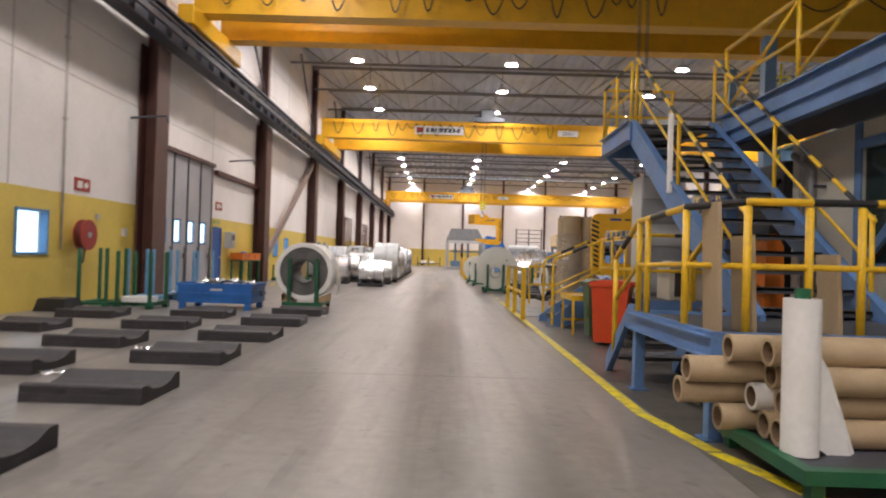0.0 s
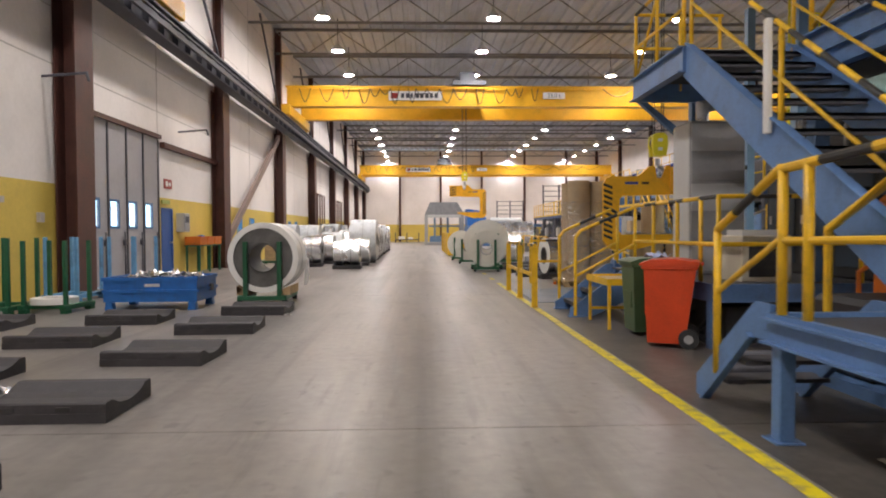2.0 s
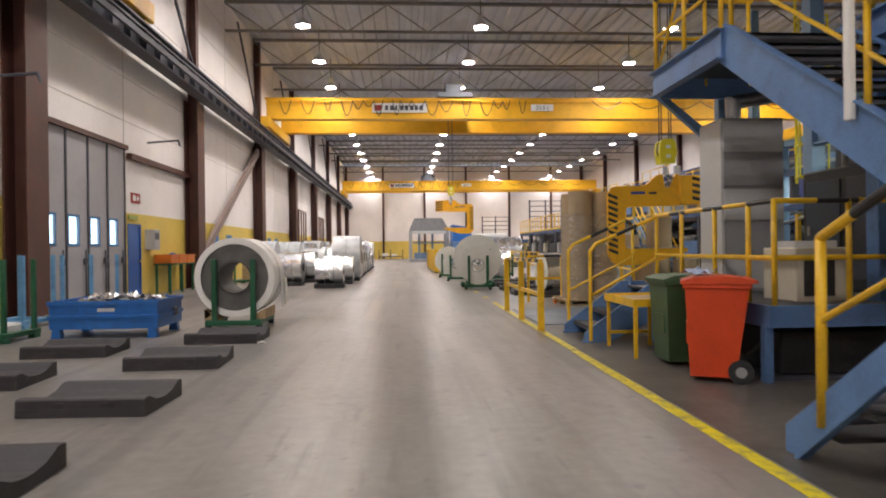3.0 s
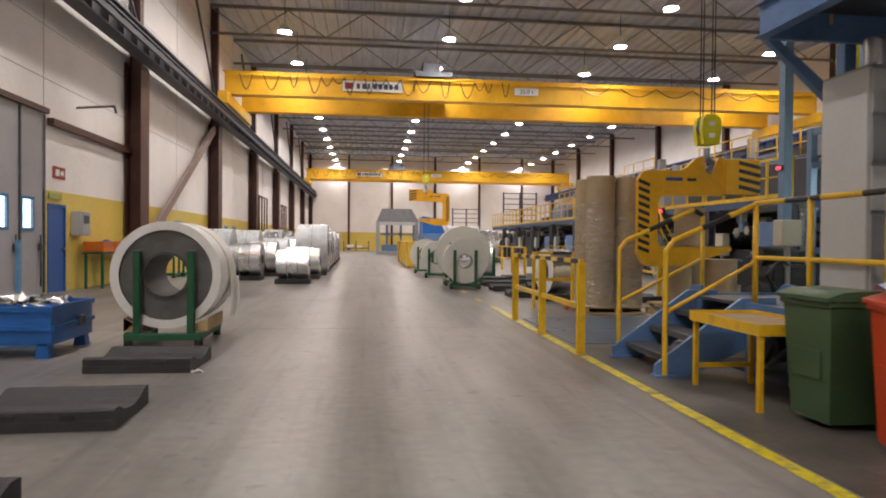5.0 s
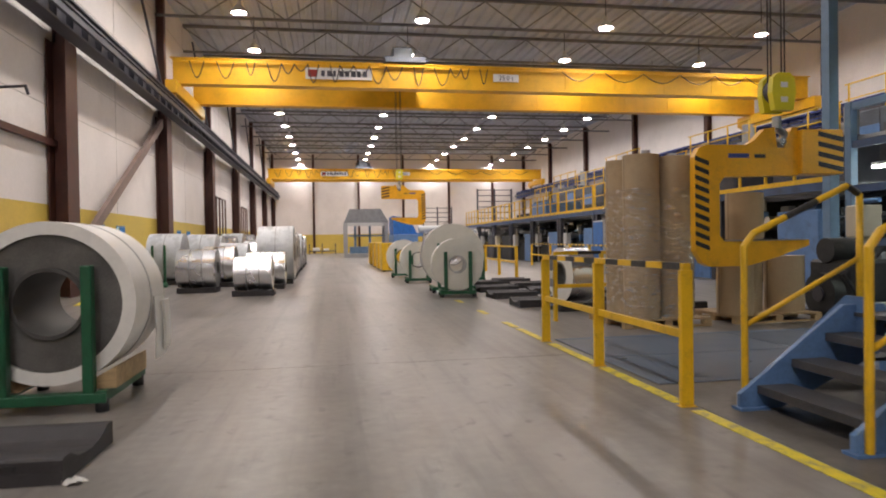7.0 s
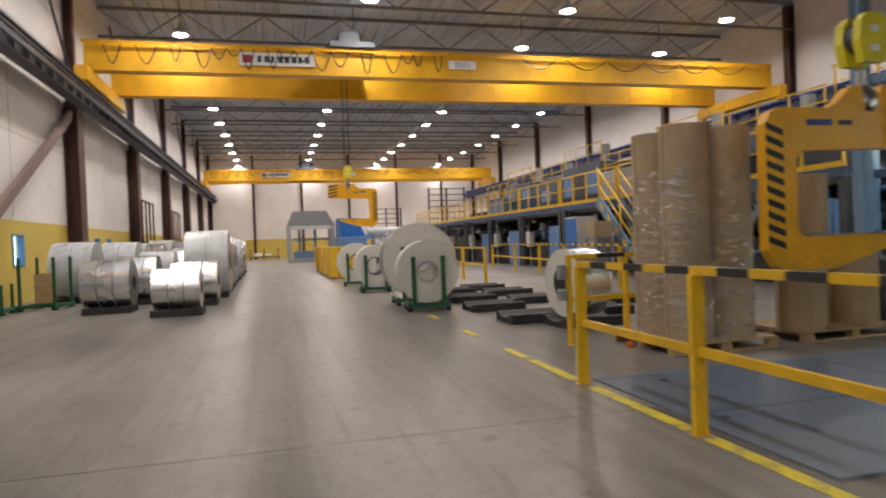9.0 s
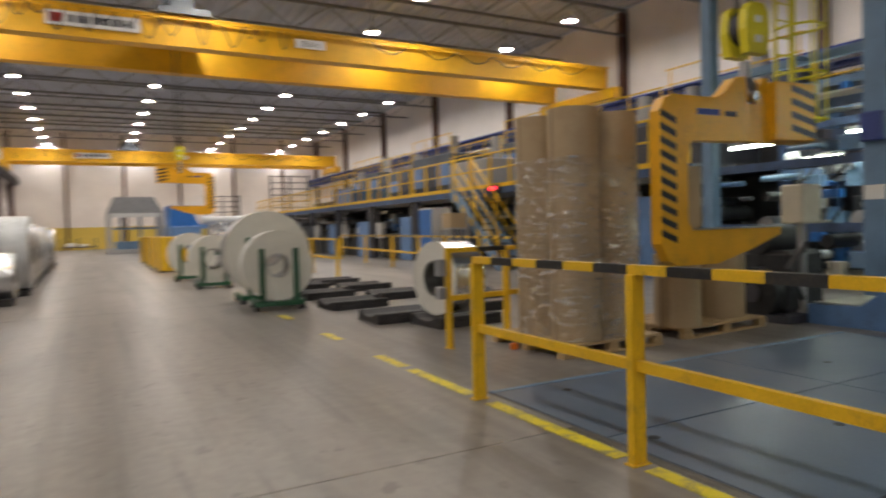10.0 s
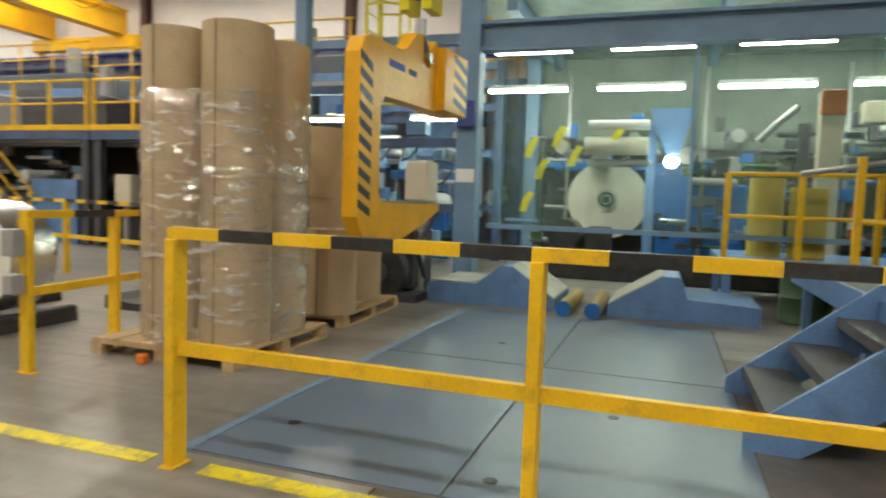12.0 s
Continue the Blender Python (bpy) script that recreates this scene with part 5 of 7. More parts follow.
part("body", B().box(0.0, 0.0, 0.0, 1.9, 2.5, 1.55, 0.03), BLACK_RUBBER, dr)
part("upper_body", B().box(0.25, 0.2, 1.55, 1.8, 2.2, 2.25, 0.03), DARK_STEEL, dr)
for k in range(3):
    part("access_panel", B().box(-0.015, 0.12 + 0.8 * k, 0.15, 0.0, 0.8 + 0.8 * k, 1.4, 0.005), DARK_STEEL if k % 2 else mat("dark_teal", (0.03, 0.05, 0.075), 0.5), dr)
    part("latch", B().box(-0.035, 0.7 + 0.8 * k, 0.7, -0.015, 0.74 + 0.8 * k, 0.82), STEEL, dr)
for k in range(4):
    part("pipe", B().pipe([(0.12, 0.3 + 0.5 * k, 1.55), (0.12, 0.3 + 0.5 * k, 1.85 + 0.1 * k), (0.25, 0.35 + 0.5 * k, 1.95 + 0.07 * k)], 0.035, 8), GREY_PANEL if k % 2 else BLACK_PAINT, dr)
part("front_duct", B().pipe([(0.5, -0.02, 0.4), (0.5, -0.12, 0.6), (1.2, -0.12, 0.7), (1.2, -0.02, 1.1)], 0.05, 8), GREY_PANEL, dr)
t = thing("work_table", "small yellow-edged wooden work table beside blue steps", "table", (4.17, 11.2, 0))
TW, TL = 0.6, 1.04
part("tabletop", B().box(0, 0, 0.6, TW, TL, 0.65, 0.004), WOOD, t)
for nm, q in (("edge_band", (-0.012, -0.012, 0.59, TW + 0.012, 0.0, 0.68)), ("edge_band", (-0.012, TL, 0.59, TW + 0.012, TL + 0.012, 0.68)), ("edge_band", (-0.012, 0, 0.59, 0.0, TL, 0.68)), ("edge_band", (TW, 0, 0.59, TW + 0.012, TL, 0.68))):
    part(nm, B().box(*q), RAIL_YELLOW, t)
for x in (0.03, TW - 0.03):
    for y in (0.03, TL - 0.03):
        part("leg", B().box(x - 0.019, y - 0.019, 0, x + 0.019, y + 0.019, 0.6), RAIL_YELLOW, t)
part("stretcher", B().box(0.055, TL - 0.045, 0.16, TW - 0.055, TL - 0.015, 0.2), RAIL_YELLOW, t)


def wheelie_bin(at, turn, material, label, h=1.0, w=0.56, d=0.62):
    e = thing("wheeled_bin", label, "bin", at, turn)
    b = B()
    b.add([(-w / 2 + 0.05, 0.04, 0.05), (w / 2 - 0.05, 0.04, 0.05), (w / 2 - 0.05, d - 0.12, 0.05), (-w / 2 + 0.05, d - 0.12, 0.05), (-w / 2, 0, h - 0.08), (w / 2, 0, h - 0.08), (w / 2, d, h - 0.08), (-w / 2, d, h - 0.08)],
          [(3, 2, 1, 0), (0, 1, 5, 4), (1, 2, 6, 5), (2, 3, 7, 6), (3, 0, 4, 7), (4, 5, 6, 7)])
    part("body", b, material, e)
    part("rim", B().box(-w / 2 - 0.02, -0.02, h - 0.12, w / 2 + 0.02, d + 0.02, h - 0.07, 0.01), material, e)
    part("lid", B().prism([(-0.04, h - 0.075), (d + 0.03, h - 0.075), (d + 0.03, h - 0.03), (d * 0.6, h), (0.08, h - 0.01), (-0.04, h - 0.05)], "x", -w / 2 - 0.03, w / 2 + 0.03), material, e)
    part("handle", B().rod((-w / 2 + 0.05, d + 0.06, h - 0.06), (w / 2 - 0.05, d + 0.06, h - 0.06), 0.016, 8), material, e)
    for x in (-w / 2 + 0.01, w / 2 - 0.07):
        wh = part("wheel", B().rod((x, d - 0.08, 0.11), (x + 0.06, d - 0.08, 0.11), 0.11, 20), BLACK_RUBBER, e)
        part("hub", B().rod((x - 0.004, d - 0.08, 0.11), (x + 0.064, d - 0.08, 0.11), 0.05, 14), GREY_PANEL, wh)
    part("front_rib", B().box(-0.15, -0.012 + 0.02, 0.35, 0.15, 0.03, 0.55), material, e)
    return e


wheelie_bin((4.31, 10.16, 0), -114, RED_BIN, "orange-red wheeled waste bin with closed lid", 1.0, 0.54, 0.56)
wheelie_bin((4.33, 10.9, 0), -91, GREEN_BIN, "olive-green wheeled waste bin with closed lid", 0.98, 0.52, 0.56)
scrap((4.48, 10.23, 1.0), 0.34, 31, mat("pale_blue_film", (0.35, 0.42, 0.6), 0.35), "plastic_bag", "crumpled pale-blue plastic lying on a bin lid")

g = thing("machine_cabinet", "tall grey ribbed sheet-metal cabinet with a pipe on top", "cabinet", (5.48, 11.7, D2))
part("body", B().box(0, 0, 0, 0.78, 0.6, 2.15, 0.01), GREY_PANEL, g)
for k in range(5):
    part("panel", B().box(0.01, -0.012, 0.05 + k * 0.42, 0.77, 0.0, 0.43 + k * 0.42, 0.004), GREY_PANEL if k % 2 else GREY_PANEL_LIGHT, g)
part("side_panel", B().box(-0.012, 0.02, 0.03, 0.0, 0.58, 2.12), GREY_PANEL_LIGHT, g)
part("pipe", B().pipe([(0.3, 0.3, 2.15), (0.3, 0.3, 2.4), (0.9, 0.3, 2.5), (1.2, 0.3, 2.5)], 0.09, 12), STEEL, g, "shiny bent pipe")
o = thing("lifting_post", "orange painted machine post with hoses", "post", (6.2, 8.75, 0))
part("column", B().prism([(0, 0), (0.34, 0), (0.3, 1.55), (0.2, 1.72), (0.08, 1.6)], "y", 0, 0.3), ORANGE, o)
part("hoop", B().pipe([(-0.25, 0.1, 0), (-0.25, 0.1, 0.9), (-0.1, 0.1, 1.0), (0.02, 0.1, 1.0)], 0.022), ORANGE, o)
part("hose", B().pipe([(0.5, 0.0, 0.9), (0.75, -0.1, 1.0), (0.9, 0, 0.8), (0.95, 0.1, 0.3), (0.95, 0.1, 0.0)], 0.05), GREY_PANEL, o)
q = thing("pump_unit", "beige machine unit with dark front on a platform", "machine", (5.5, 10.25, D2))
part("body", B().box(0, 0, 0, 0.6, 0.6, 0.55, 0.01), BEIGE, q)
part("front", B().box(0.08, -0.01, 0.06, 0.4, 0.0, 0.45), BLACK_PAINT, q)
part("top_unit", B().box(0.05, 0.1, 0.55, 0.5, 0.5, 0.62), GREY_PANEL_LIGHT, q)
q = thing("motor_block", "dark motor and gearbox under the stair", "machine", (5.2, 7.6, 0))
part("body", B().box(0, 0, 0.1, 0.9, 0.8, 0.75, 0.05), BLACK_RUBBER, q)
part("drum", B().rod((0.1, -0.15, 0.45), (0.8, -0.15, 0.45), 0.2, 20), BLACK_RUBBER, q)
part("base", B().box(-0.1, -0.3, 0, 1.0, 0.9, 0.1), MACHINE_BLUE, q)
q = thing("pipe_run", "two dark pipes along the floor under the platform", "pipe", (4.3, 7.9, 0))
part("pipe", B().pipe([(0, 0, 0.28), (1.6, 0.1, 0.28)], 0.05, 10), DARK_STEEL, q)
part("pipe", B().pipe([(0, 0.3, 0.1), (1.8, 0.4, 0.1)], 0.06, 10), DARK_STEEL, q)
part("support", B().box(1.5, -0.1, 0, 1.58, 0.5, 0.28).box(0.1, 0.2, 0, 0.16, 0.4, 0.05), DARK_STEEL, q)

# cardboard cores on a green cart, with an upright white roll
k = thing("core_cart", "low green steel cart loaded with cardboard cores", "cart", (3.93, 3.55, 0))
part("frame", B().box(0, 0, 0.1, 1.6, 0.08, 0.18).box(0, 1.05, 0.1, 1.6, 1.13, 0.18).box(0, 0.08, 0.1, 0.08, 1.05, 0.18).box(1.52, 0.08, 0.1, 1.6, 1.05, 0.18), GREEN_PAINT, k)
part("bed", B().box(0.08, 0.08, 0.13, 1.52, 1.05, 0.16), DARK_STEEL, k)
for x in (0.05, 1.5):
    for y in (0.03, 1.04):
        part("leg", B().box(x, y, 0, x + 0.08, y + 0.08, 0.1), GREEN_PAINT, k)
for x in (0.0, 1.52):
    part("stake", B().box(x, 1.06, 0.18, x + 0.07, 1.13, 0.5), GREEN_PAINT, k)


def core(x, y, z, length, r, material=KRAFT, label="brown cardboard core lying on a cart", turn=0):
    e = thing("cardboard_core", label, "core", (x, y, z), turn, "cardboard cores")
    part("tube", B().tube((length / 2, 0, 0), (1, 0, 0), length / 2, r, r - 0.022, 32), material, e)
    part("bore", B().tube((length / 2, 0, 0), (1, 0, 0), length / 2 - 0.003, r - 0.0222, r - 0.024, 32, "i"), KRAFT_INNER, e)


CORES = [(4.05, 4.09, 0.25), (4.06, 4.28, 0.25), (3.84, 4.47, 0.25),
         (4.12, 4.185, 0.41), (4.02, 4.375, 0.41), (3.60, 4.565, 0.41),
         (4.12, 4.09, 0.57), (4.1, 4.28, 0.57), (3.62, 4.47, 0.57), (4.03, 4.185, 0.73), (3.86, 4.375, 0.73)]
for i, (x, y, z) in enumerate(CORES):
    core(x, y, z, 1.3, 0.09, WHITE_WRAP if i == 4 else KRAFT, "white-wrapped core lying on a cart" if i == 4 else "brown cardboard core lying on a cart")
w = thing("white_roll", "upright white plastic roll on a green core", "roll", (4.1, 3.92, 0.16))
part("roll", B().tube((0, 0, 0.47), (0, 0, 1), 0.46, 0.105, 0.045, 36), WHITE_WRAP, w)
part("core", B().rod((0, 0, 0), (0, 0, 0.99), 0.045, 16), GREEN_PAINT, w)
b = B()
b.add([(0.1, 0, 0.62), (0.18, 0.02, 0.5), (0.40, 0.06, -0.1), (0.36, 0.0, -0.14), (0.1, 0, 0.05), (0.1, 0.01, 0.62), (0.18, 0.03, 0.5), (0.40, 0.07, -0.1), (0.36, 0.01, -0.14), (0.1, 0.01, 0.05)],
      [(0, 1, 2, 3, 4), (9, 8, 7, 6, 5), (0, 5, 6, 1), (1, 6, 7, 2), (2, 7, 8, 3), (3, 8, 9, 4), (4, 9, 5, 0)])
part("loose_sheet", b, WHITE_WRAP, w, "loose translucent sheet hanging off")
for i, (x, y, z, wd, h) in enumerate(((4.06, 5.0, DZ, 0.30, 1.0), (4.3, 4.95, DZ, 0.36, 0.75), (4.95, 4.95, DZ, 0.28, 0.62))):
    solo("cardboard_sheet", B().prism([(0, 0), (0.03, 0), (0.0, h), (-0.03, h)], "y", 0, wd), KRAFT, "tall brown cardboard sheet leaning on a yellow rail", "cardboard", (x, y, z if i != 1 else DZ))
for i in range(9):
    r = random.Random(200 + i)
    scrap((4.3 + r.uniform(0, 0.9), 4.6 + r.uniform(0, 1.8), 0), r.uniform(0.2, 0.4), 300 + i, KRAFT_INNER if i % 3 else WHITE_PAPER, "cardboard_scrap", "torn cardboard scrap under the platform")

# ---------------- C-hooks and their hoist blocks ----------------
def c_hook(at, turn, mirror, label):
    e = thing("c_hook", label, "lifting hook", at, turn)
    s = -1 if mirror else 1
    prof = [(0.06, 1.62), (0.0, 1.5), (0.0, 0.22), (0.1, 0.05), (0.20, 0.0), (0.75, 0.0), (1.2, 0.12), (1.66, 0.27), (1.66, 0.35), (0.42, 0.34), (0.35, 0.42), (0.35, 1.13), (0.42, 1.22), (1.5, 1.24), (1.5, 1.9),
            (1.42, 1.9), (1.30, 1.62), (1.2, 1.62), (1.16, 1.9), (1.02, 1.88), (0.86, 1.72), (0.74, 1.66), (0.16, 1.66)]
    part("plate", B().prism([(s * x, z) for x, z in prof], "y", -0.07, 0.07), HOOK_YELLOW, e, "orange-yellow steel C-shaped plate")
    part("counterweight", B().box(s * 1.5, -0.16, 1.25, s * 2.12, 0.16, 1.86, 0.01), HOOK_YELLOW, e)
    def stripes(x0, x1, z0, z1, yf, n, name):
        """Slanting black bars over a rectangle of the front face."""
        step = (z1 - z0) / n
        for i in range(n):
            z = z0 + step * i
            part(name, B().prism([(s * x0, z + step * 0.62), (s * x0, z + step * 1.12), (s * x1, z + step * 0.5), (s * x1, z)], "y", yf - 0.003, yf + 0.0), BLACK_PAINT, e)
            part(name, B().prism([(s * x0, z + step * 0.62), (s * x0, z + step * 1.12), (s * x1, z + step * 0.5), (s * x1, z)], "y", -yf, -yf + 0.003), BLACK_PAINT, e)
    stripes(0.0, 0.2, 0.22, 1.5, -0.07, 10, "stripe")
    stripes(1.74, 2.12, 1.27, 1.82, -0.16, 4, "stripe")
    part("label", B().box(s * 0.48, -0.075, 1.48, s * 0.78, -0.07, 1.54), DEEP_BLUE, e, "small blue maker's mark bar")
    part("load_mark", B().box(s * 0.86, -0.075, 1.48, s * 1.02, -0.07, 1.53), BLACK_PAINT, e)
    part("wear_strip", B().box(s * 0.5, -0.08, 0.345, s * 1.6, 0.08, 0.36), STEEL, e)
    part("pin", B().rod((s * 1.25, -0.12, 1.7), (s * 1.25, 0.12, 1.7), 0.05, 14), STEEL, e)
    return e


def hoist(x, y, z, top, label):
    """Bottom block with sheaves, forged hook below, ropes up to the trolley."""
    e = thing("hoist_block", label, "hoist", (x, y, z))
    for k in (-0.16, 0.06):
        part("cheek", B().prism([(-0.14, -0.24), (0.14, -0.24), (0.18, 0.0), (0.16, 0.2), (0.09, 0.27), (-0.09, 0.27), (-0.16, 0.2), (-0.18, 0.0)], "y", k, k + 0.1), LIME_YELLOW, e)
    part("sheave", B().rod((0, -0.06, 0.05), (0, 0.06, 0.05), 0.17, 24), DARK_STEEL, e)
    part("plate_mark", B().box(-0.05, -0.166, 0.07, 0.05, -0.16, 0.14), SIGN_WHITE, e)
    part("plate_mark", B().box(-0.05, -0.166, -0.13, 0.05, -0.16, -0.06), SIGN_WHITE, e)
    part("shank", B().rod((0, 0, -0.3), (0, 0, -0.46), 0.06, 12), STEEL, e)
    pts = [(0.0, 0, -0.46)] + [(0.14 * math.sin(a), 0, -0.62 + 0.14 * math.cos(a)) for a in (0.3, 0.9, 1.6, 2.3, 3.1, 3.8, 4.4)]
    part("hook", B().pipe(pts, 0.05, 10), STEEL, e)
    for xx in (-0.13, -0.08, 0.08, 0.13):
        part("rope", B().rod((xx, 0, 0.1), (xx, 0, top - z), 0.011, 6), DARK_STEEL, e)
    return e


c_hook((5.86, 17.42, 0.89), -3, False, "orange-yellow C-hook with black warning stripes hanging from a hoist")
hoist(7.1, 17.36, 3.25, 9.25, "lime-yellow hoist block with steel hook and ropes")
c_hook((5.5, 40.4, 2.1), 0, True, "orange-yellow C-hook with black warning stripes hanging far off")
hoist(4.25, 40.4, 4.5, 9.3, "lime-yellow hoist block with steel hook and ropes")
part("hoist_arm", B().box(6.6, -1.8, 1.14, 7.6, 0.3, 1.34).box(6.7, -1.7, 0.9, 7.5, -1.1, 1.14), GREY_PANEL, near_crane, "grey hoist arm above the hook")


# ---------------- rolls on pallets ----------------
def pallet(at, turn, w=1.25, d=0.95):
    e = thing("pallet", "rough wooden pallet on the floor", "pallet", at, turn, "pallets")
    for k in range(6):
        part("deck_board", B().box(0, k * d / 6 + 0.01, 0.105, w, (k + 1) * d / 6 - 0.02, 0.127), WOOD, e)
    for k in range(3):
        y = k * (d - 0.1) / 2
        part("bearer", B().box(0, y, 0.0, w, y + 0.1, 0.022), WOOD, e)
        for x in (0, w / 2 - 0.06, w - 0.12):
            part("block", B().box(x, y, 0.022, x + 0.12, y + 0.1, 0.083), WOOD, e)
    for x in (0, w / 2 - 0.05, w - 0.1):
        part("stringer_board", B().box(x, 0, 0.083, x + 0.1, d, 0.105), WOOD, e)
    return e


pallet((5.08, 17.9, 0), 0, 1.35, 1.3)
pallet((6.85, 17.95, 0), 3, 1.5, 1.1)


def upright_roll(x, y, z, r, h, label):
    e = thing("paper_roll", label, "roll", (x, y, z), 0, "kraft rolls")
    part("roll", B().tube((0, 0, h / 2), (0, 0, 1), h / 2, r, 0.05, 48), KRAFT, e)
    part("core", B().tube((0, 0, h / 2), (0, 0, 1), h / 2 + 0.004, 0.05, 0.04, 20), KRAFT_INNER, e)
    part("seam", B().box(-r - 0.002, -0.008, 0.0, -r + 0.006, 0.008, h), KRAFT_INNER, e)


for x, y, h in ((5.49, 18.19, 2.38), (5.46, 18.72, 2.36), (6.03, 18.2, 2.36), (6.0, 18.73, 2.36)):
    upright_roll(x, y, 0.128, 0.262, h, "tall upright kraft paper roll wrapped in film on a pallet")
upright_roll(7.42, 18.56, 0.128, 0.25, 1.12, "upright kraft paper roll on a pallet")
upright_roll(7.42, 18.56, 1.252, 0.28, 0.72, "kraft paper roll standing on another roll")
upright_roll(8.0, 18.42, 0.128, 0.29, 0.86, "short upright kraft paper roll on a pallet")
upright_roll(7.0, 18.2, 0.128, 0.26, 0.82, "short upright kraft paper roll on a pallet")
# film round the tall rolls: a loose, creased sleeve
cs = [(5.49, 18.19), (5.46, 18.72), (6.0, 18.73), (6.03, 18.2)]
ring = []
for i in range(56):
    a = 2 * math.pi * i / 56
    d = Vector((math.cos(a), math.sin(a)))
    ring.append(max(cs, key=lambda c: c[0] * d.x + c[1] * d.y) + (d.x, d.y))
e = thing("stretch_film", "creased clear stretch film round tall kraft rolls", "film", (5.7, 18.45, 0.135))
n, m = 56, 16
for band in range(3):
    vs, fs = [], []
    for j in range(m):
        z = 0.62 * band + 0.64 * j / (m - 1)
        for cx, cy, dx, dy in ring:
            rr = 0.272 + 0.004 * band + 0.016 * noise.noise(Vector((cx * 6 + dx * 3, z * 5, dy * 5 + z * 3))) + 0.012 * noise.noise(Vector((dx * 7, z * 16 + dx * 7, dy * 7)))
            vs.append((cx - 5.7 + dx * rr, cy - 18.45 + dy * rr, z))
    for j in range(m - 1):
        for i in range(n):
            fs.append((j * n + i, j * n + (i + 1) % n, (j + 1) * n + (i + 1) % n, (j + 1) * n + i))
    bb = B().add(vs, fs)
    bb.s = [True] * len(bb.s)
    part("film_band", bb, FILM, e)
scrap((5.05, 18.35, 0.128), 0.45, 77, FILM, "film_tail", "loose end of stretch film lying on a pallet")
solo("red_block", B().box(0, 0, 0, 0.07, 0.07, 0.07, 0.01), ORANGE, "small orange block at a pallet's corner", "block", (4.97, 18.6, 0))

# worn blue steel plates let into the floor
e = structure("trim_floor_plates", B().box(3.80, 14.55, 0.0, 8.6, 17.27, 0.002), JOINT, "worn blue-painted steel floor plates beside the unwinder", "floor plate")
for x0, x1 in ((3.82, 6.2), (6.215, 8.58)):
    for y0, y1 in ((14.57, 15.9), (15.915, 17.2)):
        part("plate", B().box(x0, y0, 0.002, x1, y1, 0.010), PLATE_BLUE, e)
part("edge_strip", B().box(3.82, 17.205, 0.002, 8.58, 17.26, 0.012), PALE_BLUE, e)
for i, (x, y) in enumerate(((4.35, 16.95), (4.05, 15.75), (5.2, 15.3), (6.9, 16.4))):
    part("bolt_hole", B().rod((x, y, 0.010), (x, y, 0.012), 0.035, 12), BLACK_PAINT, e)

# ---------------- unwinder ----------------
u = thing("coil_ramp", "blue steel coil ramp with pale worn slopes and rollers", "ramp", (8.95, 16.0, 0))
part("ramp", B().prism([(1.88, 0), (1.88, 0.24), (1.25, 0.26), (0.95, 0.5), (0.8, 0.5), (0.28, 0.14), (0.28, 0)], "x", 0.0, 1.2), MACHINE_BLUE, u)
part("ramp", B().prism([(-0.34, 0), (-0.34, 0.14), (-0.92, 0.5), (-1.1, 0.5), (-1.2, 0.26), (-1.95, 0.22), (-1.95, 0)], "x", 0.0, 1.2), MACHINE_BLUE, u)
part("wear_plate", B().prism([(0.82, 0.503), (0.29, 0.145), (0.29, 0.16), (0.82, 0.518)], "x", 0.03, 1.17), mat("pale_worn_steel", (0.42, 0.42, 0.36), 0.5, 0.3, 0.2), u)
part("wear_plate", B().prism([(-0.93, 0.503), (-0.35, 0.145), (-0.35, 0.16), (-0.93, 0.518)], "x", 0.03, 1.17), MATS["pale_worn_steel"], u)
for y in (0.13, -0.2):
    ro = part("roller", B().rod((-0.25, y, 0.09), (1.0, y, 0.09), 0.085, 20), mat("ochre_roller", (0.35, 0.25, 0.07), 0.5), u)
    part("end_cap", B().rod((-0.31, y, 0.09), (-0.25, y, 0.09), 0.088, 20), TRAY_BLUE, ro)
part("top_flat", B().box(0.05, 1.3, 0.262, 1.15, 1.84, 0.27), MATS["pale_worn_steel"], u)


def post(x, y, z1, w, material, label, extra=True):
    e = thing("steel_post", label, "column", (x, y, 0))
    part("shaft", B().box(-w / 2, -w / 2, 0.02, w / 2, w / 2, z1, 0.008), material, e)
    part("base_plate", B().box(-w * 0.8, -w * 0.8, 0, w * 0.8, w * 0.8, 0.02), material, e)
    if extra:
        part("sign", B().box(-w / 2 - 0.012, -0.14, 1.55, -w / 2, 0.14, 1.75), SIGN_WHITE, e)
        part("sensor_box", B().box(-w / 2 - 0.12, -0.14, 2.35, -w / 2, 0.14, 2.75, 0.02), DEEP_BLUE, e)
    return e


post(10.75, 17.95, 7.6, 0.32, PALE_BLUE, "pale-blue steel column of the unwinder frame")
post(11.1, 21.05, 7.6, 0.22, PALE_BLUE, "pale-blue steel column of the production line", False)
post(15.5, 17.95, 4.4, 0.3, PALE_BLUE, "pale-blue rear column of the unwinder frame", False)
post(15.5, 11.0, 4.4, 0.3, PALE_BLUE, "pale-blue rear column of the unwinder frame", False)
f = thing("machine_canopy", "blue steel canopy with deck over the unwinder", "canopy", (10.75, 17.8, 0))
part("front_beam", B().prism([(-0.12, 3.48), (0.12, 3.48), (0.12, 3.53), (0.02, 3.53), (0.02, 3.86), (0.12, 3.86), (0.12, 3.91), (-0.12, 3.91), (-0.12, 3.86), (-0.02, 3.86), (-0.02, 3.53), (-0.12, 3.53)], "y", -12.0, 0.0), PALE_BLUE, f)
part("deck", B().box(0.12, -12.0, 4.4, 4.9, 0.3, 4.46), mat("green_grey_ceiling", (0.20, 0.25, 0.23), 0.6), f)
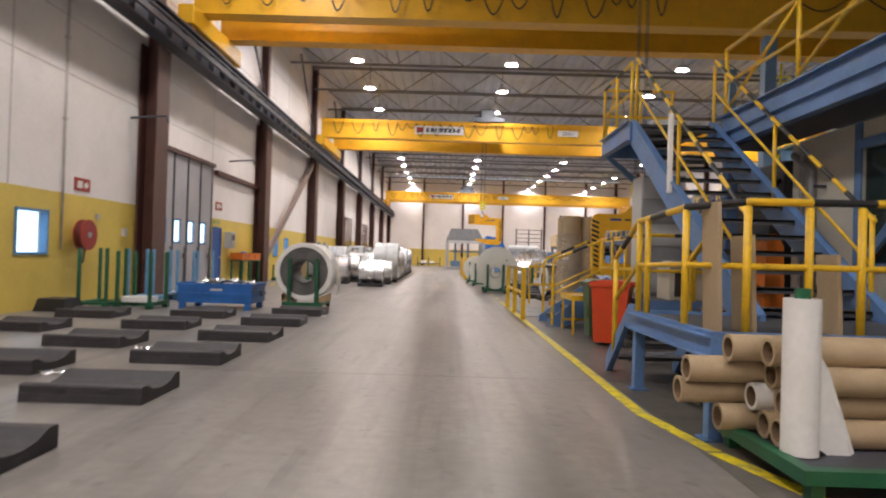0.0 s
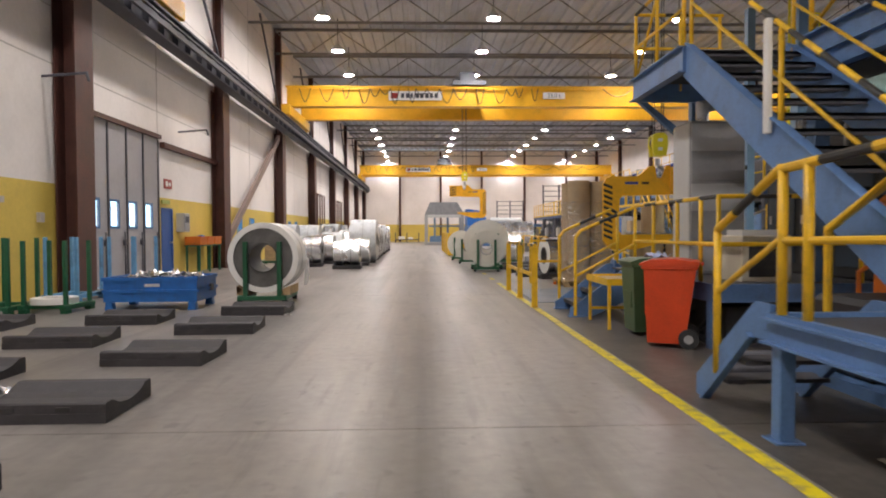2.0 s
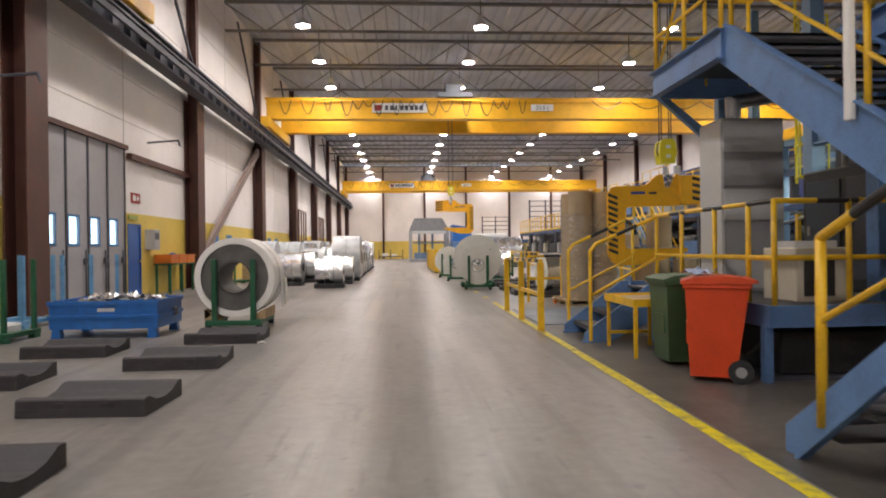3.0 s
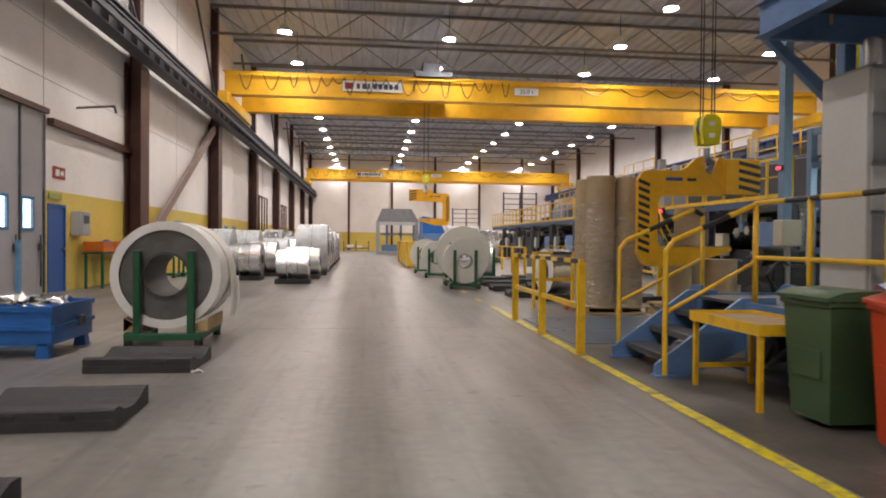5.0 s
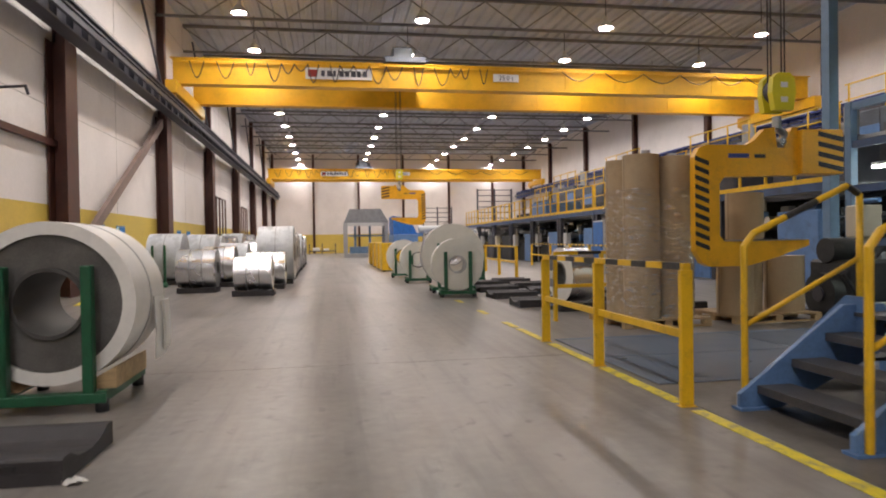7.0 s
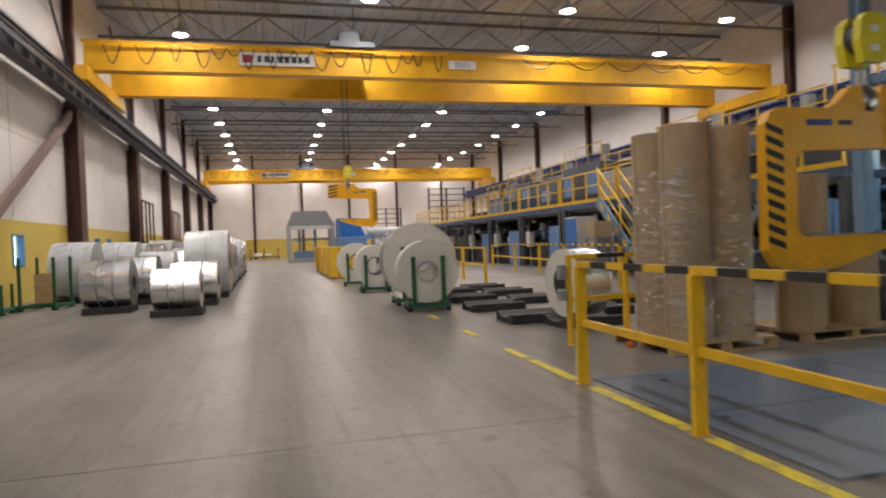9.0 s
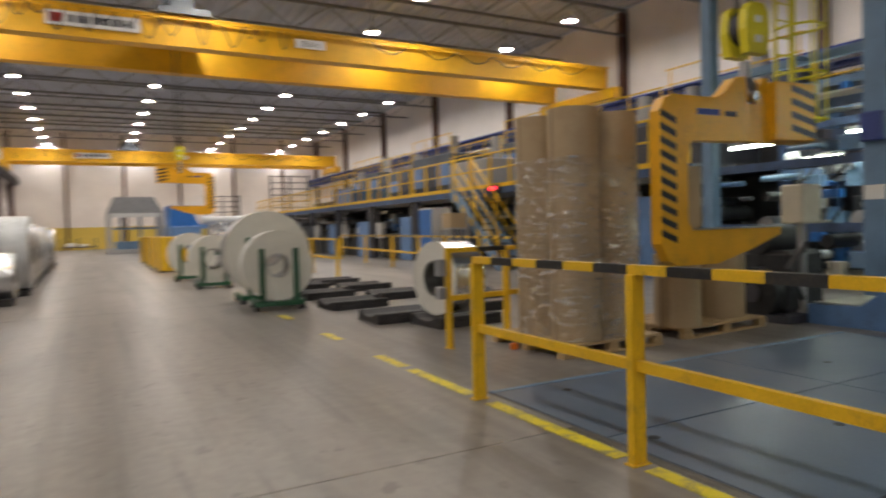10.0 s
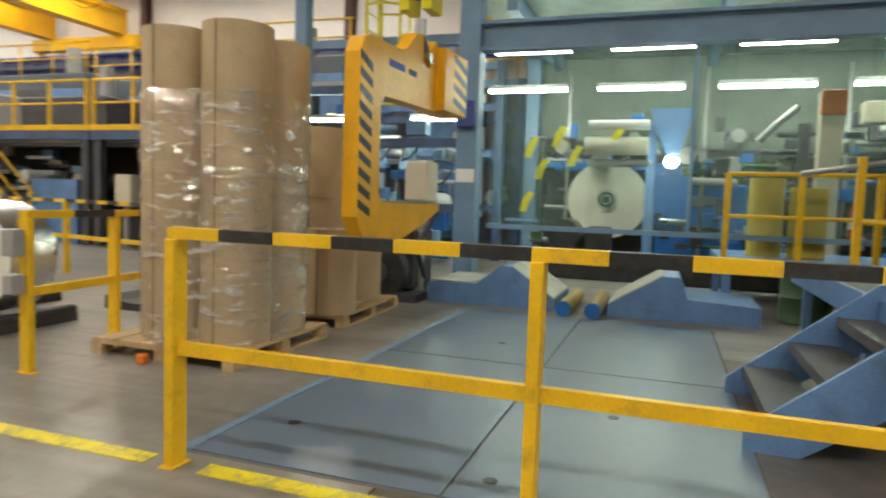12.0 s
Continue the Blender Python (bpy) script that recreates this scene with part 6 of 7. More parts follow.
for y in (-0.4, -3.4, -6.4, -9.4):
    part("cross_beam", B().box(0.12, y - 0.08, 4.1, 4.6, y + 0.08, 4.38), PALE_BLUE, f)
part("rear_wall", B().box(4.95, -12, 0, 5.05, 0.3, 4.4), mat("grey_green_wall", (0.165, 0.195, 0.175), 0.6, 0, 0.2, 1.2, 14, 0.05, (0.09, 0.11, 0.10), 0.5), f)
for y in (-3.0, -6.0, -9.0):
    part("mullion", B().box(0.02, y - 0.025, 0.9, 0.08, y + 0.025, 3.48), PALE_BLUE, f)
for y0, y1 in ((-2.97, -0.16), (-5.97, -3.03), (-8.97, -6.03)):
    g = part("screen_pane", B().box(0.045, y0, 0.95, 0.055, y1, 3.47), SCREEN, f, "clear greenish protective screen")
    g.visible_shadow = False
part("lower_rail", B().box(0.0, -12, 0.88, 0.1, -0.16, 0.95), PALE_BLUE, f)


def tube_lamp(x, y, z, ln, mate=None, group="tube lamps"):
    e = thing("tube_lamp", "lit white fluorescent tube lamp", "lamp", (x, y, z), group=group)
    part("housing", B().box(-0.07, -ln / 2, 0.05, 0.07, ln / 2, 0.12, 0.01), GREY_PANEL_LIGHT, e)
    part("tube", B().rod((-0.03, -ln / 2 + 0.02, 0.02), (-0.03, ln / 2 - 0.02, 0.02), 0.03, 10).rod((0.03, -ln / 2 + 0.02, 0.02), (0.03, ln / 2 - 0.02, 0.02), 0.03, 10), TUBE_GLOW, e)
    part("hanger", B().rod((0, -ln / 3, 0.12), (0, -ln / 3, 4.42 - z), 0.008, 6).rod((0, ln / 3, 0.12), (0, ln / 3, 4.42 - z), 0.008, 6), DARK_STEEL, e)


for k in range(5):
    tube_lamp(13.6, 17.7 - 2.05 * k, 3.38, 1.5)
    tube_lamp(12.75, 17.45 - 2.0 * k, 3.9, 1.35)

r = thing("unwind_roll", "large silver-white roll on the unwinder's mandrel", "roll", (14.3, 16.2, 1.40))
part("roll", B().tube((0.4, 0, 0), (1, 0, 0), 0.4, 0.75, 0.2, 56), mat("brushed_white_foil", (0.80, 0.80, 0.70), 0.4, 0.3, 0.12, 2, 60, 0.08), r)
part("chuck", B().rod((-0.12, 0, 0), (0.6, 0, 0), 0.2, 24), GREY_PANEL_LIGHT, r)
part("shaft", B().rod((-0.22, 0, 0), (1.15, 0, 0), 0.07, 16), BLACK_PAINT, r)
part("chuck_ring", B().tube((-0.13, 0, 0), (1, 0, 0), 0.015, 0.15, 0.1, 24), GREEN_PAINT, r)
part("arm", B().prism([(-0.2, 0.2), (0.2, 0.2), (0.35, -1.4), (-0.35, -1.4)], "x", 0.85, 1.05), BLACK_RUBBER, r)
mch = thing("unwinder", "blue and black unwinder machine with rollers", "machine", (12.6, 13.4, 0))
part("base", B().box(0, -4.2, 0, 2.6, 4.2, 0.35, 0.02), BLACK_RUBBER, mch)
part("side_frame", B().box(1.9, 0.3, 0.35, 2.5, 1.9, 1.75, 0.03), TRAY_BLUE, mch)
part("side_frame", B().box(1.9, -3.6, 0.35, 2.5, -0.3, 2.3, 0.03), BLACK_RUBBER, mch)
part("back_housing", B().box(2.35, 1.95, 0.35, 2.6, 4.2, 2.6, 0.03), BLACK_RUBBER, mch)
part("back_housing", B().box(2.52, -4.2, 0.35, 2.8, 1.93, 2.45, 0.03), DARK_STEEL, mch)
for k in range(6):
    part("housing_door", B().box(2.49, -4.1 + k, 0.5, 2.52, -3.2 + k, 2.3, 0.008), BLACK_RUBBER if k % 2 else GREEN_BIN, mch)
rq = random.Random(11)
for k in range(240):          # valves, brackets, motors and pipes along the machine
    y, z, x = rq.uniform(-4.0, 4.1), rq.uniform(0.5, 2.75), rq.uniform(0.9, 2.2)
    w, h = rq.uniform(0.05, 0.28), rq.uniform(0.05, 0.3)
    if abs(y - 2.8) < 0.9 and abs(z - 1.4) < 0.9:
        x = 2.2
    part("fitting", B().box(x, y, z, x + 0.15, y + w, z + h, 0.01) if k % 3 else B().rod((x, y, z), (x, y + w * 3, z + 0.02), 0.03 + h * 0.12, 12), rq.choice((BLACK_RUBBER, DARK_STEEL, MACHINE_BLUE, STEEL, TRAY_BLUE, GREY_PANEL, BLACK_RUBBER, GREEN_BIN, BLACK_RUBBER, DARK_STEEL)), mch)
for y in (-3.2, -1.2, 1.1, 3.6):
    part("riser_pipe", B().rod((1.75, y, 0.35), (1.75, y, 3.9), 0.03, 8), GREY_PANEL, mch)
part("upper_frame", B().box(1.9, 1.0, 1.98, 2.5, 4.0, 2.12, 0.02), TRAY_BLUE, mch)
for k, (y, z, rr) in enumerate(((3.6, 2.35, 0.13), (2.9, 2.1, 0.16), (2.3, 2.5, 0.11), (1.4, 2.2, 0.15), (0.6, 2.55, 0.12), (-0.6, 2.4, 0.16), (-1.8, 2.7, 0.14))):
    part("roller", B().rod((0.9, y, z), (2.5, y, z), rr, 18), STEEL if k % 2 else GREY_PANEL_LIGHT, mch)
for k, (y, z) in enumerate(((3.9, 1.9), (3.3, 2.15), (3.6, 2.5), (4.1, 2.3), (2.6, 2.45), (4.15, 1.3))):
    part("guard", B().prism([(y - 0.13, z + 0.17), (y - 0.03, z + 0.2), (y + 0.08, z + 0.05), (y + 0.13, z - 0.17), (y + 0.02, z - 0.18), (y - 0.03, z - 0.02)], "x", 0.62, 0.7), LIME_YELLOW, mch, "small curved yellow guard plate")
for y in (2.0, -0.4, -2.2):
    part("upright", B().box(0.8, y - 0.08, 0.35, 0.96, y + 0.08, 2.75, 0.01), DARK_STEEL if y < 1 else MACHINE_BLUE, mch)
part("motor", B().rod((0.2, 3.4, 0.75), (1.0, 3.4, 0.75), 0.28, 20).box(0.2, 2.6, 0.35, 1.0, 3.0, 0.9, 0.03), BLACK_RUBBER, mch)
part("work_lamp", B().ball((0.4, 1.66, 2.06), 0.11, 12, 8), TUBE_GLOW, mch, "small round lit work lamp")
part("long_roller", B().rod((0.75, 2.05, 2.72), (0.75, 3.1, 2.72), 0.09, 18), GREY_PANEL_LIGHT, mch)
part("long_roller", B().rod((0.75, 2.05, 2.35), (0.75, 3.15, 2.35), 0.16, 20), mat("pale_web_roll", (0.52, 0.50, 0.42), 0.5, 0.1), mch)
part("long_roller", B().rod((0.85, 2.0, 2.05), (0.85, 3.1, 2.05), 0.07, 16), STEEL, mch)
part("hopper", B().prism([(1.3, 3.0), (2.05, 3.0), (1.9, 2.55), (1.75, 2.2), (1.55, 2.2), (1.45, 2.55)], "x", 0.7, 1.2), MACHINE_BLUE, mch)
part("silver_pipe", B().pipe([(0.4, 0.35, 2.4), (0.4, 0.05, 2.72), (0.4, -0.2, 2.95)], 0.055, 12), STEEL, mch)
part("drive_column", B().box(-0.3, -0.7, 0.0, -0.05, -0.4, 3.1, 0.01), BEIGE, mch)
part("signal_box", B().box(-0.36, -0.72, 2.72, -0.3, -0.38, 3.08, 0.01), ORANGE, mch)
part("blue_guard", B().box(1.72, 1.3, 0.96, 1.8, 2.1, 2.0, 0.01), TRAY_BLUE, mch)
part("cable_box", B().box(0.5, -1.5, 2.7, 0.8, -1.15, 3.05, 0.02), BEIGE, mch)

pf = thing("operator_platform", "blue operator platform with yellow handrails and panels", "platform", (10.4, 12.3, 0))
part("deck", B().box(0, -1.6, 0.58, 1.9, 2.1, 0.66), MACHINE_BLUE, pf)
for x in (0.05, 1.75):
    for y in (-1.5, 1.95):
        part("leg", B().box(x, y, 0, x + 0.1, y + 0.1, 0.58), MACHINE_BLUE, pf)
for y in (2.05, 1.2, 0.35, -0.6, -1.5):
    part("rail_post", B().box(0.0, y - 0.035, 0.6, 0.07, y + 0.035, 1.75), RAIL_YELLOW, pf)
part("top_rail", B().rod((0.03, 2.05, 1.74), (0.03, -1.5, 1.74), 0.03, 10), RAIL_YELLOW, pf)
part("middle_rail", B().rod((0.03, 2.05, 1.2), (0.03, -1.5, 1.2), 0.024, 10), RAIL_YELLOW, pf)
part("tank", B().rod((0.75, 1.5, 0.66), (0.75, 1.5, 1.72), 0.22, 20), mat("olive_drum", (0.45, 0.34, 0.05), 0.45), pf)
part("panel", B().box(0.5, 0.8, 0.66, 0.56, 1.25, 1.6, 0.01), mat("yellow_olive_panel", (0.42, 0.32, 0.04), 0.5), pf)
ex = thing("fire_extinguisher", "small red fire extinguisher hung on a yellow panel", "extinguisher", (10.85, 12.8, 0.9))
part("cylinder", B().lathe((0, 0, 0), [(0, 0), (0.07, 0.01), (0.075, 0.06), (0.075, 0.42), (0.03, 0.5), (0.0, 0.5)], 16), RED, ex)
part("valve", B().box(-0.03, -0.02, 0.49, 0.03, 0.02, 0.56).rod((0.0, 0, 0.52), (0.1, 0, 0.3), 0.012, 6), BLACK_PAINT, ex)
part("label_band", B().tube((0, 0, 0.25), (0, 0, 1), 0.07, 0.077, 0.074, 16), SIGN_WHITE, ex)
hr = thing("platform_handrail", "yellow sloping handrail with bare steel top bar", "handrail", (7.6, 13.4, D2))
for y in (0.15, -0.75):
    part("post", B().box(-0.03, y - 0.03, -0.02, 0.03, y + 0.03, 1.05), RAIL_YELLOW, hr)
part("top_bar", B().rod((0, 0.6, 0.9), (0, -1.2, 1.2), 0.025, 10), STEEL, hr)
part("middle_bar", B().rod((0, 0.15, 0.5), (0, -0.75, 0.5), 0.022, 8), RAIL_YELLOW, hr)
part("reel", B().rod((-0.06, -0.35, 0.52), (0.06, -0.35, 0.52), 0.12, 16), BLACK_RUBBER, hr)
d = thing("oil_drum", "olive-green steel drum standing by the ramp", "drum", (9.7, 13.5, 0))
part("shell", B().lathe((0, 0, 0), [(0, 0), (0.28, 0), (0.29, 0.02), (0.28, 0.04), (0.28, 0.28), (0.29, 0.3), (0.28, 0.32), (0.28, 0.56), (0.29, 0.58), (0.27, 0.6), (0, 0.59)], 28), GREEN_BIN, d)
part("bung", B().rod((0.12, 0, 0.59), (0.12, 0, 0.61), 0.04, 12), STEEL, d)

mt = thing("motor_unit", "black motor with a large wheel and hoses", "machine", (8.72, 18.42, 0))
part("wheel", B().rod((-0.1, 0, 0.36), (0.1, 0, 0.36), 0.34, 32), BLACK_RUBBER, mt)
part("hub", B().rod((-0.13, 0, 0.36), (-0.1, 0, 0.36), 0.12, 16), DARK_STEEL, mt)
part("body", B().box(0.12, -0.35, 0.1, 0.9, 0.5, 0.9, 0.05).rod((0.1, 0.1, 1.05), (0.8, 0.1, 1.05), 0.2, 18), BLACK_RUBBER, mt)
part("base", B().box(-0.1, -0.5, 0, 1.1, 0.7, 0.1), DARK_STEEL, mt)
part("control_box", B().box(0.2, -0.5, 1.25, 0.6, -0.2, 1.75, 0.02), BEIGE, mt, "beige control box")
part("box_stand", B().box(0.36, -0.4, 0.1, 0.44, -0.32, 1.25), GREY_PANEL, mt)
part("hose", B().pipe([(0.4, -0.4, 0.9), (0.1, -0.6, 1.0), (-0.1, -0.5, 0.7), (0.2, -0.5, 0.3)], 0.03), BLACK_PAINT, mt)

lc = thing("ladder_cage", "bright yellow steel ladder with safety cage", "ladder", (12.0, 20.2, 3.6))
for x in (-0.25, 0.25):
    part("stile", B().box(x - 0.03, -0.02, -0.75, x + 0.03, 0.02, 4.0), LIME_YELLOW, lc)
for k in range(15):
    part("rung", B().rod((-0.25, 0, -0.6 + k * 0.3), (0.25, 0, -0.6 + k * 0.3), 0.014, 6), LIME_YELLOW, lc)
for k in range(6):
    z = -0.6 + k * 0.8
    pts = [(-0.3, 0, z), (-0.38, -0.35, z), (-0.2, -0.62, z), (0.2, -0.62, z), (0.38, -0.35, z), (0.3, 0, z)]
    part("hoop", B().pipe(pts, 0.022, 6), LIME_YELLOW, lc)
for x, y in ((-0.38, -0.35), (-0.2, -0.62), (0.2, -0.62), (0.38, -0.35)):
    part("cage_bar", B().box(x - 0.02, y - 0.01, -0.6, x + 0.02, y + 0.01, 3.4), LIME_YELLOW, lc)
for z in (-0.3, 0.56):
    part("bracket", B().box(0.28, -0.03, z, 0.66, 0.03, z + 0.06), PALE_BLUE, lc)
bg = thing("bulk_bag", "pale woven bulk bag standing on a blue deck", "bag", (12.1, 16.0, 4.46))
part("sack", B().lathe((0, 0, 0), [(0, 0), (0.55, 0.0), (0.66, 0.2), (0.64, 0.7), (0.5, 0.95), (0.2, 1.0), (0, 1.0)], 20), WHITE_WRAP, bg)
part("loop", B().pipe([(-0.4, 0, 0.9), (-0.3, 0, 1.2), (0.3, 0, 1.2), (0.4, 0, 0.9)], 0.03), WHITE_WRAP, bg)
copy_thing(bg, pose(12.2, 14.3, 4.46, 0, 0, 40))


# ---------------- production line along the east side ----------------
def line_bay(y0, ln, seed, z=2.55):
    """One bay of the line: blue deck with yellow rails, machines below it."""
    r = random.Random(seed)
    e = thing("line_platform", "blue steel deck with yellow handrails over dark machines", "platform", (12.4, y0, 0), group="line platforms")
    part("deck_beam", B().box(0, 0.02, z - 0.2, 0.12, ln - 0.02, z), mat("dull_blue_beam", (0.05, 0.09, 0.19), 0.5, 0, 0.25, 2, 30, 0.05, (0.03, 0.035, 0.05), 0.6), e)
    part("deck", B().box(0.12, 0.02, z - 0.06, 4.5, ln - 0.02, z), GRATING, e)
    part("kick_plate", B().box(-0.02, 0.02, z, 0.0, ln - 0.02, z + 0.12), RAIL_YELLOW, e)
    for k in range(5):
        y = 0.1 + (ln - 0.2) * k / 4
        part("rail_post", B().box(0.0, y - 0.03, z, 0.06, y + 0.03, z + 1.1), RAIL_YELLOW, e)
    part("top_rail", B().rod((0.03, 0.05, z + 1.1), (0.03, ln - 0.05, z + 1.1), 0.03, 8), RAIL_YELLOW, e)
    part("middle_rail", B().rod((0.03, 0.05, z + 0.6), (0.03, ln - 0.05, z + 0.6), 0.024, 8), RAIL_YELLOW, e)
    for x in (0.05, 4.3):
        for y in (0.1, ln - 0.25):
            part("leg", B().box(x, y, 0, x + 0.18, y + 0.18, z - 0.2 if x < 1 else z - 0.06), DARK_STEEL, e)
    # black sheet added behind the bay to keep it dark against the wall beyond
    part("back_panel", B().box(4.52, 0, 0, 4.6, ln, z + 0.9), BLACK_RUBBER, e)
    part("pipe_run", B().rod((0.5, 0, z - 0.18), (0.5, ln, z - 0.18), 0.07, 10).rod((0.8, 0, z - 0.25), (0.8, ln, z - 0.25), 0.05, 10), GREY_PANEL, e)
    m = thing("line_machine", "dark blue and black roller machine under a deck", "machine", (12.8, y0 + 0.4, 0), group="line machines")
    part("body", B().box(0, 0, 0, 3.0, ln - 0.9, 1.1, 0.03), BLACK_RUBBER, m)
    part("side_frame", B().box(-0.2, 0.2, 0, 0, 0.2 + (ln - 1.2) * r.uniform(0.3, 0.6), r.uniform(1.3, 2.0), 0.02), r.choice((MACHINE_BLUE, DARK_STEEL, BLACK_RUBBER)), m)
    for k in range(4):
        y, zz = r.uniform(0.3, ln - 1.2), r.uniform(1.2, 2.0)
        part("roller", B().rod((-0.05, y, zz), (2.8, y, zz), r.uniform(0.08, 0.2), 16), r.choice((STEEL, BLACK_RUBBER, GREY_PANEL_LIGHT)), m)
    part("control_box", B().box(-0.35, ln - 1.5, 0.9, -0.1, ln - 1.05, 1.6, 0.02), r.choice((BEIGE, GREY_PANEL_LIGHT)), m)
    part("box_leg", B().box(-0.27, ln - 1.32, 0, -0.19, ln - 1.24, 0.9), GREY_PANEL, m)
    part("pipe", B().pipe([(0.3, 0.2, 1.1), (0.3, 0.2, 2.2), (1.8, 0.4, 2.3)], 0.06), STEEL, m)
    for k in range(26 if y0 < 42 else 10):
        x, y, zz = r.uniform(-0.1, 1.2), r.uniform(0.1, ln - 1.3), r.uniform(0.2, 2.1)
        w, h = r.uniform(0.1, 0.5), r.uniform(0.08, 0.45)
        part("fitting", B().box(x, y, zz, x + 0.2, y + w, zz + h, 0.012) if k % 3 else B().rod((x, y, zz), (x, y + w * 1.6, zz), 0.02 + h * 0.12, 10), r.choice((MACHINE_BLUE, DARK_STEEL, BLACK_RUBBER, GREY_PANEL, GREY_PANEL_LIGHT, BEIGE, STEEL, PALE_BLUE)), m)
    if r.random() < 0.6:
        u = thing("upper_machine", "grey and blue machine housing standing on a deck", "machine", (13.6, y0 + 0.8, z))
        hh = r.uniform(0.8, 1.7)
        part("housing", B().box(0, 0, 0, 2.2, ln - 1.8, hh, 0.03), r.choice((MACHINE_BLUE, GREY_PANEL, DARK_STEEL)), u)
        part("duct", B().rod((1.0, 1.0, hh), (1.0, 1.0, hh + 0.9), 0.18, 14), GREY_PANEL, u)


for k in range(9):
    line_bay(22.6 + 4.6 * k, 4.6, 40 + k)


def coating_section(x0, y0, ln, seed):
    """Open machine frame: blue posts and beams, rollers, ducts, cabinets and cable trays."""
    r = random.Random(seed)
    e = thing("coating_machine", "open blue machine frame crowded with rollers and pipes", "machine", (x0, y0, 0))
    # inner posts and lower beams darker: shade inside the frame put into the colour
    for x in (0.0, 2.4, 4.4):
        for y in (0.1, ln - 0.3):
            part("post", B().box(x, y, 0, x + 0.18, y + 0.18, 4.3, 0.006), PALE_BLUE if x < 1 else MATS["dull_blue_beam"], e)
    for z in (1.05, 2.25, 3.25, 4.12):
        for x in (0.03, 2.43, 4.43):
            part("beam", B().box(x, 0.28, z, x + 0.12, ln - 0.3, z + 0.16), PALE_BLUE if z > 4 else MATS["dull_blue_beam"], e)
    for x in (0.5, 1.4, 3.2):
        for k in range(6):
            y, z = 0.5 + k * (ln - 1.0) / 5, r.uniform(0.5, 3.0)
            part("roller", B().rod((x, y, z), (x + r.uniform(0.7, 1.1), y, z), r.uniform(0.07, 0.2), 16), r.choice((STEEL, GREY_PANEL_LIGHT, BLACK_RUBBER, GREY_PANEL)), e)
    for k in range(70):
        x, y, z = r.uniform(0.1, 3.9), r.uniform(0.3, ln - 0.7), r.uniform(0.1, 3.6)
        w, h = r.uniform(0.08, 0.45), r.uniform(0.06, 0.5)
        b = B().box(x, y, z, x + 0.25, y + w, z + h, 0.012) if k % 3 else B().rod((x, y, z), (x, y + w * 2, z), 0.02 + h * 0.1, 10)
        part("fitting", b, r.choice((MACHINE_BLUE, PALE_BLUE, DARK_STEEL, BLACK_RUBBER, GREY_PANEL, GREY_PANEL_LIGHT, BEIGE, STEEL, TRAY_BLUE)), e)
    for k in range(7):
        y, z = r.uniform(0.3, ln - 0.5), r.uniform(0.6, 2.6)
        part("hose", B().pipe([(0.2, y, z), (0.1, y + 0.15, z - 0.25), (0.3, y + 0.4, z - 0.3), (0.6, y + 0.5, z + 0.2)], 0.022, 6), BLACK_PAINT, e)
    part("cable_tray", B().box(0.2, 0.3, 3.45, 0.5, ln - 0.3, 3.47).box(0.2, 0.3, 3.47, 0.21, ln - 0.3, 3.53).box(0.49, 0.3, 3.47, 0.5, ln - 0.3, 3.53), GREY_PANEL, e)
    part("duct", B().pipe([(3.4, 1.0, 1.0), (3.4, 1.0, 3.6), (3.4, 2.0, 3.9), (3.4, ln - 0.4, 3.9)], 0.22, 14), GREY_PANEL_LIGHT, e)
    return e


coating_section(12.6, 18.4, 4.1, 77)
for x, y, z in ((13.3, 21.75, 2.82), (13.9, 19.6, 2.9), (14.6, 21.3, 2.55), (13.4, 20.2, 3.55)):
    tube_lamp(x, y, z, 1.15)
for k in range(10):
    e = thing("dryer_housing", "tall dark blue-grey dryer housing of the production line", "machine", (17.6, 14.0 + 4.75 * k, 0), group="dryer housings")
    hh = (5.0, 4.4, 5.2, 4.7)[k % 4]
    part("housing", B().box(0, 0, 0, 3.2, 4.6, hh, 0.04), mat("dark_dryer_paint", (0.07, 0.085, 0.11), 0.5, 0.0, 0.25, 1.2, 20, 0.04), e)
    for j in range(3):
        part("door", B().box(-0.03, 0.15 + 1.48 * j, 0.3, 0.0, 1.5 + 1.48 * j, hh - 0.5, 0.008), DARK_STEEL if (j + k) % 2 else MACHINE_BLUE, e)
        part("handle", B().box(-0.08, 0.25 + 1.48 * j, 1.3, -0.03, 0.3 + 1.48 * j, 1.7), STEEL, e)
    part("roof_rail", B().rod((0.1, 0, hh + 1.0), (0.1, 4.6, hh + 1.0), 0.03, 8).rod((0.1, 0, hh + 0.5), (0.1, 4.6, hh + 0.5), 0.024, 8), RAIL_YELLOW, e)
    for j in range(4):
        part("rail_post", B().rod((0.1, 0.1 + 1.45 * j, hh), (0.1, 0.1 + 1.45 * j, hh + 1.0), 0.03, 8), RAIL_YELLOW, e)
    part("duct", B().rod((1.6, 2.3, hh), (1.6, 2.3, hh + 1.2), 0.25, 16), GREY_PANEL, e)
st = thing("line_stair", "yellow-railed steel stair down from the line deck", "stair", (11.5, 28.6, 0))
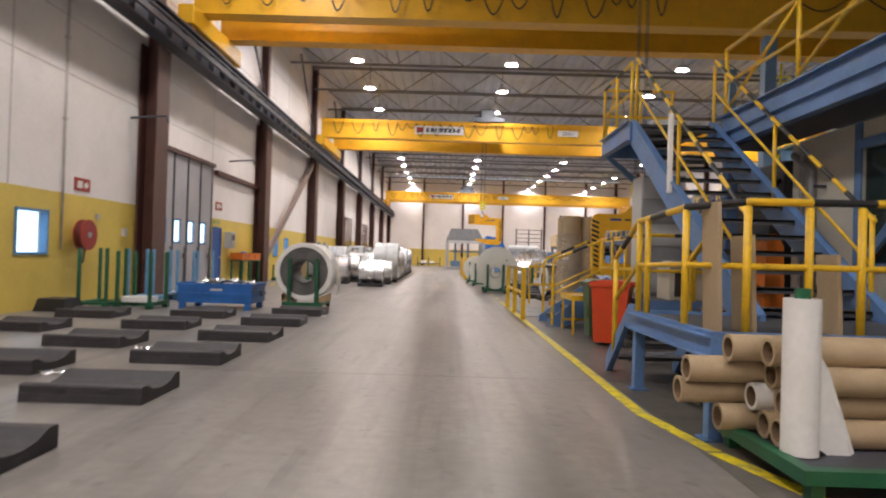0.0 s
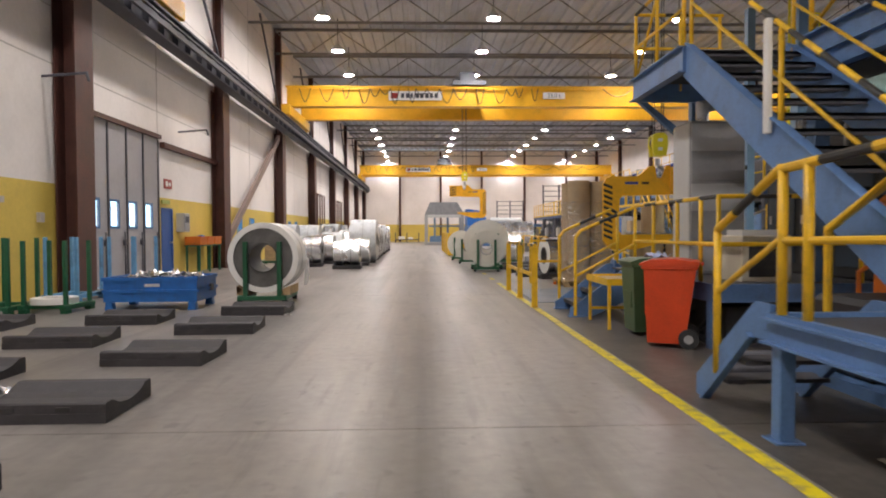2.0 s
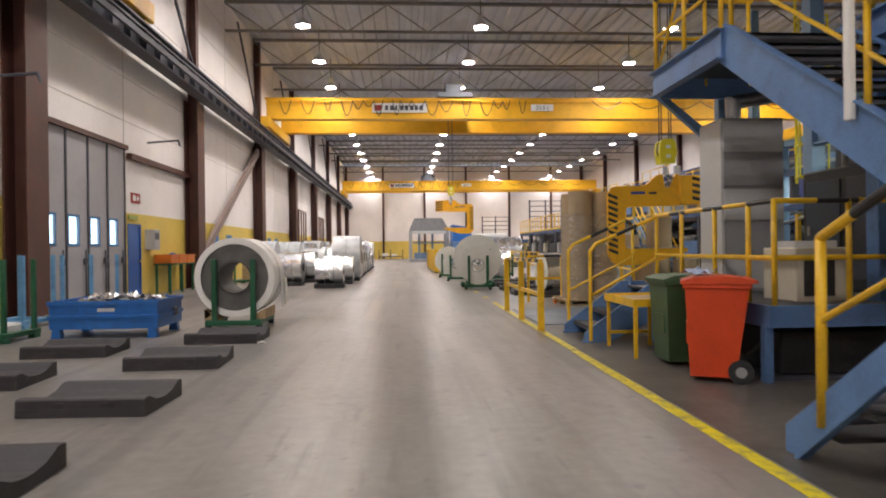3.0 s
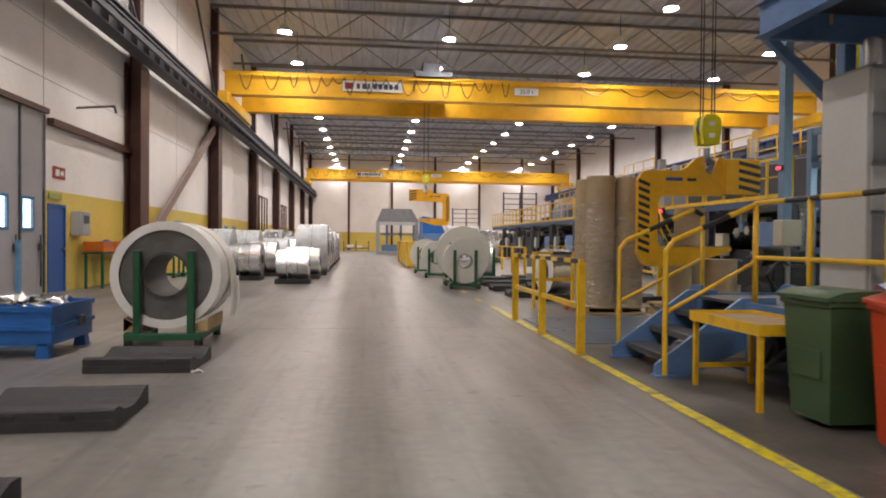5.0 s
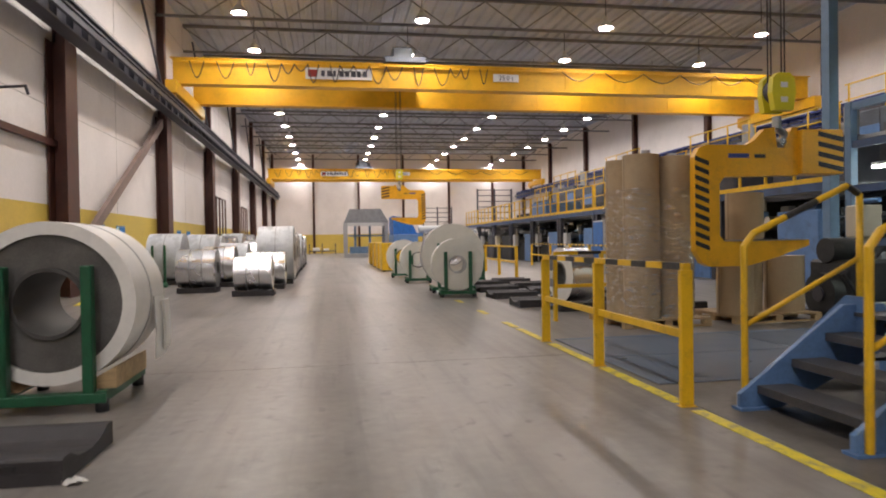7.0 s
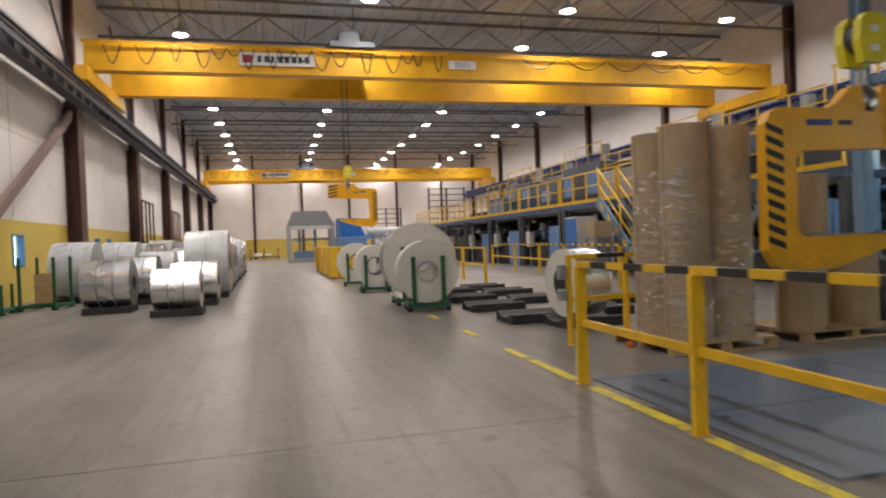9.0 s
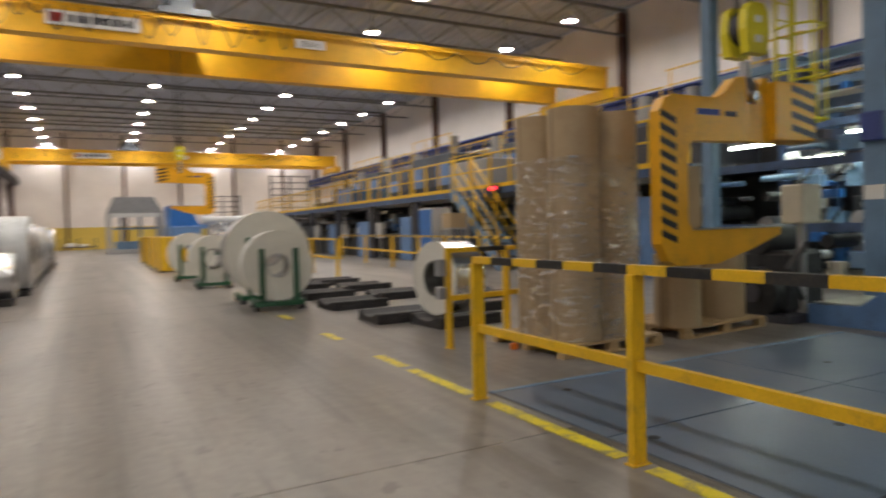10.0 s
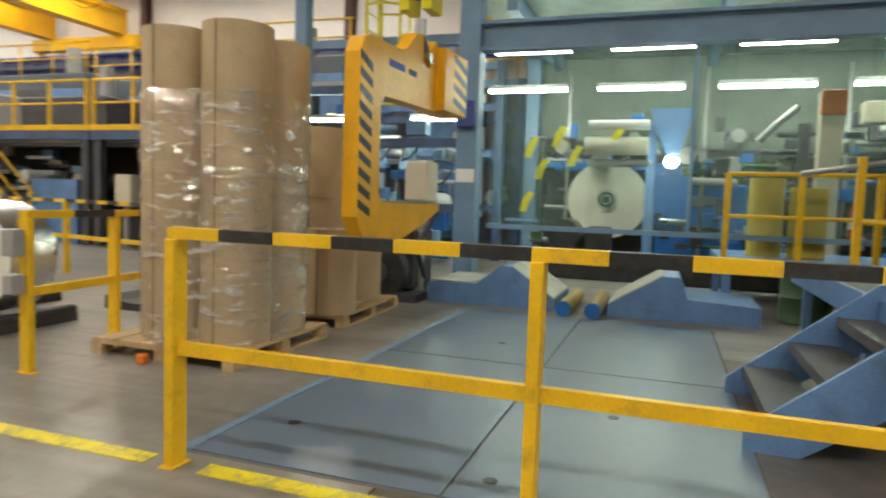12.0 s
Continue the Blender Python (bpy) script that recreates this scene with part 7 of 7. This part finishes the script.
for x in (0.0, 0.75):
    part("stringer", B().prism([(0, 0), (0.3, 0), (3.0, 2.3), (3.0, 2.55), (2.7, 2.55), (0, 0.2)], "x", x, x + 0.05), PALE_BLUE, st)
    part("handrail", B().rod((x + 0.02, 0.1, 1.1), (x + 0.02, 2.9, 3.55), 0.03, 8), RAIL_YELLOW, st)
    part("middle_rail", B().rod((x + 0.02, 0.1, 0.6), (x + 0.02, 2.9, 3.05), 0.024, 8), RAIL_YELLOW, st)
    for f in (0.05, 0.5, 0.97):
        part("rail_post", B().rod((x + 0.02, 0.1 + 2.8 * f, 0.1 + 2.45 * f), (x + 0.02, 0.1 + 2.8 * f, 1.1 + 2.45 * f), 0.03, 8), RAIL_YELLOW, st)
for k in range(12):
    part("tread", B().box(0.05, 0.15 + 0.225 * k, 0.18 + 0.2 * k, 0.75, 0.38 + 0.225 * k, 0.21 + 0.2 * k), GRATING, st)
for k in range(6):
    part("hatch_stripe", B().prism([(0.3 + 0.45 * k, 0.34 + 0.385 * k), (0.5 + 0.45 * k, 0.51 + 0.385 * k), (0.5 + 0.45 * k, 0.31 + 0.385 * k), (0.3 + 0.45 * k, 0.14 + 0.385 * k)], "x", -0.006, -0.002), RAIL_YELLOW, st)
cb = thing("control_cabinet", "blue control cabinet with pale side beside the line", "cabinet", (10.6, 31.25, 0))
part("body", B().box(0, 0, 0, 0.7, 0.9, 1.95, 0.01), GREY_PANEL_LIGHT, cb)
part("door", B().box(-0.02, 0.03, 0.08, 0.0, 0.87, 1.9), TRAY_BLUE, cb)
part("handle", B().box(-0.05, 0.1, 0.95, -0.02, 0.14, 1.1), DARK_STEEL, cb)
ld = thing("digit_display", "black panel with glowing red digits on the line", "display", (12.3, 30.3, 2.5))
part("panel", B().box(0, -0.3, -0.1, 0.09, 0.3, 0.12), BLACK_PAINT, ld)
part("digits", B().box(-0.004, -0.2, -0.04, 0, -0.08, 0.06).box(-0.004, -0.05, -0.04, 0, 0.07, 0.06).box(-0.004, 0.1, -0.04, 0, 0.2, 0.06), LED_RED, ld)
ld = thing("digit_display", "small black panel with glowing red digits on a column", "display", (10.93, 21.05, 3.1))
part("panel", B().box(0, -0.12, -0.06, 0.06, 0.12, 0.06), BLACK_PAINT, ld)
part("digits", B().box(-0.004, -0.07, -0.03, 0, 0.0, 0.03).box(-0.004, 0.02, -0.03, 0, 0.08, 0.03), LED_RED, ld)
bx = solo("carton", B().box(0, 0, 0, 0.6, 0.5, 0.45, 0.005), KRAFT, "brown cardboard carton on a cabinet", "carton", (10.62, 30.1, 1.3))
solo("carton_table", B().box(0, 0, 1.25, 0.7, 0.66, 1.3).box(0.02, 0.02, 0, 0.08, 0.08, 1.25).box(0.62, 0.02, 0, 0.68, 0.08, 1.25).box(0.02, 0.58, 0, 0.08, 0.64, 1.25).box(0.62, 0.58, 0, 0.68, 0.64, 1.25), GREY_PANEL, "tall grey steel stand beside a cabinet", "stand", (10.57, 30.05, 0))

# ---------------- far end ----------------
g = thing("press_enclosure", "grey machine enclosure with sloped roof at the hall's end", "machine", (2.1, 66.5, 0))
part("roof", B().prism([(0, 3.0), (0.5, 4.2), (3.2, 4.2), (3.9, 3.0)], "y", 0, 3.5), mat("grey_roof_sheet", (0.22, 0.22, 0.23), 0.5), g)
for x in (0.0, 3.55):
    for y in (0, 3.2):
        part("post", B().box(x, y, 0.3, x + 0.3, y + 0.3, 3.0), GREY_PANEL, g)
part("base", B().box(0, 0, 0, 3.9, 3.5, 0.3), GREY_PANEL, g)
part("inner_frame", B().box(0.5, 1.2, 0.3, 3.4, 1.6, 0.9).box(0.9, 1.3, 0.9, 1.1, 1.5, 2.9).box(2.2, 1.3, 0.9, 2.4, 1.5, 2.9).box(0.4, 1.3, 1.8, 3.5, 1.5, 1.95), PALE_BLUE, g)
part("lintel", B().box(0.3, 0.02, 2.7, 3.55, 0.2, 3.0), GREY_PANEL_LIGHT, g)
m = thing("blue_conveyor", "blue roller conveyor machine beside a grey enclosure", "machine", (6.0, 62.0, 0))
part("body", B().box(0, 0, 0, 2.0, 5.0, 1.9, 0.05), MACHINE_BLUE, m)
part("ramp", B().prism([(0, 1.9), (2.0, 1.9), (1.4, 3.2), (0, 3.4)], "y", 0.5, 4.0), TRAY_BLUE, m)
part("conveyor", B().box(2.0, 0.5, 1.7, 9.5, 1.8, 2.0).box(3.0, 0.6, 0, 3.2, 1.6, 1.7).box(6.0, 0.6, 0, 6.2, 1.6, 1.7).box(9.0, 0.6, 0, 9.2, 1.6, 1.7), MACHINE_BLUE, m)
part("roller", B().rod((2.2, 1.1, 2.3), (5.0, 1.1, 2.3), 0.3, 18), GREY_PANEL_LIGHT, m)
for k, (x, y, hh) in enumerate(((12.5, 60.0, 5.4), (9.8, 72.0, 4.6))):
    e = thing("mesh_frame", "tall dark steel mesh frame at the hall's end", "frame", (x, y, 0))
    for xx in (0, 1.4, 2.8):
        part("post", B().box(xx, 0, 0, xx + 0.12, 0.12, hh), DARK_STEEL, e)
    for j in range(7):
        part("bar", B().box(0.12, 0.03, hh - 0.12 - j * 0.45, 2.8, 0.09, hh - 0.06 - j * 0.45), DARK_STEEL, e)
wr = thing("far_rack", "low steel rack with white parcels by the end wall", "rack", (-1.5, 84.0, 0))
part("frame", B().box(0, 0, 0.3, 3.0, 1.0, 0.4).box(0, 0, 0, 0.1, 0.1, 1.2).box(2.9, 0, 0, 3.0, 0.1, 1.2).box(1.4, 0.9, 0, 1.5, 1.0, 1.2).box(0, 0.9, 0, 0.1, 1.0, 0.3).box(2.9, 0.9, 0, 3.0, 1.0, 0.3), DARK_STEEL, wr)
part("parcel", B().box(0.4, 0.2, 0.4, 1.2, 0.8, 0.75, 0.05).box(1.6, 0.2, 0.4, 2.2, 0.7, 0.65, 0.05), WHITE_WRAP, wr)
for k, (x, y) in enumerate(((8.9, 44.5), (9.0, 48.5), (8.6, 53.0))):
    coil((x, y, 1.05), 88, 0.9, 0.7, FOIL, FOIL_SIDE, 0.25, FOIL_SIDE, 0.0, "bright aluminium coil on a stand by the line", straps=2)
